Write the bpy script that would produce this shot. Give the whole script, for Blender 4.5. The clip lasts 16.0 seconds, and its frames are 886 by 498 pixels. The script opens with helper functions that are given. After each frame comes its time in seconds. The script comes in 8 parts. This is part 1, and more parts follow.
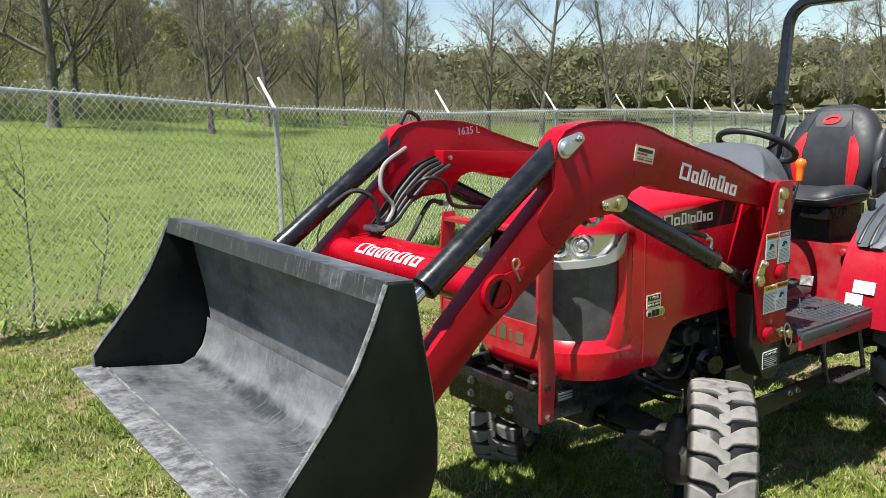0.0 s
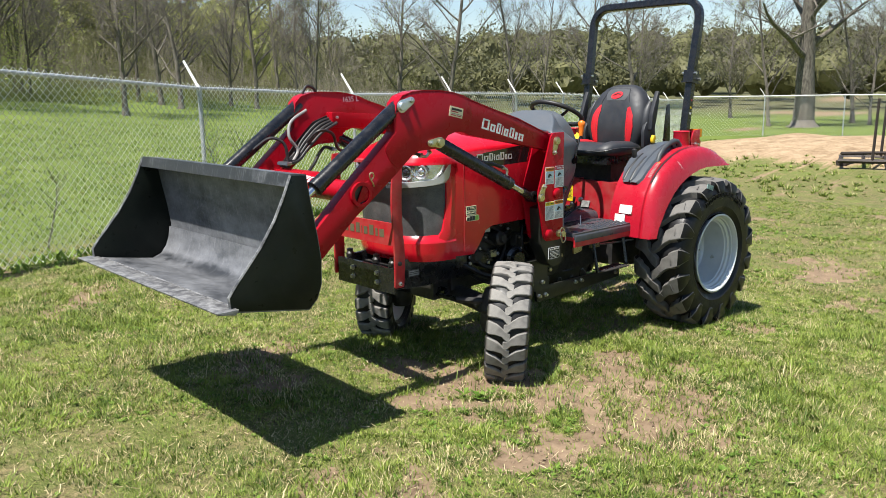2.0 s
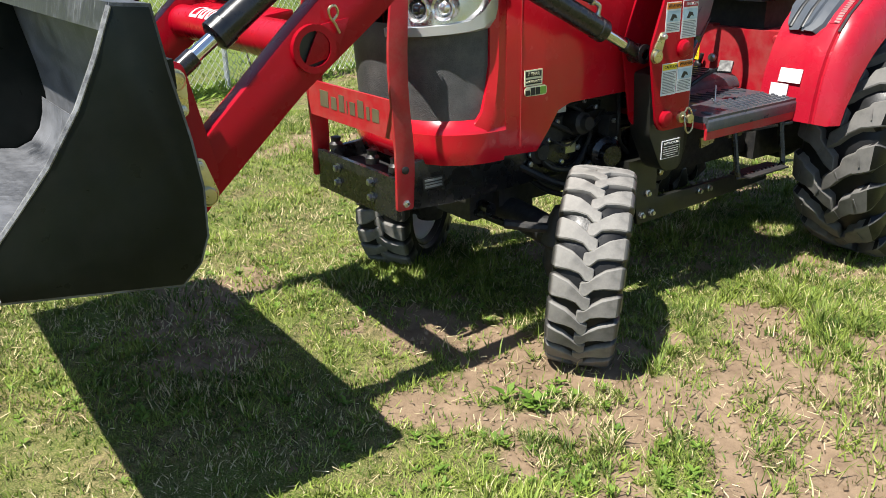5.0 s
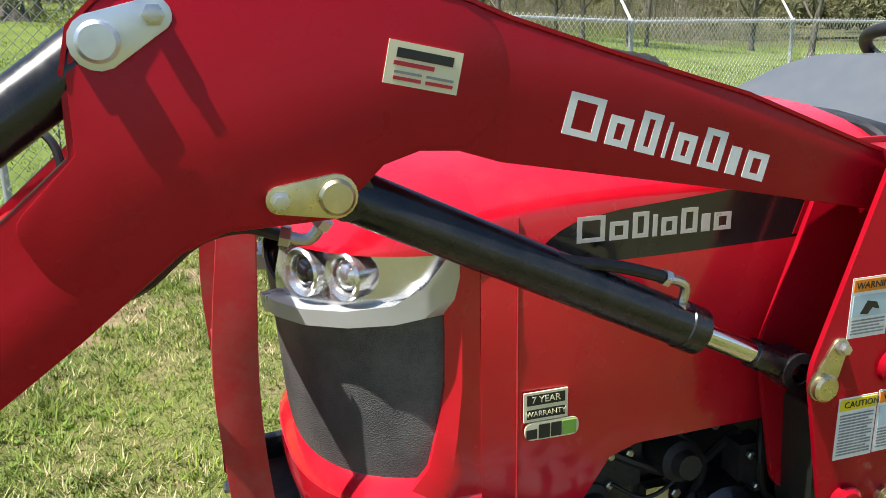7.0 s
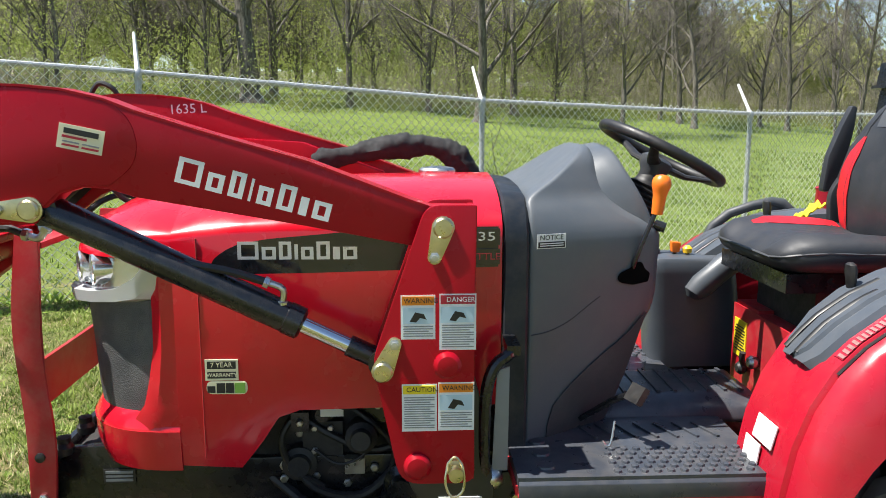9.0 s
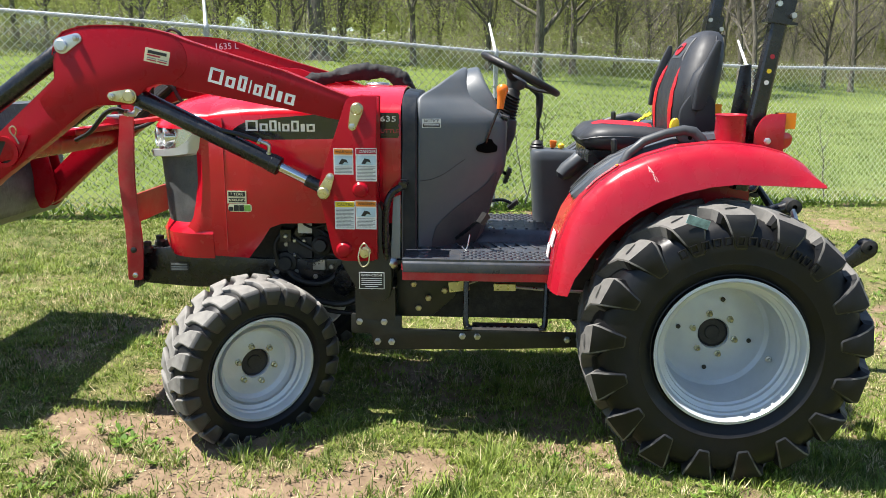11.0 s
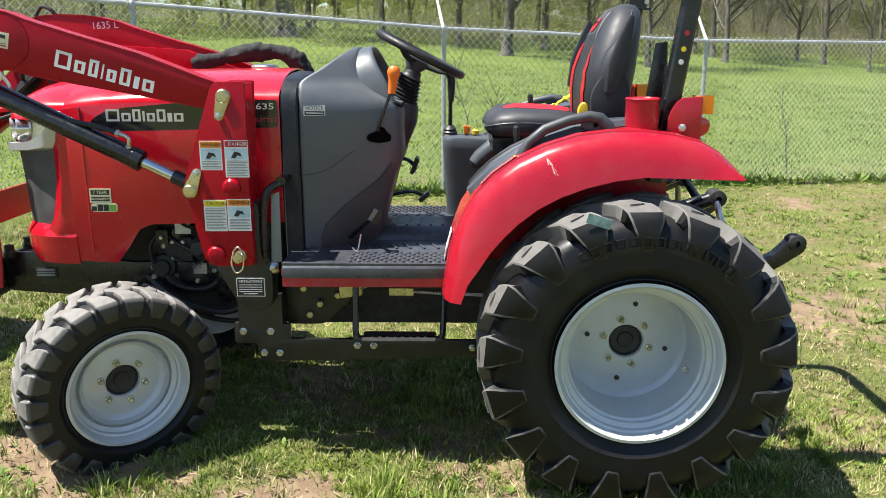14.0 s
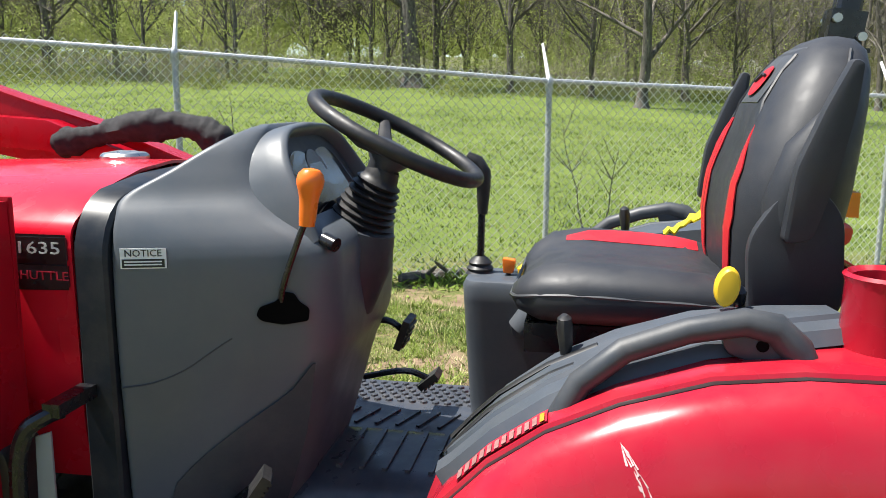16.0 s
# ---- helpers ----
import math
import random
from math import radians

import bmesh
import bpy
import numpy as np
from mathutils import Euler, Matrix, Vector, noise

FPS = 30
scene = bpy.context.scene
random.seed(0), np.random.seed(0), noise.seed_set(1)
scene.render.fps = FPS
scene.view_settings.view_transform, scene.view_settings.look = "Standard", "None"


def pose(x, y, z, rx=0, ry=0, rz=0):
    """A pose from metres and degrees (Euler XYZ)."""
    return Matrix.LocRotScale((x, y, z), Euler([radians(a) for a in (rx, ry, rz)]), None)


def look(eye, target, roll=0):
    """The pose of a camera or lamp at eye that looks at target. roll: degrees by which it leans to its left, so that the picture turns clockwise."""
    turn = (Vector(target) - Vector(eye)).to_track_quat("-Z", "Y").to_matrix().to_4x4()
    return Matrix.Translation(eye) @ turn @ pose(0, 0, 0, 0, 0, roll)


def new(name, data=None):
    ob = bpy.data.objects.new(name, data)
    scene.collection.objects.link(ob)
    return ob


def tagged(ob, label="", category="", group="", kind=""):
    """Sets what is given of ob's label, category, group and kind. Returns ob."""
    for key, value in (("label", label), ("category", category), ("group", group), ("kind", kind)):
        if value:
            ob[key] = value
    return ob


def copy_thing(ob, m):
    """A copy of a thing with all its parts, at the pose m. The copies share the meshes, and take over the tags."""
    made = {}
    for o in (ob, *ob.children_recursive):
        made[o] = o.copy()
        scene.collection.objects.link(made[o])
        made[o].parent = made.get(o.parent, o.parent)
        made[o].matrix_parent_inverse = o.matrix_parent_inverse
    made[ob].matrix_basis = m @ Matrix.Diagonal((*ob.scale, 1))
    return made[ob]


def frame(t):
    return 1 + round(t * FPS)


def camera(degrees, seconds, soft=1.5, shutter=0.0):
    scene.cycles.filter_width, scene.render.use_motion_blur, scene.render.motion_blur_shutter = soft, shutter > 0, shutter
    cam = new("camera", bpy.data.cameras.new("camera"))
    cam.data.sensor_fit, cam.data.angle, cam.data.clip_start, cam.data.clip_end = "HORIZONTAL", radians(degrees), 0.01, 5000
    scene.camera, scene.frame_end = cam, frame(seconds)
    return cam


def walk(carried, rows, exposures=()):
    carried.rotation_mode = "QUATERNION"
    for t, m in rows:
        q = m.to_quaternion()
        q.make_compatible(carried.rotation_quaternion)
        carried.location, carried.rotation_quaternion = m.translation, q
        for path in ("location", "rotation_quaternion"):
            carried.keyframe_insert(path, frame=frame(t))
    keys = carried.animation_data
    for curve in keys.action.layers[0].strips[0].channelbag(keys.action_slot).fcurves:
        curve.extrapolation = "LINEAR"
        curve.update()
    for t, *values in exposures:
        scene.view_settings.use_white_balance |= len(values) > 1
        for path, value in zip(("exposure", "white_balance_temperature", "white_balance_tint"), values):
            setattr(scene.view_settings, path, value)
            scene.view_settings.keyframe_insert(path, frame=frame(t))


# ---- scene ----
cam = camera(57.3, 16.0, soft=0.7)
METRES = 10.930
ROWS = [
    (0.0, 0.0, 0.0, 0.0, 0.06, -8.8, -0.38),
    (0.5, 0.0023, -0.0414, -0.0039, 0.61, -8.63, -0.25),
    (1.0, 0.0026, -0.0798, -0.0063, -1.09, -9.39, -0.23),
    (1.5, 0.0052, -0.1119, -0.007, -3.84, -9.79, -0.4),
    (2.0, 0.0136, -0.1387, -0.0076, -5.82, -9.72, -0.61),
    (2.5, 0.0144, -0.1461, -0.0079, -7.06, -9.95, -0.83),
    (3.0, 0.0093, -0.1258, -0.0075, -7.4, -11.14, -0.9),
    (5.5, 0.0586, 0.0548, -0.0238, 3.75, -20.91, -0.4),
    (6.0, 0.0711, 0.0876, -0.0165, 8.16, -19.32, -0.33),
    (6.5, 0.0777, 0.1239, -0.011, 13.05, -17.07, -0.42),
    (7.0, 0.0877, 0.1506, -0.0052, 18.39, -14.69, -0.99),
    (7.5, 0.1084, 0.1698, -0.0027, 24.4, -12.56, -1.44),
    (8.0, 0.1357, 0.1662, -0.0027, 28.65, -10.39, -1.72),
    (8.5, 0.1669, 0.1563, -0.0017, 31.55, -9.25, -1.94),
    (11.0, 0.3071, 0.0784, -0.0099, 38.99, -12.2, -2.5),
    (11.5, 0.3272, 0.0579, -0.0126, 39.67, -15.09, -2.53),
    (12.0, 0.3438, 0.0479, -0.0155, 39.98, -18.44, -2.38),
    (12.5, 0.3491, 0.0475, -0.0184, 39.99, -20.57, -2.14),
    (13.0, 0.3362, 0.0611, -0.0145, 39.26, -19.19, -1.6),
    (13.5, 0.3251, 0.0874, -0.012, 38.31, -16.26, -1.57),
    (14.0, 0.3122, 0.1198, -0.0071, 37.56, -13.8, -2.01),
    (14.5, 0.2941, 0.1541, -0.0059, 37.66, -11.92, -2.24),
    (15.0, 0.278, 0.1884, -0.0045, 39.05, -10.92, -2.45),
    (15.5, 0.2632, 0.2242, -0.0018, 42.55, -10.79, -2.3),
    (16.0, 0.2412, 0.2508, -0.001, 47.07, -10.81, -2.24),
]
BASE = pose(4.0712, 2.1589, 1.6539, 0, -2.1, 0) @ pose(0, 0, 0, 0, 0, 143.5)
walk(cam, [(t, BASE @ pose(METRES * x, METRES * y, METRES * z, 90 + pitch, roll, yaw)) for t, x, y, z, yaw, pitch, roll in ROWS],
     exposures=((0.0, 1.0), (3.0, 1.0), (5.5, 1.15), (6.5, 1.22), (8.5, 1.25), (11.0, 1.35), (12.5, 1.15), (14.5, 1.35), (16.0, 1.27)))

# ---- light ----
SUN_FROM = Vector((0.455, 0.045, 1.0)).normalized()
world = bpy.data.worlds.new("sky")
scene.world = world
world.use_nodes = True
wn = world.node_tree
wn.nodes.clear()
w_out = wn.nodes.new("ShaderNodeOutputWorld")
w_bg = wn.nodes.new("ShaderNodeBackground")
w_sky = wn.nodes.new("ShaderNodeTexSky")
w_sky.sky_type = "NISHITA"
w_sky.sun_disc = False
w_sky.sun_elevation = math.asin(SUN_FROM.z)
w_sky.sun_rotation = math.atan2(SUN_FROM.x, SUN_FROM.y)
w_sky.air_density, w_sky.dust_density, w_sky.ozone_density = 1.0, 0.25, 1.6
w_bg.inputs["Strength"].default_value = 0.072
wn.links.new(w_sky.outputs[0], w_bg.inputs[0])
wn.links.new(w_bg.outputs[0], w_out.inputs[0])
sun_data = bpy.data.lights.new("sun", "SUN")
sun_data.energy, sun_data.angle, sun_data.color = 4.9, radians(0.53), (1.0, 0.96, 0.89)
sun = new("sun", sun_data)
sun.matrix_world = look(SUN_FROM * 30, (0, 0, 0))
scene.view_settings.exposure = 1.0


# ---- modelling helpers ----
def V(*a):
    return Vector(a)


def part(name, bm, material, parent=None, label="", sharp=35.0):
    """One mesh object out of a bmesh (or a mesh), under a thing or a part."""
    if isinstance(bm, bmesh.types.BMesh):
        me = bpy.data.meshes.new(name)
        bmesh.ops.recalc_face_normals(bm, faces=bm.faces)
        bm.to_mesh(me)
        bm.free()
    else:
        me = bm
    if material is not None:
        me.materials.append(material)
    if sharp is not None and len(me.polygons):
        me.polygons.foreach_set("use_smooth", [True] * len(me.polygons))
        me.set_sharp_from_angle(angle=radians(sharp))
    ob = new(name, me)
    if parent is not None:
        ob.parent = parent
    if label:
        ob["label"] = label
    return ob


def add_faces(bm, verts, faces):
    vs = [bm.verts.new(v) for v in verts]
    out = []
    for f in faces:
        try:
            out.append(bm.faces.new([vs[i] for i in f]))
        except ValueError:
            pass
    return vs, out


def bevelled(bm, width, segments=2, angle=30.0):
    edges = [e for e in bm.edges if len(e.link_faces) == 2 and e.calc_face_angle(0.0) > radians(angle)]
    if edges:
        bmesh.ops.bevel(bm, geom=edges, offset=width, segments=segments, affect="EDGES", profile=0.6, clamp_overlap=True)
    return bm


def add_box(bm, c, s, m=None):
    hx, hy, hz = s[0] / 2, s[1] / 2, s[2] / 2
    pts = [Vector((x, y, z)) for x in (-hx, hx) for y in (-hy, hy) for z in (-hz, hz)]
    if m is not None:
        pts = [m.to_3x3() @ p for p in pts]
    pts = [p + Vector(c) for p in pts]
    add_faces(bm, pts, [(0, 1, 3, 2), (4, 6, 7, 5), (0, 4, 5, 1), (2, 3, 7, 6), (0, 2, 6, 4), (1, 5, 7, 3)])


def box(c, s, bev=0.0, m=None, seg=2):
    bm = bmesh.new()
    add_box(bm, c, s, m)
    if bev:
        bevelled(bm, bev, seg)
    return bm


def add_prism(bm, pts, axis, a, b):
    """A flat outline, drawn in the plane across axis, made solid between a and b."""
    def at(p, h):
        return {"y": (p[0], h, p[1]), "x": (h, p[0], p[1]), "z": (p[0], p[1], h)}[axis]
    n = len(pts)
    vs = [at(p, a) for p in pts] + [at(p, b) for p in pts]
    faces = [tuple(range(n)), tuple(range(2 * n - 1, n - 1, -1))]
    faces += [(i, (i + 1) % n, n + (i + 1) % n, n + i) for i in range(n)]
    add_faces(bm, vs, faces)


def prism(pts, axis, a, b, bev=0.0, seg=2):
    bm = bmesh.new()
    add_prism(bm, pts, axis, a, b)
    bmesh.ops.recalc_face_normals(bm, faces=bm.faces)
    if bev:
        bevelled(bm, bev, seg)
    return bm


def rounded(pts, radius, n=5):
    """A polygon with its corners rounded."""
    out = []
    k = len(pts)
    for i in range(k):
        p0, p1, p2 = Vector(pts[i - 1]), Vector(pts[i]), Vector(pts[(i + 1) % k])
        r = radius[i] if isinstance(radius, (list, tuple)) else radius
        if r <= 0:
            out.append(tuple(p1))
            continue
        d0, d2 = (p0 - p1), (p2 - p1)
        t = min(r, d0.length * 0.45, d2.length * 0.45)
        a, b = p1 + d0.normalized() * t, p1 + d2.normalized() * t
        for j in range(n + 1):
            u = j / n
            out.append(tuple(a * (1 - u) ** 2 + p1 * 2 * u * (1 - u) + b * u * u))
    return out


def smooth_path(pts, n=6):
    """A curve through the points."""
    p = [Vector(q) for q in pts]
    if len(p) < 3:
        return p
    p = [p[0] * 2 - p[1]] + p + [p[-1] * 2 - p[-2]]
    out = []
    for i in range(1, len(p) - 2):
        for j in range(n):
            t = j / n
            a, b, c, d = p[i - 1], p[i], p[i + 1], p[i + 2]
            out.append(0.5 * ((2 * b) + (c - a) * t + (2 * a - 5 * b + 4 * c - d) * t * t + (3 * b - a - 3 * c + d) * t ** 3))
    out.append(p[-2])
    return out


def add_tube(bm, pts, r, n=10, caps=True, flat=None):
    pts = [Vector(p) for p in pts]
    rings = []
    d = (pts[1] - pts[0]).normalized()
    ref = V(0, 0, 1) if abs(d.z) < 0.9 else V(1, 0, 0)
    u = d.cross(ref).normalized()
    for i, p in enumerate(pts):
        if i == 0:
            t = pts[1] - pts[0]
        elif i == len(pts) - 1:
            t = pts[-1] - pts[-2]
        else:
            t = (pts[i + 1] - pts[i]).normalized() + (pts[i] - pts[i - 1]).normalized()
        t.normalize()
        u = (u - t * u.dot(t)).normalized()
        w = t.cross(u)
        rad = r[i] if isinstance(r, (list, tuple)) else r
        ring = []
        for k in range(n):
            a = 2 * math.pi * k / n
            ring.append(bm.verts.new(p + (u * math.cos(a) + w * math.sin(a) * (flat or 1.0)) * rad))
        rings.append(ring)
    for a, b in zip(rings, rings[1:]):
        for k in range(n):
            bm.faces.new((a[k], a[(k + 1) % n], b[(k + 1) % n], b[k]))
    if caps:
        bm.faces.new(rings[0][::-1])
        bm.faces.new(rings[-1])


def tube(pts, r, n=10, smooth=0, flat=None):
    bm = bmesh.new()
    add_tube(bm, smooth_path(pts, smooth) if smooth else pts, r, n, flat=flat)
    return bm


def add_lathe(bm, prof, origin, axis, n=32, closed=False):
    """Turns a profile of (radius, height along axis) round the axis."""
    origin, axis = Vector(origin), Vector(axis).normalized()
    ref = V(0, 0, 1) if abs(axis.z) < 0.9 else V(1, 0, 0)
    u = axis.cross(ref).normalized()
    w = axis.cross(u)
    rings = []
    for r, h in prof:
        if r < 1e-6:
            rings.append([bm.verts.new(origin + axis * h)])
        else:
            rings.append([bm.verts.new(origin + axis * h + (u * math.cos(2 * math.pi * k / n) + w * math.sin(2 * math.pi * k / n)) * r) for k in range(n)])
    pairs = list(zip(rings, rings[1:]))
    if closed:
        pairs.append((rings[-1], rings[0]))
    for a, b in pairs:
        for k in range(n):
            q = (k + 1) % n
            if len(a) == 1 and len(b) == 1:
                continue
            if len(a) == 1:
                bm.faces.new((a[0], b[q], b[k]))
            elif len(b) == 1:
                bm.faces.new((a[k], a[q], b[0]))
            else:
                bm.faces.new((a[k], a[q], b[q], b[k]))


def lathe(prof, origin, axis, n=32, closed=False):
    bm = bmesh.new()
    add_lathe(bm, prof, origin, axis, n, closed)
    return bm


def add_loft(bm, sections, loop=False, caps=False):
    rows = [[bm.verts.new(p) for p in s] for s in sections]
    for a, b in zip(rows, rows[1:]):
        m = len(a)
        for k in range(m if loop else m - 1):
            q = (k + 1) % m
            bm.faces.new((a[k], a[q], b[q], b[k]))
    if caps:
        bm.faces.new(rows[0][::-1])
        bm.faces.new(rows[-1])


def loft(sections, loop=False, caps=False):
    bm = bmesh.new()
    add_loft(bm, sections, loop, caps)
    return bm


def solid(bm, thick):
    """Gives a sheet its thickness."""
    bmesh.ops.recalc_face_normals(bm, faces=bm.faces)
    bmesh.ops.solidify(bm, geom=bm.faces[:], thickness=thick)
    return bm


def text_mesh(body, size, depth=0.0006):
    cu = bpy.data.curves.new("lettering", "FONT")
    cu.body, cu.size, cu.extrude, cu.resolution_u = body, size, depth, 2
    cu.align_x, cu.align_y = "CENTER", "CENTER"
    ob = bpy.data.objects.new("lettering", cu)
    scene.collection.objects.link(ob)
    bpy.context.view_layer.update()
    me = bpy.data.meshes.new_from_object(ob.evaluated_get(bpy.context.evaluated_depsgraph_get()))
    bpy.data.objects.remove(ob)
    me.name = "lettering"
    return me


def lettering(body, size, place, material, parent):
    me = text_mesh(body, size)
    me.transform(place)
    return part("lettering", me, material, parent, sharp=None)


def bare_mesh(name, verts, faces, material, smooth=False):
    """A large mesh straight from arrays; faces: an (n, 3) or (n, 4) array."""
    verts, faces = np.asarray(verts, dtype=np.float32), np.asarray(faces, dtype=np.int32)
    me = bpy.data.meshes.new(name)
    me.vertices.add(len(verts))
    me.vertices.foreach_set("co", verts.ravel())
    k = faces.shape[1]
    me.loops.add(faces.size)
    me.loops.foreach_set("vertex_index", faces.ravel())
    me.polygons.add(len(faces))
    me.polygons.foreach_set("loop_start", np.arange(0, faces.size, k, dtype=np.int32))
    me.polygons.foreach_set("use_smooth", np.full(len(faces), smooth))
    me.update(calc_edges=True)
    me.validate()
    me.materials.append(material)
    return me


# ---- materials ----
class Nodes:
    def __init__(self, name):
        self.mat = bpy.data.materials.new(name)
        self.mat.use_nodes = True
        self.tree = self.mat.node_tree
        self.bsdf = self.tree.nodes["Principled BSDF"]
        self.coord = self.add("ShaderNodeTexCoord").outputs["Object"]

    def add(self, kind, **values):
        node = self.tree.nodes.new(kind)
        for key, value in values.items():
            node.inputs[key.replace("_", " ")].default_value = value
        return node

    def link(self, a, b):
        self.tree.links.new(a, b)

    def noise(self, scale, detail=4.0, rough=0.55, vector=None):
        n = self.add("ShaderNodeTexNoise", Scale=scale, Detail=detail, Roughness=rough)
        self.link(vector or self.coord, n.inputs["Vector"])
        return n.outputs["Fac"]

    def ramp(self, fac, lo, hi, a=0.0, b=1.0):
        n = self.add("ShaderNodeMapRange")
        for key, value in (("From Min", lo), ("From Max", hi), ("To Min", a), ("To Max", b)):
            n.inputs[key].default_value = value
        self.link(fac, n.inputs["Value"])
        return n.outputs["Result"]

    def mix(self, fac, a, b):
        n = self.tree.nodes.new("ShaderNodeMix")
        n.data_type = "RGBA"
        for socket, value in ((n.inputs["Factor"], fac), (n.inputs[6], a), (n.inputs[7], b)):
            if isinstance(value, bpy.types.NodeSocket):
                self.link(value, socket)
            elif isinstance(value, tuple):
                socket.default_value = (*value[:3], 1.0)
            else:
                socket.default_value = value
        return n.outputs[2]

    def times(self, a, b):
        n = self.tree.nodes.new("ShaderNodeMath")
        n.operation = "MULTIPLY"
        for socket, value in ((n.inputs[0], a), (n.inputs[1], b)):
            if isinstance(value, bpy.types.NodeSocket):
                self.link(value, socket)
            else:
                socket.default_value = value
        return n.outputs[0]

    def bump(self, height, strength, distance):
        n = self.add("ShaderNodeBump", Strength=strength, Distance=distance)
        self.link(height, n.inputs["Height"])
        self.link(n.outputs[0], self.bsdf.inputs["Normal"])

    def set(self, key, value):
        if isinstance(value, bpy.types.NodeSocket):
            self.link(value, self.bsdf.inputs[key])
        elif isinstance(value, tuple):
            self.bsdf.inputs[key].default_value = (*value[:3], 1.0)
        else:
            self.bsdf.inputs[key].default_value = value


def shade(c, k):
    return tuple(min(1.0, v * k) for v in c)


def surface(name, colour, rough, metal=0.0, vary=0.15, scale=6.0, grain=90.0, grain_amount=0.0, bump=0.0, bump_scale=200.0, coat=0.0,
            dust=0.0, dust_colour=(0.30, 0.25, 0.19), rough_vary=0.1, spread=0.0005, spec=0.5):
    """Paint, plastic or metal: uneven at two scales, with a fine relief, and dust where it has settled in blotches."""
    m = Nodes(name)
    big = m.noise(scale, 5.0, 0.6)
    col = m.mix(m.ramp(big, 0.3, 0.7), shade(colour, 1 - vary), shade(colour, 1 + vary))
    if grain_amount:
        fine = m.noise(grain, 3.0, 0.7)
        col = m.mix(m.times(m.ramp(fine, 0.45, 0.75), grain_amount), col, shade(colour, 0.5))
    if dust:
        d = m.times(m.ramp(m.noise(scale * 2.3, 6.0, 0.7), 0.42, 0.78), dust)
        col = m.mix(d, col, dust_colour)
    m.set("Base Color", col)
    m.set("Roughness", m.ramp(m.noise(scale * 3.1, 4.0), 0.3, 0.7, max(0.02, rough - rough_vary), min(1.0, rough + rough_vary)))
    m.set("Metallic", metal)
    m.set("Specular IOR Level", spec)
    if coat:
        m.set("Coat Weight", coat)
        m.set("Coat Roughness", 0.06)
    if bump:
        m.bump(m.noise(bump_scale, 3.0), bump, spread)
    return m.mat


RED_BOOM = surface("loader red paint", (0.325, 0.0020, 0.011), 0.30, spec=0.20, vary=0.08, scale=3.0, coat=0.04, dust=0.015, bump=0.06, bump_scale=60, spread=0.001)
RED_HOOD = surface("hood red paint", (0.52, 0.0045, 0.018), 0.24, spec=0.35, vary=0.06, scale=2.5, coat=0.5, dust=0.05, bump=0.03, bump_scale=40, spread=0.001)
RED_DEEP = surface("dusty red steel", (0.38, 0.008, 0.018), 0.42, vary=0.12, scale=5.0, dust=0.25)
RED_FENDER = surface("fender red plastic", (0.37, 0.0075, 0.022), 0.27, spec=0.35, vary=0.06, scale=4.0, coat=0.15, dust=0.06, bump=0.05, bump_scale=120)
BLACK_PAINT = surface("black enamel", (0.006, 0.0068, 0.009), 0.27, vary=0.3, scale=9.0, coat=0.08, dust=0.05, bump=0.1, bump_scale=60)
BLACK_DUSTY = surface("dusty black castings", (0.014, 0.014, 0.015), 0.6, vary=0.4, scale=14.0, dust=0.10, bump=0.5, bump_scale=90, spread=0.002)
BRACKET = surface("dark olive black steel", (0.011, 0.012, 0.010), 0.42, vary=0.3, scale=6.0, dust=0.05, bump=0.2)
BLACK_RUBBER = surface("hose rubber", (0.010, 0.010, 0.011), 0.5, vary=0.2, scale=20.0, dust=0.06)
BLACK_CLOTH = surface("woven hose sleeve", (0.010, 0.010, 0.011), 0.85, vary=0.3, scale=18.0, bump=0.8, bump_scale=420, spread=0.001)
GREY_PLASTIC = surface("grey moulded plastic", (0.080, 0.092, 0.106), 0.44, vary=0.07, scale=3.0, dust=0.10, bump=0.25, bump_scale=700, spread=0.0004)
DARK_PLASTIC = surface("charcoal plastic", (0.032, 0.037, 0.044), 0.52, vary=0.12, scale=5.0, dust=0.12, bump=0.25, bump_scale=600, spread=0.0004)
GREY_METAL = surface("slate painted panel", (0.012, 0.016, 0.022), 0.42, spec=0.25, vary=0.1, scale=5.0, dust=0.1)
MAT_RUBBER = surface("slate rubber mat", (0.040, 0.046, 0.058), 0.34, vary=0.2, scale=9.0, dust=0.15, bump=0.3, bump_scale=120)
CONSOLE = surface("dark slate moulding", (0.058, 0.068, 0.082), 0.42, vary=0.1, scale=5.0, dust=0.08, bump=0.25, bump_scale=700, spread=0.0004)
DECAL_BLACK = surface("gloss black decal", (0.014, 0.015, 0.018), 0.18, vary=0.2, scale=8.0, coat=0.4, dust=0.04)
VINYL = surface("black seat vinyl", (0.020, 0.022, 0.027), 0.55, vary=0.12, scale=8.0, dust=0.03, bump=0.35, bump_scale=500, spread=0.0006)
VINYL_GREY = surface("dark grey seat vinyl", (0.050, 0.053, 0.058), 0.45, vary=0.15, scale=8.0, dust=0.06, bump=0.35, bump_scale=500, spread=0.0006)
VINYL_RED = surface("red seat vinyl", (0.52, 0.012, 0.020), 0.45, vary=0.08, scale=8.0, bump=0.35, bump_scale=500, spread=0.0006)
CHROME = surface("polished steel rod", (0.62, 0.63, 0.64), 0.12, metal=1.0, vary=0.05, rough_vary=0.05)
STEEL = surface("zinc plated steel", (0.52, 0.52, 0.50), 0.34, metal=1.0, vary=0.15, scale=20.0, dust=0.08)
YELLOW_ZINC = surface("yellow zinc plate", (0.55, 0.50, 0.31), 0.32, metal=1.0, vary=0.2, scale=18.0)
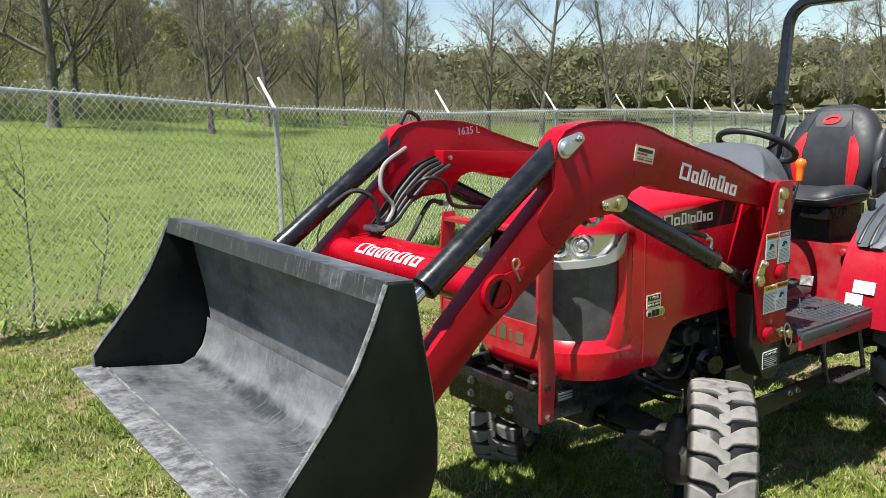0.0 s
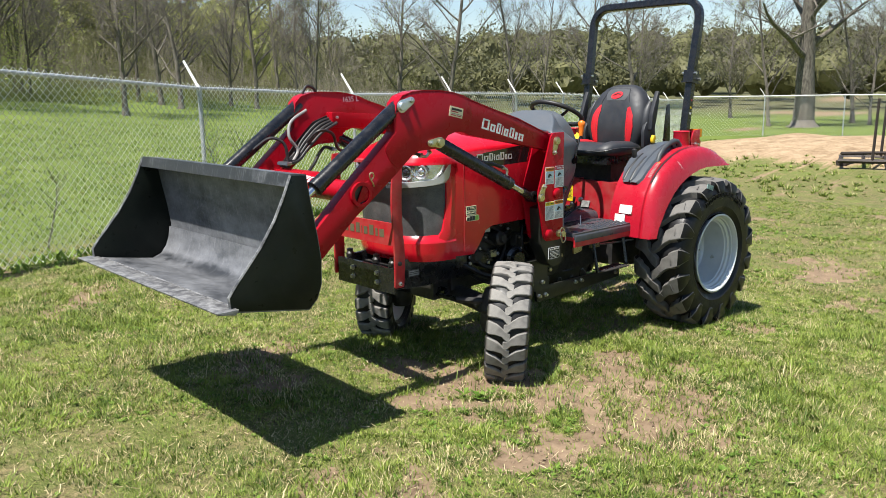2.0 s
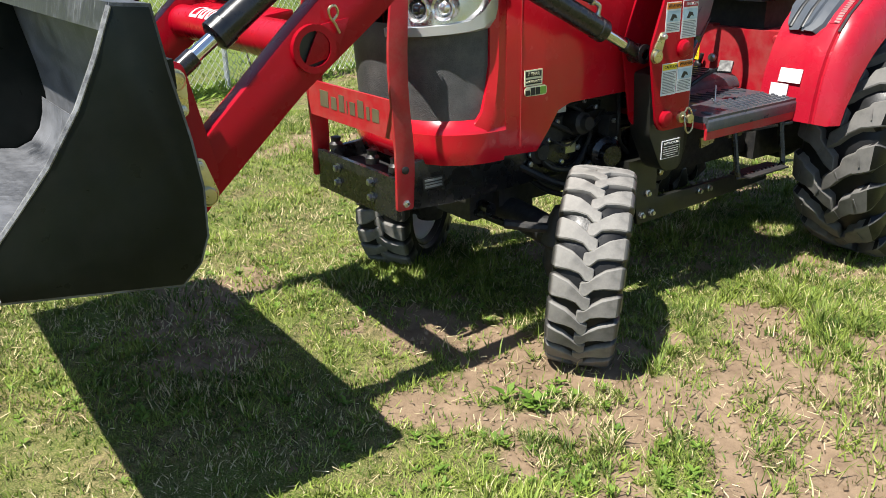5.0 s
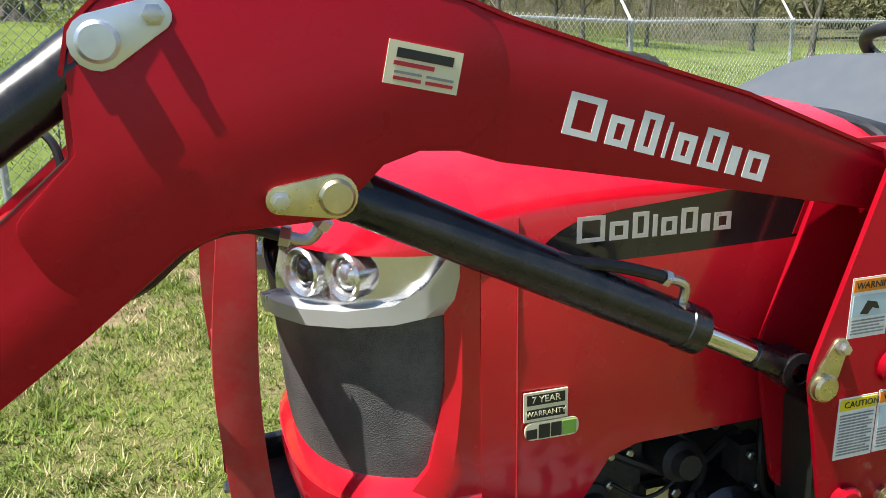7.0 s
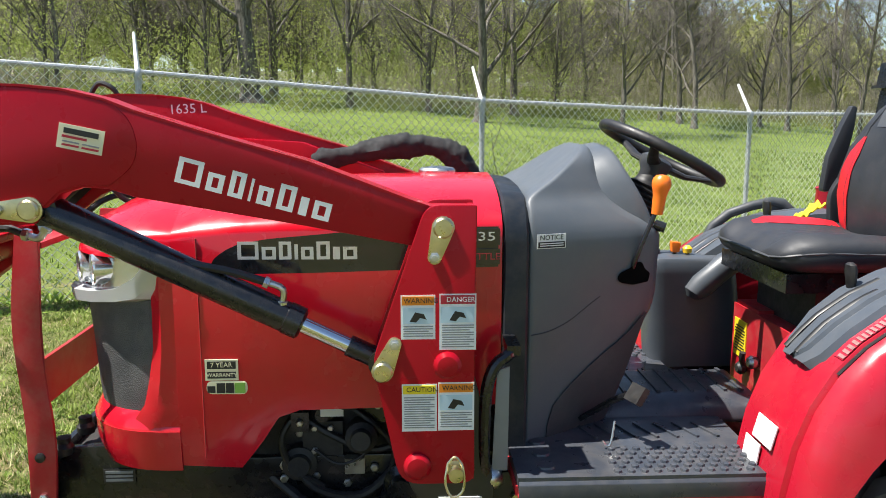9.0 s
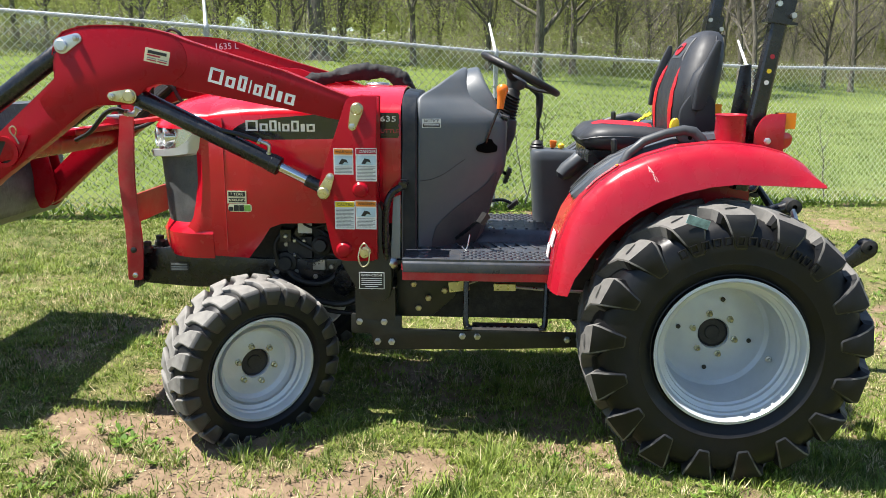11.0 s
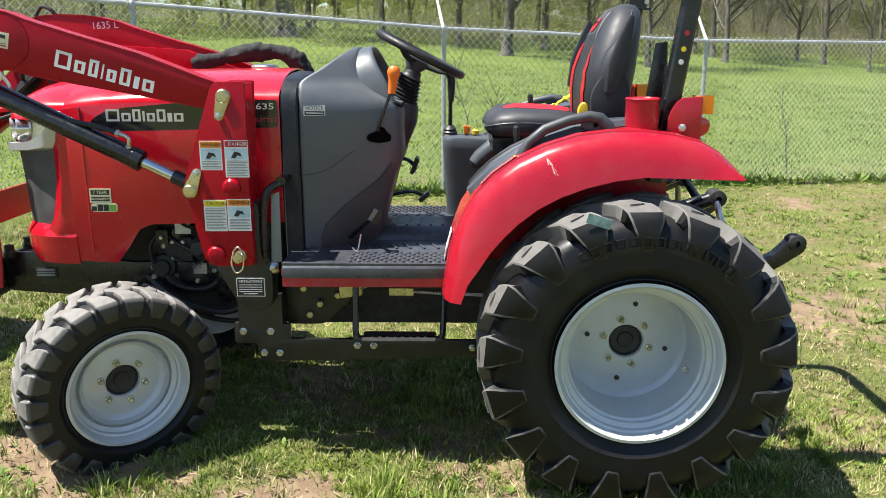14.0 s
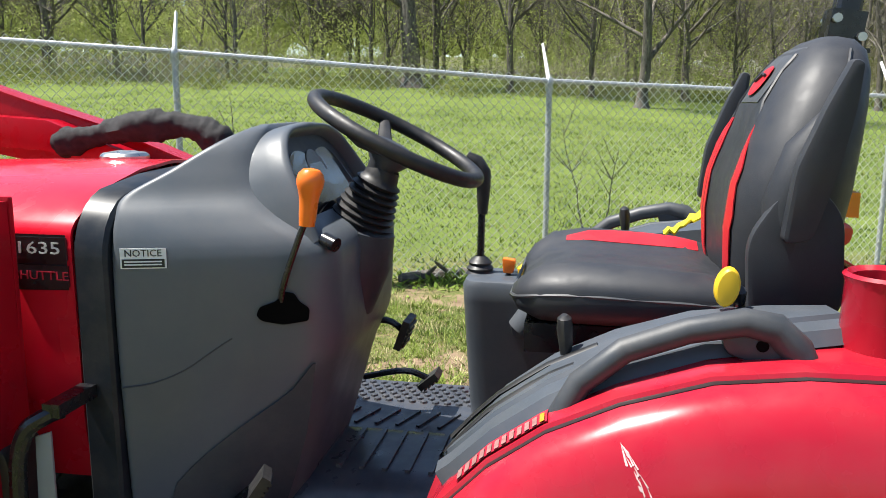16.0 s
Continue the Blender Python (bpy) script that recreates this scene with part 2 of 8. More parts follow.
ZINC_WHITE = surface("bright zinc plate", (0.60, 0.63, 0.66), 0.38, metal=0.9, vary=0.1, scale=18.0)
RIM = surface("silver wheel paint", (0.54, 0.565, 0.585), 0.40, metal=0.2, vary=0.08, scale=7.0, dust=0.08, bump=0.08)
GALV = surface("galvanised tube", (0.42, 0.44, 0.46), 0.45, metal=0.35, vary=0.2, scale=14.0, dust=0.1)
GALV_WIRE = surface("galvanised wire", (0.78, 0.79, 0.76), 0.45, metal=0.0, vary=0.2, scale=3.0)
WHITE_PAINT = surface("weathered white metal", (0.70, 0.70, 0.68), 0.5, vary=0.1, scale=20.0)
STICKER = surface("white vinyl sticker", (0.72, 0.73, 0.72), 0.38, vary=0.05, scale=20.0, dust=0.08)
ORANGE_INK = surface("orange print", (0.72, 0.22, 0.012), 0.4, vary=0.05)
RED_INK = surface("dark red print", (0.36, 0.012, 0.03), 0.4, vary=0.05)
YELLOW_INK = surface("yellow print", (0.75, 0.58, 0.02), 0.4, vary=0.05)
BLACK_INK = surface("black print", (0.012, 0.012, 0.012), 0.45, vary=0.1)
GREY_INK = surface("grey print", (0.20, 0.21, 0.21), 0.45, vary=0.1)
BLUE_INK = surface("pale blue print", (0.42, 0.55, 0.62), 0.45, vary=0.1)
CREAM = surface("cream sticker print", (0.68, 0.64, 0.44), 0.4, vary=0.06)
GREEN_INK = surface("green print", (0.16, 0.34, 0.05), 0.45, vary=0.1)
SILVER_INK = surface("silver lettering foil", (0.66, 0.67, 0.67), 0.35, metal=0.3, vary=0.05)
ORANGE_PLASTIC = surface("orange plastic knob", (0.80, 0.17, 0.012), 0.32, vary=0.05)
YELLOW_PLASTIC = surface("yellow plastic", (0.75, 0.47, 0.02), 0.35, vary=0.06)
AMBER = surface("amber lamp lens", (0.85, 0.24, 0.01), 0.12, vary=0.05, coat=0.6)
RED_LENS = surface("red lamp lens", (0.45, 0.008, 0.012), 0.12, vary=0.05, coat=0.6)
LAMP_SILVER = surface("lamp reflector", (0.62, 0.63, 0.64), 0.22, metal=0.85, vary=0.05)
LAMP_BEZEL = surface("silver lamp trim", (0.50, 0.51, 0.52), 0.34, metal=0.4, vary=0.05)
DARK_LENS = surface("dark lamp projector", (0.012, 0.013, 0.016), 0.06, vary=0.05, coat=1.0)
# Near-black without gloss: the shade inside an opening, put into a solid sheet.
VOID = surface("unlit opening", (0.003, 0.003, 0.003), 0.9, vary=0.1, spec=0.05)
GREY_HOSE = surface("grey armoured hose", (0.22, 0.22, 0.21), 0.6, vary=0.2, scale=30.0)
OLD_IRON = surface("dark rusty iron", (0.028, 0.020, 0.016), 0.7, vary=0.4, scale=12.0, bump=0.4)


def rubber_material(name, dirt, floor, crown=0.0):
    """Tyre rubber with dried dust; the pale tone is full from the radius crown outwards."""
    m = Nodes(name)
    dust = m.ramp(m.noise(7.0, 6.0, 0.65), 0.36 - floor, 0.70 - floor)
    if crown:
        flat = m.add("ShaderNodeVectorMath")
        flat.operation = "MULTIPLY"
        flat.inputs[1].default_value = (1.0, 0.0, 1.0)
        m.link(m.coord, flat.inputs[0])
        size = m.add("ShaderNodeVectorMath")
        size.operation = "LENGTH"
        m.link(flat.outputs[0], size.inputs[0])
        dust = m.times(dust, m.ramp(size.outputs["Value"], crown - 0.012, crown - 0.001, 0.14, 1.0))
    col = m.mix(m.times(dust, dirt), (0.006, 0.0062, 0.007), (0.215, 0.205, 0.188))
    fine = m.ramp(m.noise(60.0, 4.0, 0.7), 0.52, 0.75)
    col = m.mix(m.times(fine, 0.03 if not crown else 0.10), col, (0.11, 0.10, 0.09))
    m.set("Base Color", col)
    m.set("Roughness", m.ramp(dust, 0.0, 1.0, 0.34, 0.80))
    m.set("Specular IOR Level", 0.30 if not crown else 0.5)
    m.bump(m.noise(160.0, 4.0), 0.35, 0.001)
    return m.mat


def bucket_material():
    """Black paint, scuffed to bare grey steel where soil slides."""
    m = Nodes("scuffed black bucket paint")
    stretch = m.add("ShaderNodeMapping")
    stretch.inputs["Scale"].default_value = (1.0, 0.55, 1.0)
    m.link(m.coord, stretch.inputs["Vector"])
    xyz = m.add("ShaderNodeSeparateXYZ")
    m.link(m.coord, xyz.inputs[0])
    low = m.ramp(xyz.outputs["Z"], 0.80, 1.02, 0.12, 0.0)
    fold = m.times(m.ramp(xyz.outputs["Z"], 0.765, 0.790, 0.0, 0.15), m.ramp(xyz.outputs["X"], 3.10, 3.17, 1.0, 0.0))
    lip = m.ramp(xyz.outputs["X"], 3.36, 3.46, 0.0, 0.12)
    both = low
    for extra in (fold, lip, m.noise(5.0, 9.0, 0.74, stretch.outputs[0])):
        add = m.add("ShaderNodeMath")
        add.operation = "ADD"
        m.link(both, add.inputs[0])
        m.link(extra, add.inputs[1])
        both = add.outputs[0]
    wear = m.ramp(both, 0.52, 0.80)
    scratch = m.add("ShaderNodeMapping")
    scratch.inputs["Scale"].default_value = (6.0, 60.0, 6.0)
    scratch.inputs["Rotation"].default_value = (0.3, 0.2, 0.5)
    m.link(m.coord, scratch.inputs["Vector"])
    lines = m.ramp(m.noise(2.0, 6.0, 0.7, scratch.outputs[0]), 0.56, 0.64)
    col = m.mix(m.times(wear, 0.85), (0.030, 0.033, 0.038), (0.225, 0.232, 0.248))
    col = m.mix(m.times(lines, 0.24), col, (0.36, 0.37, 0.39))
    m.set("Base Color", col)
    m.set("Metallic", m.times(wear, 0.25))
    m.set("Roughness", m.ramp(wear, 0.0, 1.0, 0.38, 0.55))
    m.bump(m.noise(45.0, 5.0), 0.15, 0.002)
    return m.mat


def worn_edge_material():
    m = Nodes("bare worn steel edge")
    wear = m.ramp(m.noise(22.0, 8.0, 0.75), 0.42, 0.62)
    m.set("Base Color", m.mix(wear, (0.10, 0.10, 0.105), (0.34, 0.34, 0.335)))
    m.set("Metallic", 0.4)
    m.set("Roughness", 0.5)
    m.bump(m.noise(90.0, 5.0), 0.3, 0.001)
    return m.mat


def mesh_grille_material():
    m = Nodes("dark woven grille")
    tex = m.add("ShaderNodeTexVoronoi", Scale=420.0)
    m.link(m.coord, tex.inputs["Vector"])
    hole = m.ramp(tex.outputs["Distance"], 0.2, 0.5)
    col = m.mix(hole, (0.012, 0.012, 0.013), (0.070, 0.071, 0.073))
    dust = m.ramp(m.noise(5.0, 6.0, 0.7), 0.40, 0.72)
    m.set("Base Color", m.mix(m.times(dust, 0.65), col, (0.19, 0.185, 0.175)))
    m.set("Roughness", 0.55)
    m.bump(tex.outputs["Distance"], 0.6, 0.002)
    return m.mat


BUCKET_SIDE = surface("glossy black bucket paint", (0.007, 0.010, 0.008), 0.36, spec=0.18, vary=0.3, scale=7.0, dust=0.02, coat=0.0, bump=0.08, bump_scale=30)
TYRE = rubber_material("tyre rubber", 0.012, -0.06)
# Dust on the crown; the same pale tone paints sun glancing on the shoulders.
TREAD = rubber_material("dusty tread rubber with shoulders toned as sunlit", 0.60, 0.12, 0.425)
TREAD_PALE = rubber_material("grey worn tread rubber", 1.0, 0.20, 0.325)
BUCKET = bucket_material()
WORN_EDGE = worn_edge_material()
GRILLE = mesh_grille_material()


# ---- ground, grass and soil ----
FENCE_AT, FENCE_U = Vector((0.70, -5.10)), Vector((0.935, 0.355)).normalized()
FENCE_N = Vector((-FENCE_U.y, FENCE_U.x))


def beyond_fence(x, y):
    return -((x - FENCE_AT.x) * FENCE_N.x + (y - FENCE_AT.y) * FENCE_N.y)


def ramp01(v, a, b):
    t = np.clip((v - a) / (b - a), 0.0, 1.0)
    return t * t * (3 - 2 * t)


def ripples(x, y):
    return (0.016 * np.sin(1.7 * x + 0.6 * y + 0.4) * np.sin(1.3 * y - 0.5 * x) + 0.010 * np.sin(3.9 * x - 2.1 * y)
            * np.sin(3.1 * y + 1.3 * x + 1.0) + 0.006 * np.sin(9.1 * x + 3.7 * y) * np.sin(7.7 * y - 2.9 * x))


def ground_z(x, y):
    """The height of the bare ground."""
    x, y = np.asarray(x, dtype=float), np.asarray(y, dtype=float)
    z = 0.012 + 0.033 * 18.0 * np.tanh(x / 18.0)
    f = beyond_fence(x, y)
    k = 0.020 + 0.066 * ramp01(x, -34.0, -12.0)
    z = z + k * 45.0 * np.tanh(np.clip(f - 1.0, 0.0, None) / 45.0)
    r = np.hypot(x - 2.0, y - 2.5)
    z = z + 8.0 * ramp01(r, 75.0, 230.0)
    mound = np.exp(-(((x + 16.0) / 4.6) ** 2 + ((y + 4.8) / 5.0) ** 2) ** 1.5)
    z = z + 0.70 * mound * (1.0 + 0.10 * np.sin(2.3 * x) * np.sin(1.9 * y) + 0.05 * np.sin(6.0 * x + y) * np.sin(5.0 * y))
    return z + ripples(x, y)


SOIL = [(1.75, 1.00, 0.62, 0.42), (2.05, 0.62, 0.45, 0.40), (1.35, 1.05, 0.45, 0.35), (1.10, 0.80, 0.25, 0.16), (1.95, 1.35, 0.55, 0.25),
        (2.10, 0.25, 0.30, 0.35), (1.55, 1.45, 0.40, 0.20), (-0.3, 1.9, 0.10, 0.05),
        (-1.35, 1.15, 0.38, 0.20), (-2.3, 0.55, 0.35, 0.25), (-0.75, -1.2, 0.5, 0.3)]


def wobble(x, y):
    return (np.sin(5.1 * x + 2.3 * np.sin(3.3 * y)) * np.sin(4.7 * y + 1.9 * np.sin(2.9 * x)) * 0.5
            + np.sin(13.0 * x + 2.0 * np.sin(9.0 * y)) * np.sin(11.0 * y + 2.0 * np.sin(8.0 * x)) * 0.3
            + np.sin(29.0 * x + 3.0 * np.sin(17.0 * y)) * np.sin(27.0 * y) * 0.2)


def bareness(x, y):
    """1 where the soil is bare, 0 under closed turf."""
    x, y = np.asarray(x, dtype=float), np.asarray(y, dtype=float)
    b = np.zeros_like(x)
    w = wobble(x, y)
    fine = np.sin(37.0 * x + 3.0 * np.sin(23.0 * y)) * np.sin(41.0 * y + 2.0 * np.sin(31.0 * x))
    tufts = np.sin(9.0 * x + 2.5 * np.sin(6.1 * y + 1.0)) * np.sin(8.3 * y + 2.2 * np.sin(5.3 * x))
    for cx, cy, rx, ry in SOIL:
        d = ((x - cx) / rx) ** 2 + ((y - cy) / ry) ** 2
        b = np.maximum(b, 0.97 - 0.97 * ramp01(d + 1.5 * w + 0.55 * fine + 0.5 * tufts, 0.35, 1.35))
    b = b * (1.0 - 0.75 * ramp01(tufts + 0.4 * fine, 0.45, 0.85))
    patch = np.sin(1.9 * x + 1.3 * np.sin(1.1 * y)) * np.sin(2.3 * y + 1.7 * np.sin(1.3 * x)) + 0.75 * w + 0.25 * fine
    b = np.maximum(b, 0.78 * ramp01(patch + 0.2 * tufts, 0.34, 1.00))
    mound = np.exp(-(((x + 16.0) / 4.9) ** 2 + ((y + 4.8) / 5.3) ** 2) ** 1.5)
    b = b * (beyond_fence(x, y) < 0.1)
    return np.maximum(b, ramp01(mound + 0.25 * w, 0.42, 0.62))


def soil_material():
    m = Nodes("soil and turf")
    bare = m.add("ShaderNodeAttribute")
    bare.attribute_name = "bare"
    sand = m.add("ShaderNodeAttribute")
    sand.attribute_name = "sand"
    clod = m.noise(9.0, 8.0, 0.7)
    fine = m.noise(120.0, 5.0, 0.7)
    soil = m.mix(m.ramp(clod, 0.3, 0.7), (0.135, 0.092, 0.058), (0.295, 0.212, 0.138))
    soil = m.mix(m.times(m.ramp(fine, 0.5, 0.8), 0.5), soil, (0.15, 0.10, 0.065))
    pale = m.mix(m.ramp(m.noise(3.0, 8.0, 0.75), 0.35, 0.65), (0.20, 0.135, 0.078), (0.40, 0.295, 0.185))
    soil = m.mix(sand.outputs["Fac"], soil, pale)
    straw = m.mix(m.ramp(m.noise(30.0, 6.0, 0.7), 0.4, 0.65), (0.050, 0.045, 0.018), (0.32, 0.245, 0.125))
    thatch = m.ramp(m.noise(170.0, 5.0, 0.75), 0.42, 0.62)
    lush = m.mix(m.ramp(m.noise(1.1, 6.0, 0.6), 0.35, 0.65), (0.060, 0.090, 0.014), (0.130, 0.165, 0.032))
    turf = m.mix(m.ramp(m.noise(4.0, 6.0, 0.65), 0.40, 0.62), lush, straw)
    turf = m.mix(m.times(thatch, 0.65), turf, (0.026, 0.030, 0.010))
    turf = m.mix(m.times(m.ramp(m.noise(230.0, 4.0, 0.7), 0.50, 0.60), 0.5), turf, (0.36, 0.31, 0.15))
    lea = m.add("ShaderNodeAttribute")
    lea.attribute_name = "pasture"
    green = m.mix(m.ramp(m.noise(0.7, 6.0, 0.65), 0.35, 0.65), (0.060, 0.092, 0.017), (0.112, 0.150, 0.030))
    green = m.mix(m.times(m.ramp(m.noise(38.0, 6.0, 0.75), 0.40, 0.66), 0.55), green, (0.17, 0.215, 0.042))
    far = m.add("ShaderNodeAttribute")
    far.attribute_name = "woodland"
    green = m.mix(far.outputs["Fac"], green, m.mix(m.noise(0.12, 6.0, 0.7), (0.060, 0.062, 0.028), (0.120, 0.118, 0.055)))
    turf = m.mix(lea.outputs["Fac"], turf, green)
    ragged = m.add("ShaderNodeMath")
    ragged.operation = "ADD"
    m.link(bare.outputs["Fac"], ragged.inputs[0])
    m.link(m.ramp(m.noise(22.0, 7.0, 0.75), 0.25, 0.75, -0.35, 0.35), ragged.inputs[1])
    m.set("Base Color", m.mix(m.ramp(ragged.outputs[0], 0.35, 0.65), turf, soil))
    m.set("Roughness", 0.95)
    m.set("Specular IOR Level", 0.2)
    h = m.add("ShaderNodeMath")
    h.operation = "ADD"
    m.link(m.noise(40.0, 8.0, 0.75), h.inputs[0])
    m.link(m.times(fine, 0.4), h.inputs[1])
    m.bump(h.outputs[0], 0.6, 0.012)
    return m.mat


def foliage_material(name, dark, light, straw=None, straw_share=0.0, translucent=0.25, clump=0.9, depth=0.4, tufts=0.0):
    """Leaves and blades: each island of its own shade, clumps of darker and lighter growth, a little light through them."""
    m = Nodes(name)
    geo = m.add("ShaderNodeNewGeometry")
    rnd = geo.outputs["Random Per Island"]
    col = m.mix(rnd, dark, light)
    patch = m.ramp(m.noise(clump, 4.0), 0.38, 0.62)
    col = m.mix(m.times(patch, depth), col, light)
    low = m.ramp(m.noise(clump * 2.7 + 0.4, 3.0), 0.56, 0.70)
    col = m.mix(m.times(low, depth), col, dark)
    if tufts:
        col = m.mix(m.times(m.ramp(m.noise(tufts, 3.0, 0.6), 0.50, 0.66), 0.75), col, shade(dark, 0.8))
    if straw:
        dry = m.ramp(m.noise(clump * 1.3 + 0.2, 5.0, 0.65), 0.47, 0.66, 0.25, 3.6)
        worn = m.add("ShaderNodeMath")
        worn.operation = "ADD"
        m.link(m.times(dry, straw_share), worn.inputs[0])
        m.link(rnd, worn.inputs[1])
        col = m.mix(m.ramp(worn.outputs[0], 0.98, 1.02), col, straw)
    m.set("Base Color", col)
    m.set("Roughness", 0.55)
    m.set("Specular IOR Level", 0.2)
    if translucent:
        t = m.add("ShaderNodeBsdfTranslucent")
        m.link(col, t.inputs["Color"])
        mixer = m.add("ShaderNodeMixShader")
        mixer.inputs[0].default_value = translucent
        out = m.tree.nodes["Material Output"]
        m.link(m.bsdf.outputs[0], mixer.inputs[1])
        m.link(t.outputs[0], mixer.inputs[2])
        m.link(mixer.outputs[0], out.inputs["Surface"])
    return m.mat


SOIL_MAT = soil_material()
GRASS_MAT = foliage_material("turf blades", (0.036, 0.078, 0.010), (0.295, 0.365, 0.070), (0.50, 0.43, 0.24), 0.13, translucent=0.15, clump=2.2, depth=0.5, tufts=11.0)
FIELD_MAT = foliage_material("field grass blades", (0.078, 0.125, 0.020), (0.190, 0.255, 0.048), (0.34, 0.32, 0.12), 0.08, clump=0.8, depth=0.5)
CRUMB_MAT = foliage_material("soil crumbs", (0.15, 0.10, 0.06), (0.30, 0.22, 0.145), translucent=0.0)
STRAW_MAT = foliage_material("dry straw", (0.26, 0.20, 0.10), (0.58, 0.50, 0.30), translucent=0.1)
WEED_MAT = foliage_material("weed leaves", (0.075, 0.150, 0.020), (0.190, 0.290, 0.048))
VERGE_MAT = foliage_material("verge leaves", (0.110, 0.190, 0.026), (0.270, 0.370, 0.065), translucent=0.35)


def spaced(a, b, step, far, grow=1.16):
    """Grid lines: even between a and b, wider and wider out to far."""
    mid = list(np.arange(a, b + step / 2, step))
    out, s, v = [], step, mid[-1]
    while v < far:
        s *= grow
        v += s
        out.append(v)
    left, s, v = [], step, mid[0]
    while v > -far:
        s *= grow
        v -= s
        left.append(v)
    return np.array(left[::-1] + mid + out)


def make_ground():
    gx, gy = spaced(-4.0, 6.5, 0.055, 900.0), spaced(-4.5, 4.5, 0.055, 900.0)
    X, Y = np.meshgrid(gx, gy, indexing="ij")
    Z = ground_z(X, Y)
    bare = bareness(X, Y)
    near = (np.abs(X - 1.2) < 6) & (np.abs(Y) < 5)
    Z = Z - 0.012 * bare * near + 0.010 * bare * near * wobble(X * 2.3, Y * 2.1)
    nx, ny = X.shape
    idx = np.arange(nx * ny).reshape(nx, ny)
    faces = np.stack([idx[:-1, :-1], idx[1:, :-1], idx[1:, 1:], idx[:-1, 1:]], -1).reshape(-1, 4)
    me = bare_mesh("ground", np.stack([X, Y, Z], -1).reshape(-1, 3), faces, SOIL_MAT, True)
    attr = me.attributes.new("bare", "FLOAT", "POINT")
    attr.data.foreach_set("value", bare.ravel().astype(np.float32))
    mound = np.exp(-(((X + 16.0) / 4.9) ** 2 + ((Y + 4.8) / 5.3) ** 2) ** 1.5)
    attr = me.attributes.new("sand", "FLOAT", "POINT")
    attr.data.foreach_set("value", ramp01(mound, 0.2, 0.5).ravel().astype(np.float32))
    attr = me.attributes.new("pasture", "FLOAT", "POINT")
    attr.data.foreach_set("value", (ramp01(beyond_fence(X, Y), 0.2, 1.5) + ramp01(np.hypot(X, Y), 10.0, 16.0)).clip(0, 1).ravel().astype(np.float32))
    attr = me.attributes.new("woodland", "FLOAT", "POINT")
    attr.data.foreach_set("value", ramp01(np.hypot(X - 2.0, Y - 2.5), 50.0, 75.0).ravel().astype(np.float32))
    return tagged(new("ground", me), "patchy mown spring turf with bare sandy soil", "ground", kind="structure")


def blades(name, n, region, height, width, material, keep, seed, lean=0.55, fine=True, per=22, knot=0.020):
    """Single blades, bent and thin at the tip, splayed out of tufts: one object."""
    rng = np.random.default_rng(seed)
    x0, x1, y0, y1 = region
    m = max(1, n // per)
    cx, cy, size = rng.uniform(x0, x1, m), rng.uniform(y0, y1, m), rng.uniform(0.55, 1.45, m)
    i = rng.integers(0, m, n)
    out, way = np.abs(rng.normal(0, knot, n)) * size[i], rng.uniform(0, 2 * np.pi, n)
    x, y = cx[i] + np.cos(way) * out, cy[i] + np.sin(way) * out
    ok = keep(x, y, rng)
    x, y, i, way = x[ok], y[ok], i[ok], way[ok]
    n = len(x)
    tuft = 0.85 + 0.40 * np.clip(np.sin(3.1 * x + 2.0 * np.sin(2.3 * y)) * np.sin(3.7 * y + 1.5 * np.sin(1.9 * x)), -0.6, 1.0)
    h = height * tuft * size[i] * rng.uniform(0.5, 1.3, n)
    w = width * rng.uniform(0.6, 1.4, n)
    a = rng.uniform(0, 2 * np.pi, n)
    b = way + rng.normal(0, 0.6, n)
    a = np.where(rng.uniform(0, 1, n) < 0.7, b + np.pi / 2, a)
    bend = h * rng.uniform(0.10, lean * 2, n)
    z = ground_z(x, y) - 0.006
    sx, sy = np.cos(a) * w / 2, np.sin(a) * w / 2
    bx, by = np.cos(b) * bend, np.sin(b) * bend
    if not fine:
        v = np.stack([np.stack([x - sx, y - sy, z], -1), np.stack([x + sx, y + sy, z], -1), np.stack([x + bx, y + by, z + h * 0.95], -1)], 1)
        return bare_mesh(name, v.reshape(-1, 3), np.arange(n * 3).reshape(-1, 3), material, True)
    v = np.zeros((n, 5, 3))
    v[:, 0] = np.stack([x - sx, y - sy, z], -1)
    v[:, 1] = np.stack([x + sx, y + sy, z], -1)
    v[:, 2] = np.stack([x - sx * 0.8 + bx * 0.4, y - sy * 0.8 + by * 0.4, z + h * 0.6], -1)
    v[:, 3] = np.stack([x + sx * 0.8 + bx * 0.4, y + sy * 0.8 + by * 0.4, z + h * 0.6], -1)
    v[:, 4] = np.stack([x + bx, y + by, z + h * 0.95], -1)
    base = np.arange(n)[:, None] * 5
    tri = np.array([[0, 1, 3], [0, 3, 2], [2, 3, 4]]).reshape(1, 9)
    return bare_mesh(name, v.reshape(-1, 3), (base + tri).reshape(-1, 3), material, True)


def inner_plot(x, y):
    """1 well inside the closely worked plot round the tractor, fading to 0 at its edge."""
    d = np.minimum(np.minimum(x + 1.9, 4.0 - x), np.minimum(y + 0.9, 3.1 - y))
    return np.clip((d + 0.25 * np.sin(5.0 * x + 3.0 * y)) / 0.9, 0.0, 1.0)


def keep_plot(x, y, rng):
    return keep_turf(x, y, rng) & (rng.uniform(0, 1, len(x)) < inner_plot(x, y))


def keep_turf(x, y, rng):
    return rng.uniform(0, 1, len(x)) > bareness(x, y) * 1.02 - 0.04


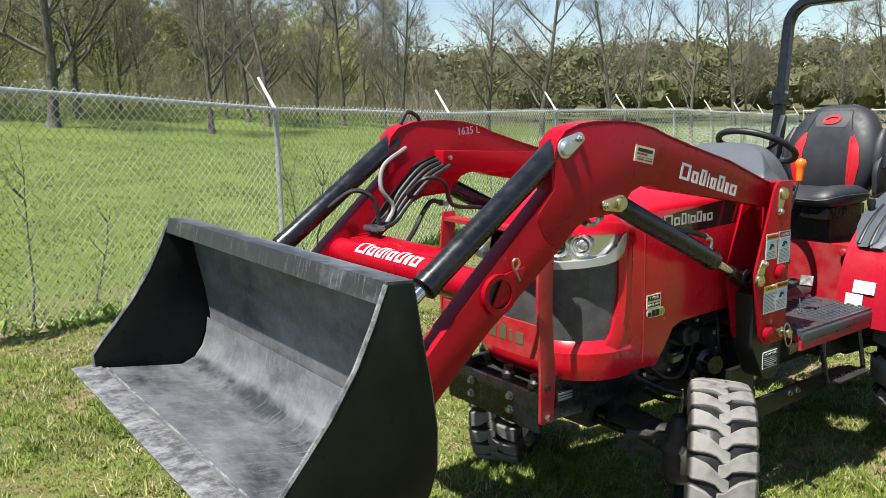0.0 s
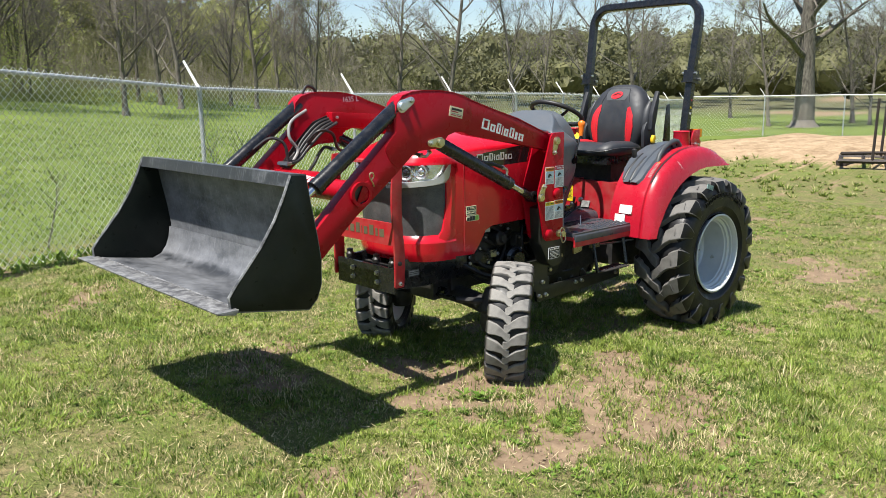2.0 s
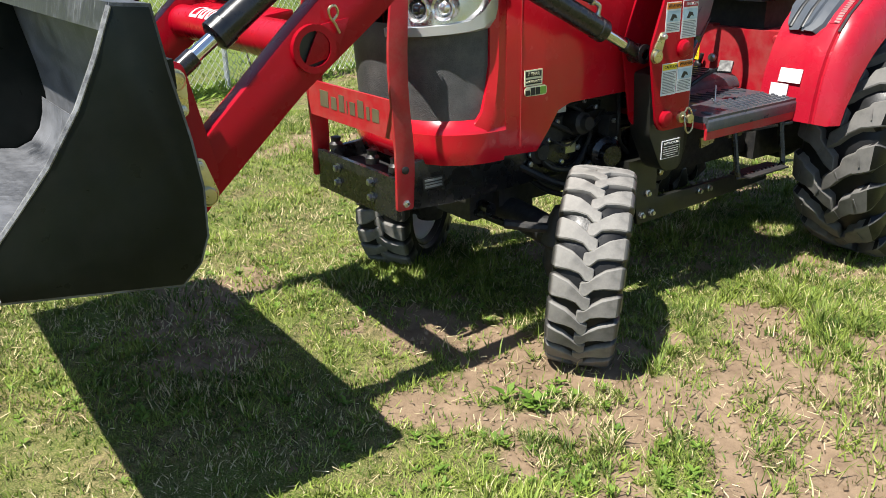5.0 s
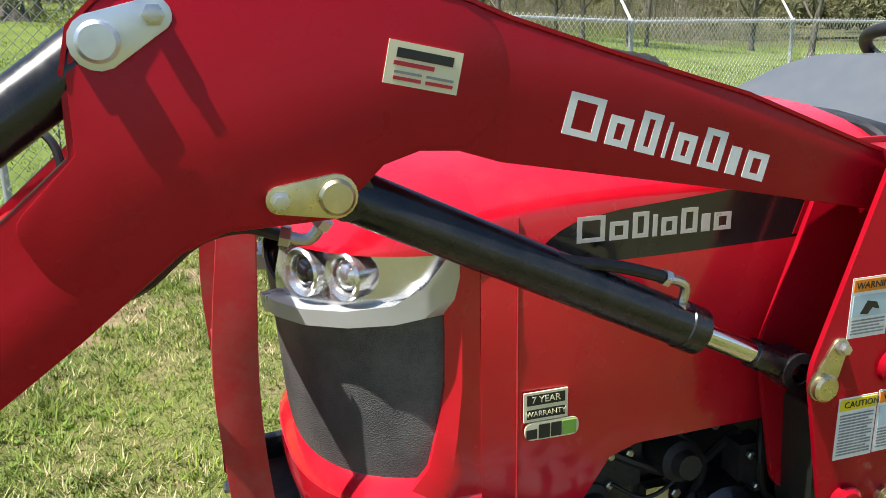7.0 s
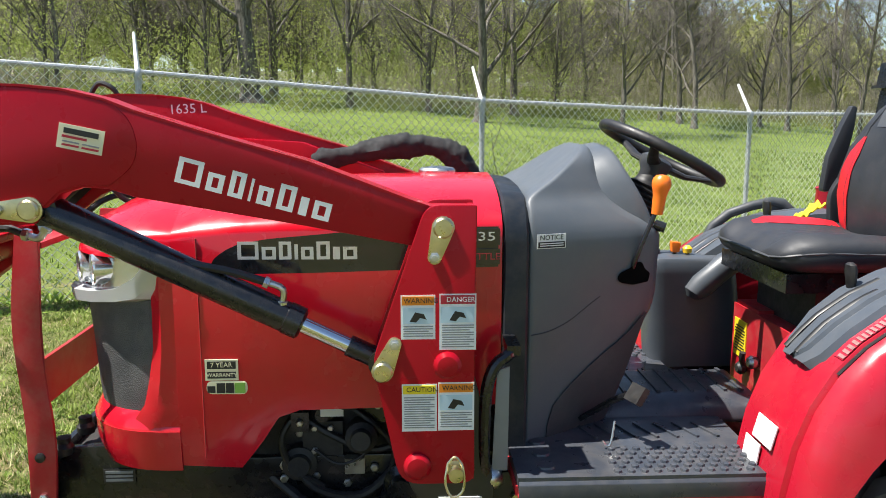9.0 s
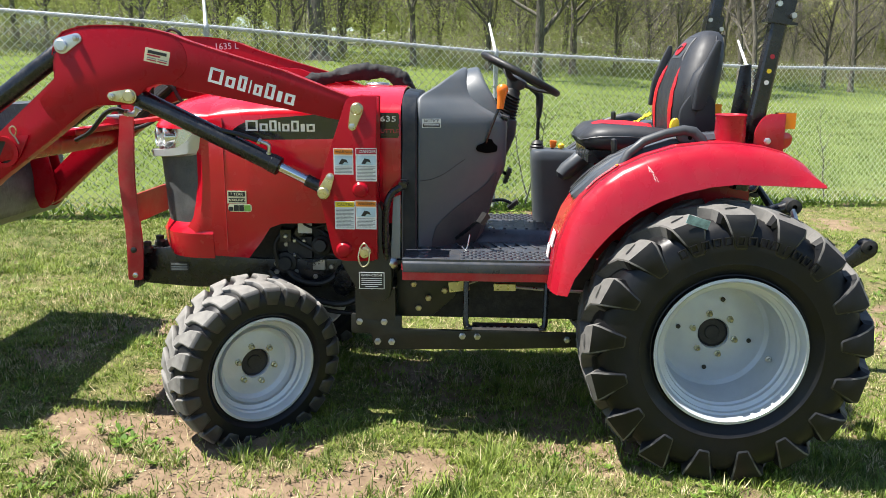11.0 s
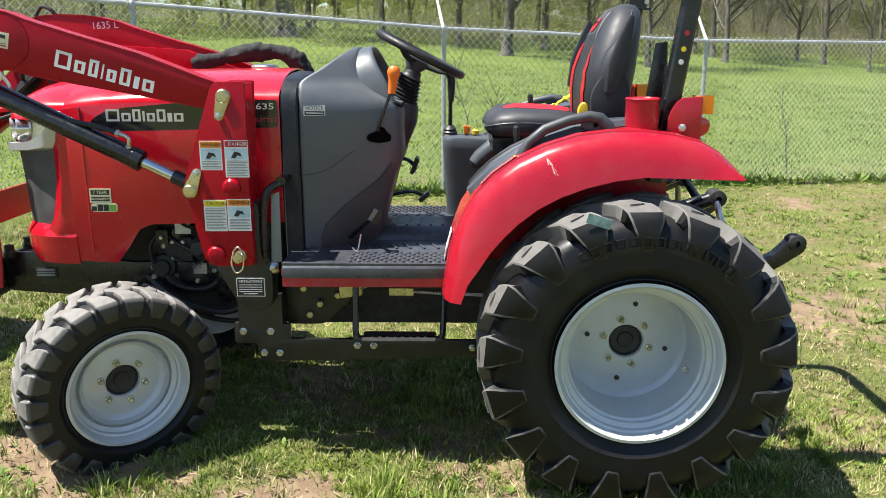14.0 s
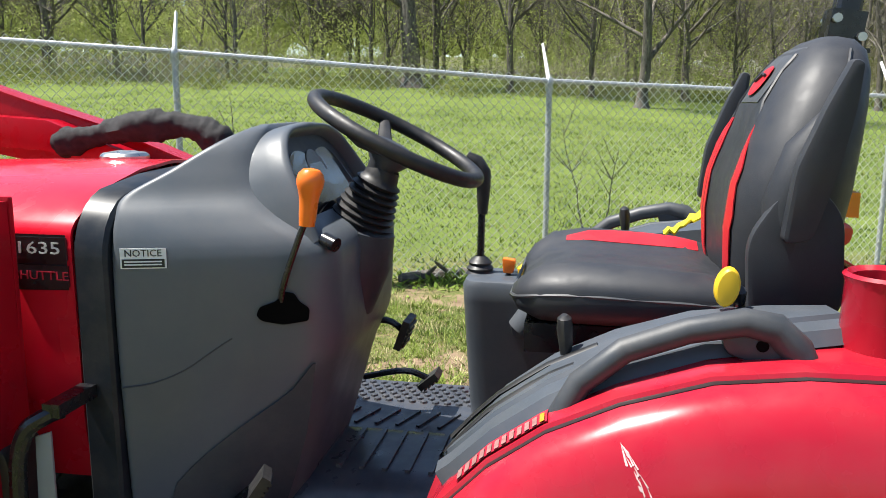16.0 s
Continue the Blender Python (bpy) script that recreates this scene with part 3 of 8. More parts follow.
def keep_tufts(x, y, rng):
    """Only where the lawn grows in thick clumps, bare ground included."""
    p = np.sin(3.3 * x + 1.7 * np.sin(2.9 * y) + 0.6) * np.sin(3.9 * y + 1.6 * np.sin(2.3 * x))
    return (p + 0.35 * wobble(x * 1.7, y * 1.7) > 0.10) & (rng.uniform(0, 1, len(x)) < inner_plot(x, y)) & (rng.uniform(0, 1, len(x)) > bareness(x, y) * 0.9)


def keep_yard(x, y, rng):
    f = beyond_fence(x, y)
    near = rng.uniform(0, 1, len(x)) < inner_plot(x, y)
    return (f < -0.05) & ~near & keep_turf(x, y, rng)


def keep_field(x, y, rng):
    f = beyond_fence(x, y)
    return (f > 0.0) & (rng.uniform(0, 1, len(x)) < 1.2 - f / 18.0)


make_ground()
tagged(new("grass", blades("grass", 70000, (-1.9, 4.0, -0.9, 3.1), 0.038, 0.0040, GRASS_MAT, keep_plot, 1)),
       "short patchy spring lawn, green mixed with straw", "grass", kind="stuff")
tagged(new("grass", blades("grass", 56000, (-1.9, 4.0, -0.9, 3.1), 0.043, 0.0044, GRASS_MAT, keep_tufts, 8, 0.6, True, 34, 0.026)),
       "taller tufts of green grass standing in the lawn", "grass", kind="stuff")
tagged(new("grass", blades("grass", 560000, (-1.9, 4.0, -0.9, 3.1), 0.026, 0.0052, GRASS_MAT, keep_plot, 4, 0.8, False, 14, 0.024)),
       "dense short lawn blades, green mixed with straw", "grass", kind="stuff")
tagged(new("grass", blades("grass", 390000, (-8.0, 6.2, -7.5, 4.6), 0.034, 0.0075, GRASS_MAT, keep_yard, 2, 0.8, False, 14, 0.030)),
       "short patchy lawn round the tractor", "grass", kind="stuff")
tagged(new("grass", blades("grass", 170000, (0.3, 5.6, -4.0, -0.2), 0.034, 0.0065, GRASS_MAT, keep_turf, 7, 0.8, False, 14, 0.028)),
       "dense short lawn beside the loader", "grass", kind="stuff")
tagged(new("grass", blades("grass", 90000, (-24.0, -8.0, -13.0, 7.0), 0.085, 0.022, GRASS_MAT, lambda x, y, r: (beyond_fence(x, y) < -0.05) & (r.uniform(0, 1, len(x)) > bareness(x, y)), 6, 0.7, False)),
       "rough uncut grass before the soil heap", "grass", kind="stuff")
tagged(new("field_grass", blades("field_grass", 230000, (-20.0, 13.0, -20.0, 1.0), 0.050, 0.018, FIELD_MAT, keep_field, 3, 0.7, False, 3, 0.12)),
       "bright green spring pasture beyond the wire fence", "grass", kind="stuff")


def litter():
    """Dry clippings lying flat on soil and turf."""
    rng = np.random.default_rng(31)
    n = 34000
    x, y = rng.uniform(-2.2, 4.6, n), rng.uniform(-1.4, 3.6, n)
    ok = rng.uniform(0, 1, n) < 0.55 - 0.30 * bareness(x, y)
    x, y = x[ok], y[ok]
    n = len(x)
    a, L, w = rng.uniform(0, 2 * np.pi, n), rng.uniform(0.005, 0.020, n), rng.uniform(0.0006, 0.0015, n)
    z = ground_z(x, y) + rng.uniform(-0.004, 0.012, n)
    dx, dy = np.cos(a) * L, np.sin(a) * L
    sx, sy = -np.sin(a) * w, np.cos(a) * w
    t = rng.normal(0, 0.006, n)
    v = np.stack([np.stack([x - dx - sx, y - dy - sy, z - t], -1), np.stack([x + dx - sx, y + dy - sy, z + t], -1), np.stack([x + dx + sx, y + dy + sy, z + t + 0.001], -1), np.stack([x - dx + sx, y - dy + sy, z - t + 0.001], -1)], 1)
    return bare_mesh("clippings", v.reshape(-1, 3), np.arange(n)[:, None] * 4 + np.arange(4)[None], STRAW_MAT)


def clods():
    """Crumbs and small clods on the bare soil."""
    rng = np.random.default_rng(77)
    n = 16000
    x, y = rng.uniform(-2.2, 4.6, n), rng.uniform(-1.4, 3.6, n)
    ok = rng.uniform(0, 1, n) < bareness(x, y) ** 1.5
    x, y = x[ok], y[ok]
    n = len(x)
    r = 0.0035 * rng.uniform(0.4, 1.0, n) ** -1.3
    z = ground_z(x, y) - 0.006
    shape = np.array([(1, 0, 0), (0, 1, 0), (-1, 0, 0), (0, -1, 0), (0, 0, 0.9)], dtype=float)
    v = shape[None] * r[:, None, None] * rng.uniform(0.6, 1.4, (n, 5, 3)) + np.stack([x, y, z], -1)[:, None]
    tri = np.array([[0, 1, 4, 1, 2, 4, 2, 3, 4, 3, 0, 4]])
    return bare_mesh("soil_crumbs", v.reshape(-1, 3), (np.arange(n)[:, None] * 5 + tri).reshape(-1, 3), CRUMB_MAT)


def rosettes(count, region, seed, size, keep):
    """Flat broad-leaved weeds and clover in the turf."""
    rng = np.random.default_rng(seed)
    x0, x1, y0, y1 = region
    cx, cy = rng.uniform(x0, x1, count), rng.uniform(y0, y1, count)
    ok = keep(cx, cy, rng)
    cx, cy = cx[ok], cy[ok]
    count, leaves = len(cx), 11
    a = rng.uniform(0, 2 * np.pi, (count, leaves))
    L = size * rng.uniform(0.5, 1.3, (count, 1)) * rng.uniform(0.5, 1.2, (count, leaves))
    w = L * rng.uniform(0.14, 0.26, (count, leaves))
    rise = rng.uniform(0.15, 0.9, (count, leaves))
    z = (ground_z(cx, cy) + 0.004)[:, None]
    ca, sa = np.cos(a), np.sin(a)
    X, Y = cx[:, None], cy[:, None]
    tip = [X + ca * L, Y + sa * L, z + L * rise * 0.75]
    m1 = [X + ca * L * 0.55 - sa * w, Y + sa * L * 0.55 + ca * w, z + L * rise * 0.62]
    m2 = [X + ca * L * 0.55 + sa * w, Y + sa * L * 0.55 - ca * w, z + L * rise * 0.62]
    base = [X + 0 * L, Y + 0 * L, z + 0 * L]
    v = np.stack([np.stack(q, -1) for q in (base, m2, tip, m1)], 2).reshape(-1, 3)
    n = count * leaves
    return bare_mesh("weeds", v, np.arange(n)[:, None] * 4 + np.arange(4)[None], WEED_MAT, True)


def keep_clumped(x, y, rng):
    p = np.sin(2.7 * x + 1.9 * np.sin(1.7 * y)) * np.sin(2.3 * y + 1.3 * np.sin(2.1 * x))
    return (rng.uniform(0, 1, len(x)) < np.clip(0.15 + p, 0.03, 1.0)) & (bareness(x, y) < 0.55) & (beyond_fence(x, y) < -0.1)


def fence_weeds():
    """Taller growth along the foot of the fence."""
    rng = np.random.default_rng(11)
    n = 19000
    s, f = rng.uniform(-14, 9, n), rng.normal(0.0, 0.20, n)
    thick = 0.35 + 0.65 * np.clip(np.sin(1.7 * s + 1.0) + np.sin(0.6 * s + 2.5), 0, 1)
    ok = rng.uniform(0, 1, n) < thick
    s, f = s[ok], f[ok]
    x = FENCE_AT.x + FENCE_U.x * s - FENCE_N.x * f
    y = FENCE_AT.y + FENCE_U.y * s - FENCE_N.y * f
    n = len(x)
    h = rng.uniform(0.03, 0.17, n) * rng.uniform(0.3, 1.0, n) * np.exp(-(f / 0.3) ** 2)
    w = rng.uniform(0.006, 0.020, n)
    a = rng.uniform(0, 2 * np.pi, n)
    z = ground_z(x, y)
    sx, sy = np.cos(a) * w, np.sin(a) * w
    bx, by = rng.normal(0, 0.06, n), rng.normal(0, 0.06, n)
    v = np.zeros((n, 4, 3))
    v[:, 0] = np.stack([x, y, z], -1)
    v[:, 1] = np.stack([x + bx * 0.5 + sx, y + by * 0.5 + sy, z + h * 0.6], -1)
    v[:, 2] = np.stack([x + bx, y + by, z + h], -1)
    v[:, 3] = np.stack([x + bx * 0.5 - sx, y + by * 0.5 - sy, z + h * 0.6], -1)
    faces = np.arange(n)[:, None] * 4 + np.array([[0, 1, 2, 3]])
    return bare_mesh("weeds", v.reshape(-1, 3), faces, VERGE_MAT, True)


tagged(new("soil_crumbs", clods()), "crumbs of dry sandy soil", "soil", kind="stuff")
tagged(new("clippings", litter()), "dry straw clippings scattered on the ground", "straw", kind="stuff")
tagged(new("weeds", rosettes(15000, (-2.2, 4.8, -1.8, 3.6), 51, 0.021, keep_clumped)), "clover and small broad-leaved weeds in the turf", "weeds", kind="stuff")
tagged(new("weeds", rosettes(3000, (-12.0, -1.5, -5.0, 5.0), 52, 0.042, keep_clumped)), "rough broad-leaved weeds behind the tractor", "weeds", kind="stuff")
tagged(new("weeds", rosettes(10, (2.00, 2.20, 0.66, 0.78), 53, 0.042, lambda x, y, r: x > 0)), "leafy weed tuft beside the front wheel", "weeds", kind="stuff")
tagged(new("weeds", fence_weeds()), "leafy green weeds along the foot of the fence", "weeds", kind="stuff")


# ---- chain link fence ----
def fence_point(s, z=0.0, off=0.0):
    p = FENCE_AT + FENCE_U * s - FENCE_N * off
    return V(p.x, p.y, z)


def rail_z(s):
    return float(np.interp(s, [-45, -25, -12, -6.3, -3.1, 0.0, 2.85, 6.0, 12.0], [0.75, 1.05, 1.45, 1.525, 1.545, 1.655, 1.845, 2.02, 2.3]))


def link_panel(p0, p1, h0, h1, b0, b1, pitch, wire, sides=3):
    """Woven diamonds between two posts, with knuckled tips above the rail."""
    d = (p1 - p0)
    length = d.length
    d = d.normalized()
    nrm = V(-d.y, d.x, 0)
    count = int(length / pitch)
    verts, faces = [], []
    for i in range(count):
        top_z = h0 + (h1 - h0) * (i + 0.5) / count
        low_z = b0 + (b1 - b0) * (i + 0.5) / count
        rows = max(2, int((top_z - low_z) / pitch))
        pts = []
        for r in range(rows + 1):
            z = top_z + 0.045 - r * (top_z + 0.045 - low_z) / rows
            x = (i + 0.5) * pitch + (0.5 if (r + i) % 2 else -0.5) * pitch
            o = (0.5 if (r + i) % 2 else -0.5) * wire * 1.6
            pts.append(p0 + d * x + nrm * o + V(0, 0, z - p0.z))
        base = len(verts)
        for q in pts:
            for k in range(sides):
                a = 2 * math.pi * k / sides
                verts.append((q.x + d.x * math.cos(a) * wire + nrm.x * math.sin(a) * wire, q.y + d.y * math.cos(a) * wire + nrm.y * math.sin(a) * wire, q.z))
        for r in range(rows):
            for k in range(sides):
                k2 = (k + 1) % sides
                faces.append((base + r * sides + k, base + r * sides + k2, base + (r + 1) * sides + k2, base + (r + 1) * sides + k))
    return bare_mesh("wire_mesh", verts, faces, GALV_WIRE, True)


def post(parent, p, z0, z1, arm_dir, r=0.024):
    bm = bmesh.new()
    add_tube(bm, [V(p.x, p.y, z0), V(p.x, p.y, z1 + 0.005)], r, 12)
    ob = part("post", bm, GALV, parent)
    cap = bmesh.new()
    add_lathe(cap, [(r * 1.25, -0.05), (r * 1.3, 0.0), (r * 1.5, 0.015), (r * 1.2, 0.045), (r * 0.7, 0.06), (0, 0.064)], (p.x, p.y, z1), (0, 0, 1), 12)
    part("post_cap", cap, GALV, ob)
    if arm_dir is not None:
        arm = bmesh.new()
        a, b = V(p.x, p.y, z1 + 0.03), V(p.x, p.y, z1 + 0.03) + arm_dir
        side = V(FENCE_U.x, FENCE_U.y, 0)
        up = arm_dir.normalized().cross(side).normalized()
        sec = []
        for q, w in ((a, 0.020), (a.lerp(b, 0.5), 0.016), (b, 0.011)):
            sec.append([q + side * w - up * 0.004, q + side * w * 0.3 + up * 0.016, q - side * w * 0.3 + up * 0.016, q - side * w - up * 0.004])
        add_loft(arm, sec, loop=True, caps=True)
        part("barb_arm", arm, WHITE_PAINT, ob, "pale pressed steel barbed wire arm")
    for k in (0.25, 0.55, 0.82):
        z = z0 + (z1 - z0) * k
        band = bmesh.new()
        add_lathe(band, [(r + 0.001, -0.006), (r + 0.004, -0.004), (r + 0.004, 0.004), (r + 0.001, 0.006)], (p.x, p.y, z), (0, 0, 1), 10)
        part("tie_band", band, STEEL, ob)
    return ob


def make_fence():
    fence = tagged(new("chain_link_fence"), "tall galvanised chain link fence with pale angled arms", "fence")
    stops = [11.6, 8.75, 5.8, 2.85, 0.0, -3.1, -6.3, -9.4, -12.5, -15.6, -18.7, -21.8, -24.9, -28.0]
    lean = V(-FENCE_N.x * 0.20, -FENCE_N.y * 0.20, 0.30)
    for i, s in enumerate(stops):
        p = fence_point(s)
        g = float(ground_z(p.x, p.y))
        post(fence, p, g - 0.1, rail_z(s) - 0.03, lean)
    for a, b in zip(stops, stops[1:]):
        pa, pb = fence_point(a, rail_z(a), -0.004), fence_point(b, rail_z(b), -0.004)
        bm = bmesh.new()
        add_tube(bm, [pa, pb], 0.0205, 10)
        rail = part("top_rail", bm, GALV, fence)
        cuff = bmesh.new()
        m = pa.lerp(pb, 0.37)
        t = (pb - pa).normalized()
        add_tube(cuff, [m - t * 0.07, m + t * 0.07], 0.0235, 10)
        part("rail_sleeve", cuff, GALV, rail)
        qa, qb = fence_point(a, 0, -0.03), fence_point(b, 0, -0.03)
        far = b < -9
        me = link_panel(qa, qb, rail_z(a), rail_z(b), float(ground_z(qa.x, qa.y)) + 0.02, float(ground_z(qb.x, qb.y)) + 0.02,
                        0.038 if not far else 0.050, 0.0034 if not far else 0.0034)
        part("wire_mesh", me, None, fence, sharp=None)
    # the run across the far end of the yard
    far = tagged(new("chain_link_fence"), "distant chain link fence across the end of the yard", "fence")
    a, b = V(-26.5, -15.4, 0), V(-37.0, 6.0, 0)
    n = 8
    last = None
    for i in range(n + 1):
        p = a.lerp(b, i / n)
        g = float(ground_z(p.x, p.y))
        post(far, p, g - 0.1, g + 1.62, lean if i % 2 else None, 0.035 if i == 0 else 0.026)
        if last is not None:
            q, gq = last
            bm = bmesh.new()
            add_tube(bm, [V(q.x, q.y, gq + 1.64), V(p.x, p.y, g + 1.64)], 0.022, 8)
            part("top_rail", bm, WHITE_PAINT, far)
            part("wire_mesh", link_panel(q, p, gq + 1.64, g + 1.64, gq + 0.02, g + 0.02, 0.07, 0.0036), None, far, sharp=None)
        last = (p, g)


make_fence()


# ---- the tractor: x ahead, y to its left, rear axle over the origin ----
tractor = tagged(new("compact_tractor"), "red compact tractor with a black front loader bucket, parked on turf", "tractor")


def tp(name, bm, material, label="", sharp=35.0, under=None):
    return part(name, bm, material, under or tractor, label, sharp)


def frame_glyph(c, w, h, stroke, rot, kind, deep=0.0008):
    """A plain hollow block."""
    bm = bmesh.new()
    m = rot.to_4x4()
    stroke = min(stroke, w * 0.45)
    def bar(dx, dz, bw, bh):
        add_box(bm, Vector(c) + m.to_3x3() @ V(dx, 0, dz), (bw, deep, bh), m)
    if w < stroke * 2.4:
        bar(0, 0, w, h)
        return bm
    bar(-(w - stroke) / 2, 0, stroke, h)
    bar((w - stroke) / 2, 0, stroke, h)
    bar(0, (h - stroke * 0.8) / 2, w - 2 * stroke, stroke * 0.8)
    bar(0, -(h - stroke * 0.8) / 2, w - 2 * stroke, stroke * 0.8)
    return bm


# -- wheels, built about their own centre with the axle along y --
def tyre_mesh(R, W, rim_r, lug):
    bm = bmesh.new()
    rc = R - lug
    half = W / 2
    body = rc - rim_r
    side = [(rim_r, half * 0.66), (rim_r + 0.012, half * 0.80), (rim_r + 0.020, half * 0.835), (rim_r + 0.024, half * 0.825), (rim_r + 0.28 * body, half * 0.93), (rim_r + 0.31 * body, half * 0.955),
            (rim_r + 0.34 * body, half * 0.95), (rim_r + 0.52 * body, half * 0.972), (rim_r + 0.70 * body, half * 0.945), (rim_r + 0.84 * body, half * 0.890), (rim_r + 0.94 * body, half * 0.800), (rc, half * 0.66), (rc + 0.004, half * 0.30)]
    prof = side + [(r, -y) for r, y in side[::-1]]
    add_lathe(bm, prof, (0, 0, 0), (0, 1, 0), 72)
    return bm


def lug_mesh(s, R, W, lug, lug_w, sweep):
    """One tread bar of one side, from past the middle over the shoulder."""
    bm = bmesh.new()
    rc, half = R - lug, W / 2
    if R < 0.4:
        st = [(-0.16, R - 0.002, -0.95, 0.62), (0.04, R, -0.80, 0.72), (0.22, R, -0.30, 0.66), (0.46, R - 0.001, 0.05, 0.86), (0.70, R - 0.003, 0.20, 0.98), (0.86, R - 0.008, 0.30, 1.06), (0.955, R - 0.020, 0.34, 1.02),
              (0.995, R - 0.040, 0.36, 0.94), (0.990, R - 0.070, 0.37, 0.78)]
    else:
        st = [(-0.12, R - 0.002, -0.98, 0.84), (0.10, R, -0.70, 0.90), (0.26, R, -0.42, 0.84), (0.30, R, -0.22, 1.16), (0.54, R - 0.002, 0.06, 1.10), (0.58, R - 0.002, 0.14, 1.34), (0.76, R - 0.007, 0.26, 1.40), (0.880, R - 0.018, 0.36, 1.44), (0.950, R - 0.042, 0.40, 1.34),
              (0.990, R - 0.084, 0.42, 1.04), (0.988, R - 0.134, 0.43, 0.66)]
    rows = []
    for i, (u, rt, sw, wd) in enumerate(st):
        hw = lug_w * wd / 2 / R
        th = sweep * sw
        low_r, low_u = (rc - 0.006, u * 0.98) if i < len(st) - 3 else (rt - 0.016, u - 0.14)
        def at(a, r, y):
            return V(math.cos(a) * r, y, math.sin(a) * r)
        t = 0.80
        rows.append([at(th - hw, low_r, s * low_u * half), at(th - hw * t, rt, s * u * half), at(th + hw * t, rt, s * u * half), at(th + hw, low_r, s * low_u * half)])
    add_loft(bm, rows, caps=True)
    bmesh.ops.recalc_face_normals(bm, faces=bm.faces)
    bevelled(bm, 0.004 if R > 0.4 else 0.003, 1, 40)
    solid_faces = len(bm.faces)
    if R > 0.4:
        # thin dark strips across the crown of the bar stand in for shaded moulded slots
        for u, sw, turn in ((0.22, -0.50, 0.5), (0.66, 0.18, 0.25)):
            a = sweep * sw
            m = Matrix.Rotation(-a + math.pi / 2, 4, "Y") @ Matrix.Translation((0, s * u * half, R - (0.001 if u < 0.5 else 0.004))) @ Matrix.Rotation(s * turn, 4, "Z") @ Matrix.Diagonal((0.044, 0.005, 0.004, 1))
            bmesh.ops.create_cube(bm, size=1.0, matrix=m)
    me = bpy.data.meshes.new("tread_lug")
    bmesh.ops.recalc_face_normals(bm, faces=bm.faces)
    for f in list(bm.faces)[solid_faces:]:
        f.material_index = 1
    bm.to_mesh(me)
    bm.free()
    me.polygons.foreach_set("use_smooth", [True] * len(me.polygons))
    me.set_sharp_from_angle(angle=radians(28))
    me.materials.append(TREAD if R > 0.4 else TREAD_PALE)
    me.materials.append(TYRE)
    return me


def wheel(name, R, W, lip_r, lip_y, disc_y, count, lug, lug_w, sweep, bolt_r, hub_r, label):
    half = W / 2
    prof = [(lip_r - 0.006, lip_y - 0.012), (lip_r + 0.008, lip_y - 0.002), (lip_r + 0.010, lip_y + 0.006), (lip_r, lip_y + 0.008), (lip_r - 0.008, lip_y - 0.004),
            (lip_r - 0.012, lip_y - 0.022), (lip_r - 0.019, lip_y - 0.026), (lip_r - 0.020, lip_y - 0.040), (lip_r - 0.034, lip_y - 0.048), (lip_r - 0.036, lip_y - 0.060), (lip_r - 0.043, lip_y - 0.066), (lip_r - 0.046, disc_y + 0.035), (lip_r - 0.052, disc_y + 0.012),
            (lip_r - 0.066, disc_y), (lip_r * 0.62, disc_y), (lip_r * 0.52, disc_y + 0.010), (hub_r * 1.06, disc_y + 0.010), (hub_r, disc_y + 0.004), (hub_r, disc_y - 0.03),
            (lip_r - 0.060, disc_y - 0.03), (lip_r - 0.035, -half * 0.5), (lip_r - 0.012, -half * 0.66), (lip_r + 0.008, -half * 0.68)]
    w = tp(name, lathe(prof, (0, 0, 0), (0, 1, 0), 72), RIM, label, 28)
    part("tyre", tyre_mesh(R, W, lip_r - 0.004, lug), TYRE, w, "dusty black bar lug tyre", 40)
    for side in (1, -1):
        me = lug_mesh(side, R, W, lug, lug_w, sweep)
        for k in range(count):
            ob = new("tread_lug", me)
            ob.parent = w
            ob.matrix_basis = Matrix.Rotation(-2 * math.pi * (k + (0.5 if side < 0 else 0.0)) / count, 4, "Y")
    hub = [(hub_r * 1.02, disc_y - 0.03), (hub_r * 1.02, disc_y - 0.006), (hub_r * 0.94, disc_y - 0.002), (hub_r * 0.86, disc_y - 0.008), (hub_r * 0.5, disc_y - 0.009), (hub_r * 0.45, disc_y - 0.004), (0, disc_y - 0.003)]
    part("hub", lathe(hub, (0, 0, 0), (0, 1, 0), 28), BLACK_DUSTY, w)
    for k in range(6):
        a = 2 * math.pi * (k + 0.25) / 6
        c = V(math.cos(a) * bolt_r, disc_y + 0.010, math.sin(a) * bolt_r)
        part("wheel_nut", lathe([(0.0125, 0), (0.0125, 0.006), (0.0085, 0.008), (0.0085, 0.020), (0.004, 0.024), (0, 0.024)], c, (0, 1, 0), 6), YELLOW_ZINC, w, sharp=20)
    return w


rear = wheel("rear_wheel", 0.498, 0.36, 0.252, 0.160, -0.060, 17, 0.042, 0.096, 0.22, 0.079, 0.055, "silver steel rear wheel")
for k in range(4):
    a = 2 * math.pi * (k + 0.12) / 4
    part("disc_hole", lathe([(0.0085, 0.0), (0.0085, 0.0035), (0, 0.0035)], (math.cos(a) * 0.132, -0.0500, math.sin(a) * 0.132), (0, 1, 0), 12), BLACK_INK, rear)
part("air_valve", lathe([(0.012, 0), (0.012, 0.006), (0.006, 0.008), (0.006, 0.02), (0, 0.021)], (-0.180, 0.02, -0.07), (0, 1, 0), 10), STEEL, rear)
for k in range(13):
    a = 2.25 - k * 0.098
    c = V(math.cos(a) * 0.392, 0.1805, math.sin(a) * 0.392)
    part("raised_mark", frame_glyph(c, 0.027 if k != 3 else 0.010, 0.030, 0.0045, Matrix.Rotation(-(a - math.pi / 2), 3, "Y"), 1, 0.008), TYRE, rear)
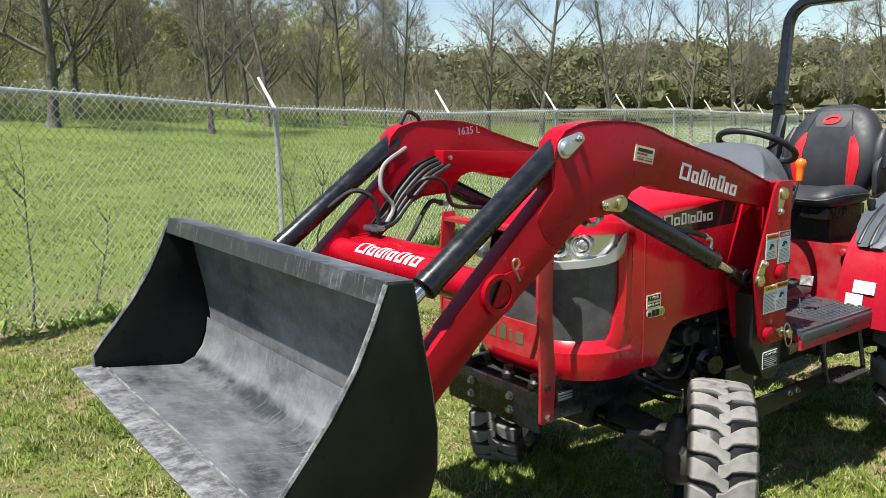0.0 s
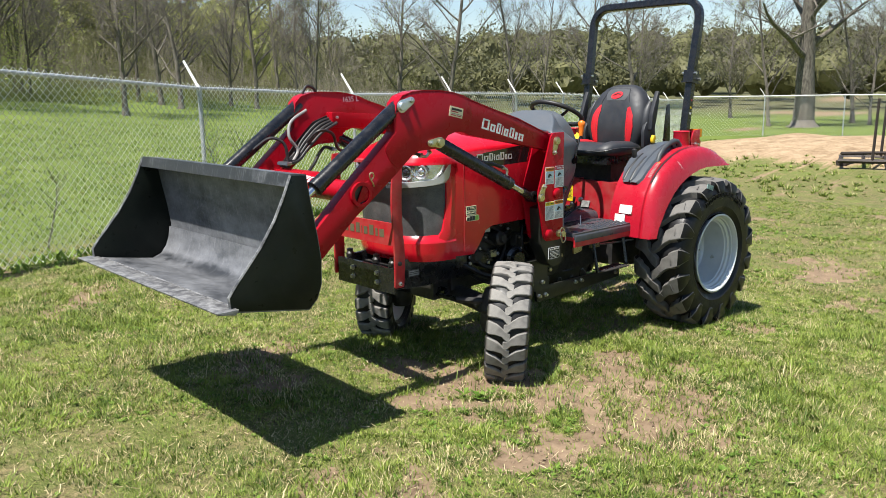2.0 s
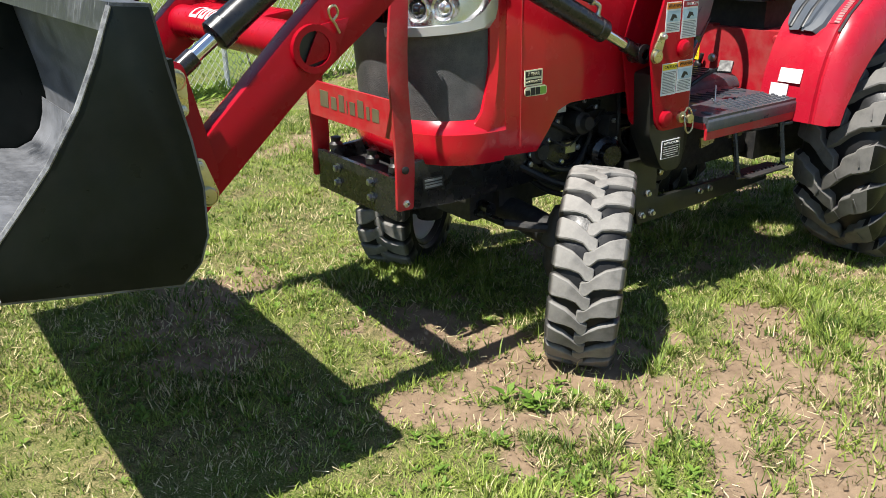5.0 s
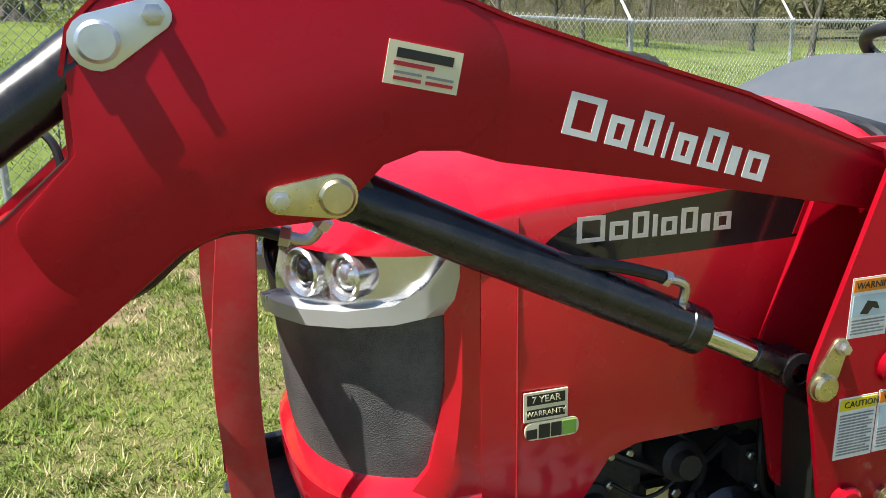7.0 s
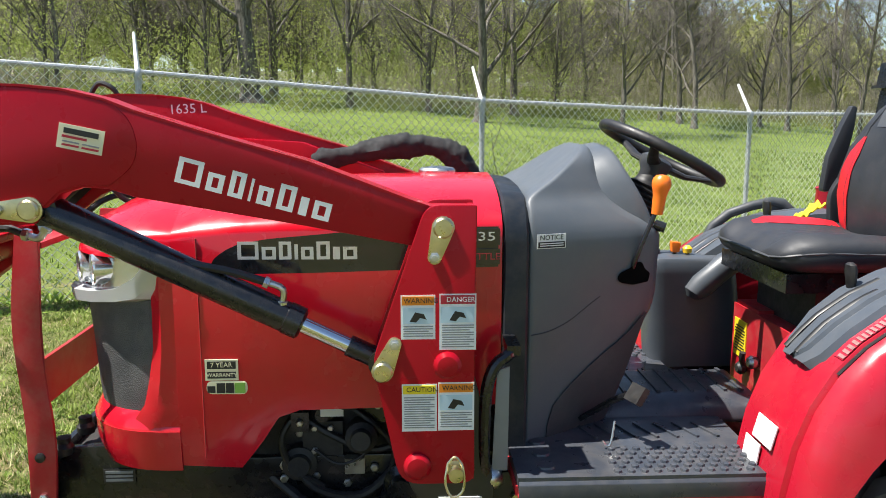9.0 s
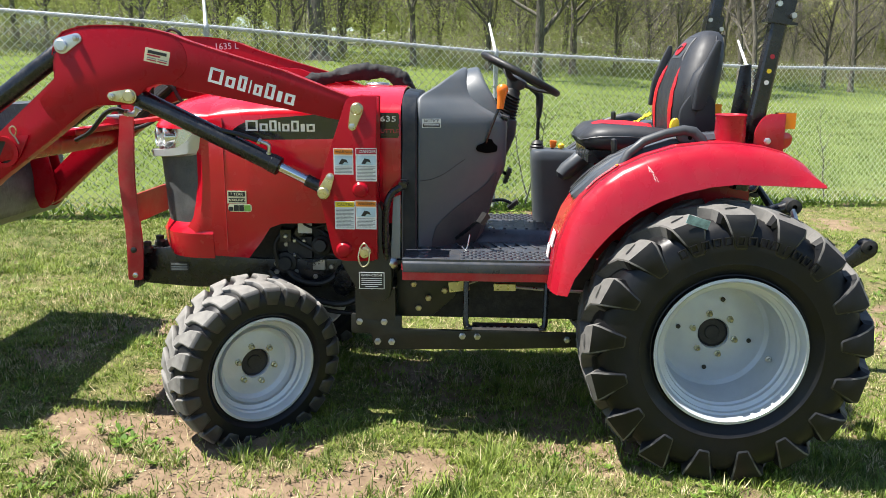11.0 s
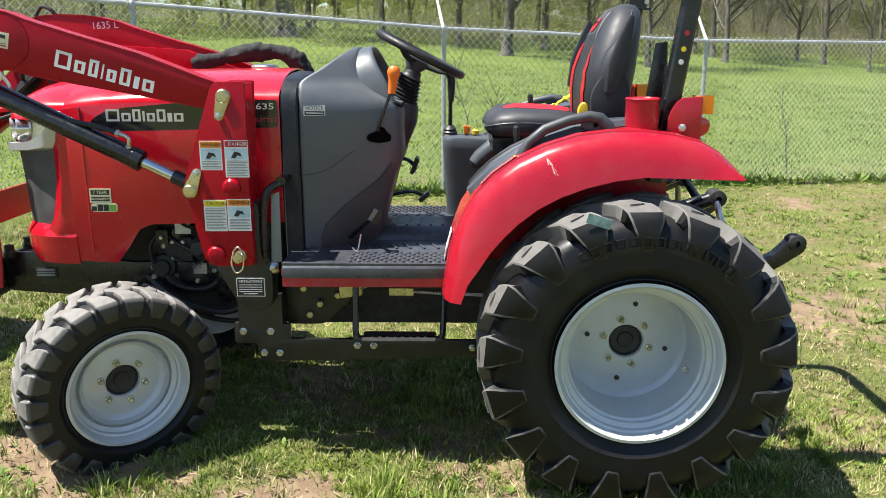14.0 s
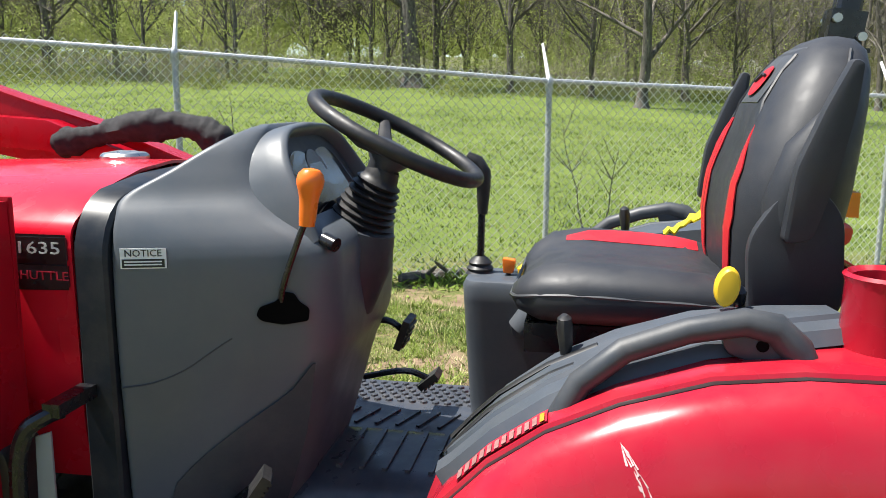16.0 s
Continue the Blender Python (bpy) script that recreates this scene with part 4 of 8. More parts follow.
part("chalk_mark", box((0.145, 0.172, 0.452), (0.075, 0.004, 0.030), 0.001, Matrix.Rotation(-0.30, 4, "Y")), surface("faded teal chalk", (0.20, 0.30, 0.28), 0.8, vary=0.5, scale=40), rear, "faded teal paint mark")
front = wheel("front_wheel", 0.332, 0.225, 0.196, 0.092, 0.012, 23, 0.019, 0.080, 0.115, 0.076, 0.056, "silver steel front wheel")
REAR_Z, FRONT_Z = 0.508, 0.345
STEER = 40.0


def copy_part(ob, m):
    """A second wheel: the same meshes under the same tractor."""
    made = ob.copy()
    scene.collection.objects.link(made)
    made.matrix_basis = m
    for c in ob.children:
        k = c.copy()
        scene.collection.objects.link(k)
        k.parent = made
        k.matrix_parent_inverse = c.matrix_parent_inverse
    return made


rear.matrix_basis = pose(-0.005, 0.630, REAR_Z)
copy_part(rear, pose(-0.005, -0.630, REAR_Z, 0, 37, 180))
front.matrix_basis = pose(1.720, 0.535, FRONT_Z, -4, 0, STEER)
copy_part(front, pose(1.720, -0.535, FRONT_Z, 3, 21, STEER - 6 + 180))


# -- frame, axles, engine --
for s in (1, -1):
    rail = rounded([(2.27, 0.705), (2.27, 0.560), (2.05, 0.545), (1.80, 0.548), (1.15, 0.56), (1.15, 0.68), (1.78, 0.672), (2.12, 0.715)], 0.02)
    tp("frame_rail", prism(rail, "y", s * 0.195, s * 0.170, 0.004), BLACK_PAINT)
plate = tp("bumper_plate", box((2.284, 0.0, 0.620), (0.016, 0.500, 0.135), 0.004), BLACK_PAINT, "scuffed black steel bumper plate")
for y in (-0.108, 0.108):
    for z in (0.598, 0.648):
        part("bolt", lathe([(0.017, 0), (0.017, 0.004), (0.012, 0.005), (0.012, 0.014), (0.009, 0.017), (0, 0.017)], (2.292, y, z), (1, 0, 0), 6), STEEL, plate, sharp=20)
for y in (0.05, -0.19, 0.19):
    tp("tow_pin", lathe([(0.0, 0), (0.022, 0.001), (0.024, 0.02), (0.016, 0.03), (0.018, 0.045), (0.0, 0.05)], (2.25, y, 0.690), (0, 0, 1), 14), BLACK_RUBBER)
tp("front_crosspiece", box((2.20, 0, 0.610), (0.15, 0.34, 0.10), 0.01), BLACK_DUSTY)
tp("engine_block", box((1.52, 0, 0.72), (0.62, 0.34, 0.34), 0.03), BLACK_DUSTY)
tp("oil_pan", box((1.50, 0, 0.52), (0.56, 0.26, 0.12), 0.03), BLACK_DUSTY)
tp("gearbox_housing", box((0.72, 0, 0.55), (0.98, 0.26, 0.27), 0.04), BLACK_DUSTY)
tp("rear_axle_housing", lathe([(0.075, -0.52), (0.085, -0.40), (0.10, -0.25), (0.17, -0.14), (0.17, 0.14), (0.10, 0.25), (0.085, 0.40), (0.075, 0.52)], (-0.005, 0, REAR_Z), (0, 1, 0), 24), BLACK_DUSTY)
tp("differential_case", box((0.10, 0, 0.56), (0.42, 0.36, 0.34), 0.05), BLACK_DUSTY)
tp("front_axle", tube([(1.72, -0.40, 0.40), (1.72, -0.16, 0.43), (1.72, 0.16, 0.43), (1.72, 0.40, 0.40)], 0.052, 14, 4), BLACK_DUSTY)
tp("axle_bracket", box((1.74, 0, 0.47), (0.30, 0.20, 0.10), 0.02), BLACK_DUSTY)
for s in (1, -1):
    kn = tp("steering_knuckle", lathe([(0.0, -0.13), (0.052, -0.125), (0.066, -0.08), (0.058, -0.02), (0.074, 0.0), (0.060, 0.04), (0.045, 0.09), (0.030, 0.12), (0.0, 0.125)], (1.72, s * 0.395, 0.395), (0, 0.0, 1), 18), BLACK_DUSTY)
    d = V(-math.sin(radians(STEER)), math.cos(radians(STEER)), 0) * s
    part("stub_axle", lathe([(0.085, 0.0), (0.09, 0.02), (0.07, 0.05), (0.07, 0.08), (0, 0.09)], V(1.72, s * 0.395, 0.350), d, 18), BLACK_DUSTY, kn)
    part("steering_arm", tube([(1.72, s * 0.40, 0.44), (1.80, s * 0.34, 0.445), (1.86, s * 0.26, 0.45)], 0.018, 8), BLACK_DUSTY, kn)
tp("tie_rod", tube([(1.86, -0.26, 0.45), (1.86, 0.26, 0.45)], 0.013, 8), BLACK_PAINT)
tp("steering_ram", tube([(1.84, -0.16, 0.47), (1.84, 0.16, 0.47)], 0.024, 12), BLACK_PAINT)
# engine side fittings that show under the hood
for c, r, h, d, m in (((1.50, 0.19, 0.74), 0.040, 0.10, (0, 1, 0.1), BLACK_DUSTY), ((1.66, 0.17, 0.66), 0.045, 0.06, (0, 1, 0), BLACK_DUSTY),
                      ((1.60, 0.165, 0.79), 0.030, 0.05, (0, 1, 0), BLACK_PAINT), ((1.36, 0.18, 0.62), 0.062, 0.14, (0.3, 1, 0), BLACK_PAINT),
                      ((1.56, 0.20, 0.845), 0.015, 0.022, (0, 1, 0.6), YELLOW_PLASTIC)):
    tp("engine_fitting", lathe([(0, 0), (r * 0.9, 0), (r, 0.005), (r, h * 0.7), (r * 0.7, h * 0.8), (r * 0.6, h), (0, h)], c, d, 16), m)
tp("engine_label", box((1.575, 0.215, 0.815), (0.058, 0.003, 0.055), 0.001), STICKER, "small white engine label")
for pts, r in (([(1.70, 0.19, 0.70), (1.62, 0.22, 0.60), (1.50, 0.22, 0.58), (1.40, 0.20, 0.66)], 0.012), ([(1.68, 0.18, 0.80), (1.58, 0.215, 0.74), (1.46, 0.22, 0.70), (1.34, 0.21, 0.76)], 0.010),
               ([(1.74, 0.18, 0.62), (1.60, 0.24, 0.54), (1.42, 0.26, 0.50), (1.30, 0.24, 0.56)], 0.014), ([(1.55, 0.19, 0.82), (1.48, 0.23, 0.78), (1.42, 0.22, 0.70), (1.44, 0.20, 0.60)], 0.008)):
    tp("engine_hose", tube(pts, r, 8, 5), BLACK_RUBBER)
for c in ((1.70, 0.200, 0.655), (1.70, 0.200, 0.620), (1.62, 0.19, 0.62), (1.54, 0.19, 0.60), (1.47, 0.20, 0.645), (1.66, 0.185, 0.735)):
    tp("bolt_head", lathe([(0.011, 0), (0.011, 0.010), (0.008, 0.012), (0, 0.012)], c, (0, 1, 0), 6), STEEL, sharp=20)
for c, sz, m, mt in (((1.60, 0.180, 0.725), (0.10, 0.05, 0.09), 0.012, BLACK_DUSTY), ((1.43, 0.190, 0.80), (0.12, 0.05, 0.06), 0.01, BLACK_PAINT), ((1.655, 0.205, 0.775), (0.045, 0.03, 0.05), 0.006, BLACK_PAINT),
                     ((1.34, 0.235, 0.70), (0.06, 0.05, 0.11), 0.01, BLACK_DUSTY), ((1.52, 0.205, 0.655), (0.05, 0.03, 0.04), 0.006, STEEL)):
    tp("engine_casting", box(c, sz, m), mt)
tp("fan_pulley", lathe([(0, 0), (0.050, 0), (0.055, 0.006), (0.046, 0.012), (0.046, 0.018), (0.055, 0.024), (0.050, 0.030), (0.018, 0.030), (0.018, 0.042), (0, 0.043)], (1.735, 0.10, 0.70), (1, 0, 0), 24), BLACK_PAINT)
tp("oil_filter", lathe([(0, 0), (0.036, 0), (0.040, 0.006), (0.040, 0.085), (0.034, 0.094), (0, 0.096)], (1.405, 0.155, 0.585), (0.2, 1, -0.25), 20), BLACK_PAINT)
for pts, r, mt in (([(1.60, 0.20, 0.835), (1.54, 0.235, 0.815), (1.47, 0.24, 0.83), (1.38, 0.235, 0.815)], 0.005, BLACK_RUBBER), ([(1.62, 0.215, 0.70), (1.56, 0.235, 0.67), (1.50, 0.235, 0.69), (1.45, 0.225, 0.75)], 0.004, BLACK_RUBBER),
                   ([(1.72, 0.14, 0.60), (1.60, 0.21, 0.50), (1.40, 0.25, 0.46), (1.22, 0.25, 0.50)], 0.010, BLACK_RUBBER), ([(1.66, 0.2, 0.80), (1.70, 0.225, 0.74), (1.68, 0.22, 0.66), (1.60, 0.215, 0.60)], 0.009, BLACK_RUBBER),
                   ([(1.30, 0.23, 0.82), (1.33, 0.27, 0.75), (1.32, 0.27, 0.66), (1.26, 0.26, 0.60)], 0.008, BLACK_RUBBER)):
    tp("engine_pipe", tube(pts, r, 8, 5), mt)
for c in ((1.58, 0.207, 0.755), (1.62, 0.207, 0.755), (1.62, 0.207, 0.695), (1.46, 0.217, 0.815), (1.40, 0.217, 0.785), (1.35, 0.262, 0.735), (1.33, 0.262, 0.665), (1.655, 0.222, 0.775)):
    tp("bolt_head", lathe([(0.009, 0), (0.009, 0.008), (0.006, 0.010), (0, 0.010)], c, (0, 1, 0), 6), STEEL, sharp=20)
ser = tp("serial_plate", box((2.115, 0.1985, 0.632), (0.080, 0.003, 0.038), 0.001), BLACK_INK, "small black frame decal with pale print")
for z, h in ((0.643, 0.007), (0.632, 0.005), (0.622, 0.007)):
    part("printed_line", box((2.115, 0.2007, z), (0.068, 0.002, h)), GREY_INK, ser)


# -- hood --
def hood_section(x, w, top, low):
    w = w - 0.006
    left = [(w - 0.012, low), (w, low + 0.10), (w, (low + top) / 2), (w, top - 0.098), (w - 0.003, top - 0.088), (w - 0.014, top - 0.076), (w - 0.045, top - 0.058), (w - 0.085, top - 0.040),
            (w - 0.13, top - 0.026), (w * 0.35, top - 0.008), (0.0, top)]
    pts = [(x, y, z) for y, z in left] + [(x, -y, z) for y, z in left[-2::-1]]
    return pts


def hood_low(x):
    return float(np.interp(x, [1.10, 1.50, 1.64, 1.69, 1.73, 1.78, 1.95, 2.10], [0.858, 0.852, 0.848, 0.83, 0.77, 0.705, 0.712, 0.725]))


HOOD = [(1.166, 0.345, 1.378), (1.30, 0.345, 1.378), (1.45, 0.344, 1.376), (1.55, 0.342, 1.374), (1.64, 0.340, 1.371), (1.69, 0.338, 1.369), (1.73, 0.337, 1.367), (1.78, 0.335, 1.364),
        (1.86, 0.332, 1.356), (1.92, 0.329, 1.345)]
hood = tp("hood", solid(loft([hood_section(x, w, t, hood_low(x)) for x, w, t in HOOD]), -0.006), RED_HOOD, "glossy red one-piece hood")


def nose_plan(z, t):
    """Half plan of the nose at a height: from the flank (t = 0) round to the middle (t = 1)."""
    reach = float(np.interp(z, [0.69, 0.74, 0.83, 0.90, 1.00, 1.08, 1.14, 1.22, 1.28, 1.32, 1.337, 1.3445], [2.16, 2.185, 2.19, 2.20, 2.205, 2.215, 2.22, 2.20, 2.15, 2.08, 2.02, 1.93]))
    flank = float(np.interp(z, [0.69, 0.83, 1.22, 1.247, 1.257, 1.269, 1.287, 1.305, 1.319, 1.337, 1.3445], [0.315, 0.329, 0.327, 0.3235, 0.3205, 0.3095, 0.2785, 0.2385, 0.1935, 0.116, 0.02]))
    a = t * math.pi / 2
    n = 2.6
    c, s = abs(math.cos(a)) ** (2 / n), abs(math.sin(a)) ** (2 / n)
    return V(1.92 + (reach - 1.92) * s, flank * c, z)


def nose_band(z0, z1, t0, t1, nz, nt, inset=0.0, mirror=True, thick=0.006, both=False):
    rows = []
    for i in range(nz + 1):
        z = z0 + (z1 - z0) * i / nz
        row = []
        for j in range(nt + 1):
            p = nose_plan(z, t0 + (t1 - t0) * j / nt)
            row.append(V(1.92 + (p.x - 1.92) * (1 - inset), p.y * (1 - inset), z))
        if both:
            row = row + [V(p.x, -p.y, p.z) for p in row[-2::-1]]
        rows.append(row)
    return solid(loft(rows), -thick)


tp("front_bumper_cowl", nose_band(0.700, 0.800, 0.0, 1.0, 6, 24, both=True), RED_HOOD, "glossy red lower nose")
chin = []
for z, inset in ((0.799, 0.0), (0.806, 0.006), (0.822, 0.040), (0.840, 0.086), (0.846, 0.110)):
    row = [nose_plan(z, k / 24) for k in range(25)]
    row = [V(1.92 + (p.x - 1.92) * (1 - inset), p.y * (1 - inset), z) for p in row]
    chin.append(row + [V(p.x, -p.y, p.z) for p in row[-2::-1]])
tp("chin_bevel", solid(loft(chin), -0.004), RED_HOOD, "sloping red ledge below the grille")
tp("nose_cowl", nose_band(1.214, 1.3445, 0.0, 1.0, 18, 24, both=True), RED_HOOD, "glossy red hood brow")
tp("grille", nose_band(0.80, 1.13, 0.0, 1.0, 4, 40, inset=0.085, both=True), GRILLE, "dusty dark woven grille")
for s in (1, -1):
    cheek = []
    for z, t in ((0.798, 0.24), (0.830, 0.19), (0.86, 0.135), (0.92, 0.100), (1.00, 0.072), (1.08, 0.066), (1.13, 0.066), (1.216, 0.07)):
        p, q = nose_plan(z, 0.0), nose_plan(z, t)
        m1, m2 = nose_plan(z, t * 0.25), nose_plan(z, t * 0.5)
        edge = V(1.92 + (q.x - 1.92) * 0.96, q.y * 0.962, z)
        back = V(1.92 + (q.x - 1.92) * 0.93, q.y * 0.90, z)
        cheek.append([V(v.x, s * v.y, v.z) for v in (V(1.914, p.y - 0.0045, z), V(m1.x, m1.y - 0.004, z), V(m2.x, m2.y - 0.001, z), edge, back)])
    tp("cheek_panel", solid(loft(cheek), 0.004 if s < 0 else -0.004), RED_HOOD)
    # headlamp: a silver trim with a reflector bowl and two projectors
    trim = []
    for z0, z1, t in ((1.172, 1.216, 0.035), (1.140, 1.212, 0.055), (1.116, 1.172, 0.11), (1.108, 1.146, 0.20), (1.102, 1.136, 0.36), (1.096, 1.130, 0.55), (1.092, 1.126, 0.72), (1.090, 1.124, 0.84)):
        p, q = nose_plan(z0, t), nose_plan(z1, t)
        row = [V(p.x * 0.985, p.y * 0.96, z0), V(p.x * 1.006, p.y * 1.02, z0 + 0.004), V(q.x * 1.006, q.y * 1.02, z1 - 0.004), V(q.x * 0.985, q.y * 0.96, z1)]
        trim.append([V(v.x, s * v.y, v.z) for v in row])
    lamp = tp("headlamp", loft(trim, loop=True, caps=True), LAMP_BEZEL, "silver framed twin headlamp")
    bowl = []
    for z in (1.115, 1.150, 1.190, 1.222):
        bowl.append([V(1.92 + (nose_plan(z, t).x - 1.92) * 0.955, s * nose_plan(z, t).y * 0.955, z) for t in np.linspace(0.05, 0.84, 18)])
    part("reflector", solid(loft(bowl), 0.003), LAMP_SILVER, lamp)
    for t, z in ((0.40, 1.180), (0.60, 1.176)):
        c = nose_plan(z, t)
        d = V(0.88, s * 0.47, 0.0)
        o = V(1.92 + (c.x - 1.92) * 0.955, s * c.y * 0.955, z) + d * 0.006
        part("projector", lathe([(0.039, -0.03), (0.039, 0.008), (0.036, 0.012), (0.029, 0.008), (0.024, -0.004)], o, d, 24), LAMP_SILVER, lamp)
        part("lens", lathe([(0.0235, 0.0), (0.018, 0.006), (0.010, 0.010), (0, 0.011)], o, d, 20), DARK_LENS if t > 0.5 else LAMP_SILVER, lamp)
    # hood side decal band: dark swoosh with a block mark
    def on_side(x, z, out=0.0):
        w = float(np.interp(x, [h[0] for h in HOOD], [h[1] for h in HOOD]))
        return V(x, s * (w + out), z)
    band = []
    for x in np.linspace(1.836, 1.175, 48):
        top = float(np.interp(x, [1.175, 1.38, 1.50, 1.70, 1.765, 1.80, 1.822, 1.836], [1.285, 1.285, 1.276, 1.2585, 1.247, 1.231, 1.213, 1.190]))
        low = float(np.interp(x, [1.175, 1.60, 1.80, 1.836], [1.192, 1.180, 1.177, 1.188]))
        band.append([on_side(x, low + (top - low) * k / 4, 0.0009) for k in range(5)])
    bm = loft(band)
    decal = tp("hood_decal", solid(bm, 0.0003), DECAL_BLACK, "gloss black hood decal with a silver block mark", None)
    widths = (0.052, 0.036, 0.032, 0.012, 0.032, 0.034, 0.020, 0.036)
    x = 1.770
    for i, w in enumerate(widths):
        h = 0.046 if i in (0, 2, 5) else (0.040 if i == 3 else 0.034)
        p = on_side(x - w / 2, 1.215 + h / 2 - 0.006, 0.0014)
        part("mark_block", frame_glyph(p, w - 0.004, h - 0.005, 0.0085, Matrix.Identity(3), i, 0.0006), SILVER_INK, decal)
        x -= w + 0.003
    plate = part("model_plate", box(on_side(1.222, 1.262, 0.0035), (0.100, 0.004, 0.038), 0.001), DECAL_BLACK, decal, "black plate with silver numbers")
    part("model_plate", box(on_side(1.222, 1.216, 0.0035), (0.100, 0.004, 0.036), 0.001), DECAL_BLACK, decal, "black plate with red lettering")
    face = Matrix(((-s, 0, 0, 0), (0, 0, s, 0), (0, 1, 0, 0), (0, 0, 0, 1)))
    lettering("1635", 0.029, Matrix.Translation(on_side(1.224, 1.262, 0.0062)) @ face @ Matrix.Diagonal((1.5, 1, 1, 1)), SILVER_INK, decal)
    lettering("SHUTTLE", 0.021, Matrix.Translation(on_side(1.222, 1.216, 0.0062)) @ face @ Matrix.Diagonal((1.2, 1, 1, 1)), RED_INK, decal)
    for k in range(3):
        bm = bmesh.new()
        bm.faces.new([bm.verts.new(on_side(x, z, 0.0015)) for x, z in ((1.375 - k * 0.024, 1.192), (1.363 - k * 0.024, 1.192), (1.333 - k * 0.024, 1.278), (1.345 - k * 0.024, 1.278))])
        part("red_slash", solid(bm, 0.0005), RED_HOOD, decal, "red slanted stripe", None)
    seam = [on_side(1.862, z, 0.0012) for z in np.linspace(0.735, 1.26, 14)]
    tp("hood_seam", tube(seam, 0.0018, 5), RED_DEEP)
for s in (1,):
    tag = tp("warranty_sticker", box((1.815, 0.3380, 0.952), (0.076, 0.003, 0.050), 0.0006), CREAM, "cream and black warranty sticker")
    part("print_field", box((1.815, 0.3390, 0.964), (0.066, 0.0016, 0.018)), BLACK_INK, tag)
    part("print_field", box((1.815, 0.3390, 0.940), (0.066, 0.0016, 0.016)), BLACK_INK, tag)
    SIDE = Matrix(((-1, 0, 0, 0), (0, 0, 1, 0), (0, 1, 0, 0), (0, 0, 0, 1)))
    lettering("7 YEAR", 0.016, Matrix.Translation((1.815, 0.3400, 0.964)) @ SIDE, CREAM, tag)
    lettering("WARRANTY", 0.0125, Matrix.Translation((1.815, 0.3400, 0.940)) @ SIDE, CREAM, tag)
    tag2 = tp("engine_badge", prism(rounded([(1.851, 0.895), (1.757, 0.893), (1.757, 0.925), (1.851, 0.925)], 0.014), "y", 0.3365, 0.3402), CREAM, "cream engine badge with dark blocks")
    for i, (x, w, h, m) in enumerate(((1.840, 0.018, 0.016, BLACK_INK), (1.818, 0.019, 0.024, BLACK_INK), (1.797, 0.018, 0.024, BLACK_INK), (1.774, 0.024, 0.024, GREEN_INK))):
        part("mark_block", box((x, 0.3408, 0.909 if i else 0.906), (w, 0.0018, h), 0.0006), m, tag2)
bm = lathe([(0.046, 0), (0.050, 0.006), (0.050, 0.016), (0.044, 0.022), (0.020, 0.026), (0, 0.026)], (1.300, -0.045, 1.372), (0, 0, 1), 28)
tp("fuel_cap", bm, STEEL, "ribbed silver filler cap")


# -- loader: arms, towers, rams, guard, bucket --
BOOM = [(1.250, 1.345), (1.338, 1.347), (1.379, 1.361), (1.585, 1.440), (1.79, 1.499), (1.934, 1.544), (1.995, 1.568), (2.08, 1.588), (2.16, 1.596), (2.26, 1.598), (2.33, 1.592),
        (2.39, 1.574), (2.425, 1.540), (2.438, 1.490), (2.440, 1.405), (2.700, 1.180), (2.930, 0.968), (2.995, 0.890), (3.014, 0.830), (2.990, 0.782), (2.930, 0.812),
        (2.685, 1.026), (2.451, 1.196), (2.335, 1.288), (2.285, 1.308), (2.149, 1.313), (2.125, 1.345), (2.095, 1.374), (2.050, 1.388), (2.000, 1.385), (1.944, 1.367), (1.798, 1.341),
        (1.59, 1.304), (1.402, 1.267), (1.290, 1.245), (1.252, 1.262)]
TOWER = rounded([(1.345, 1.352), (1.460, 1.018), (1.402, 0.740), (1.240, 0.740), (1.243, 1.02), (1.238, 1.352)], [0.03, 0.03, 0.045, 0.03, 0.0, 0.005])
BRACKET_OUT = rounded([(1.400, 0.930), (1.385, 0.720), (1.300, 0.570), (1.195, 0.570), (1.190, 0.700), (1.232, 0.960)], [0.01, 0.02, 0.05, 0.05, 0.03, 0.03])


def keeper(parent, a, b, y, s, w, material):
    """A flat pin keeper plate with the pin's head and its lock bolt."""
    a, b = V(a[0], a[1]), V(b[0], b[1])
    d = (b - a).normalized()
    n = V(-d.y, d.x)
    pts = []
    for k in range(9):
        t = math.pi * k / 8
        pts.append(a + (-d * math.sin(t) + n * math.cos(t)) * w)
    for k in range(9):
        t = math.pi * k / 8
        pts.append(b + (d * math.sin(t) - n * math.cos(t)) * w * 0.62)
    pl = part("pin_keeper", prism([tuple(p) for p in pts], "y", s * y, s * (y + 0.006), 0.001), material, parent)
    part("pin_head", lathe([(0.022, 0.0), (0.022, 0.008), (0.018, 0.012), (0.017, 0.012), (0, 0.013)], (a.x, s * (y + 0.006), a.y), (0, s, 0), 20), material, pl)
    part("lock_bolt", lathe([(0.012, 0.0), (0.012, 0.007), (0.008, 0.008), (0.008, 0.014), (0, 0.015)], (b.x, s * (y + 0.006), b.y), (0, s, 0), 6), STEEL, pl, sharp=20)
    return pl


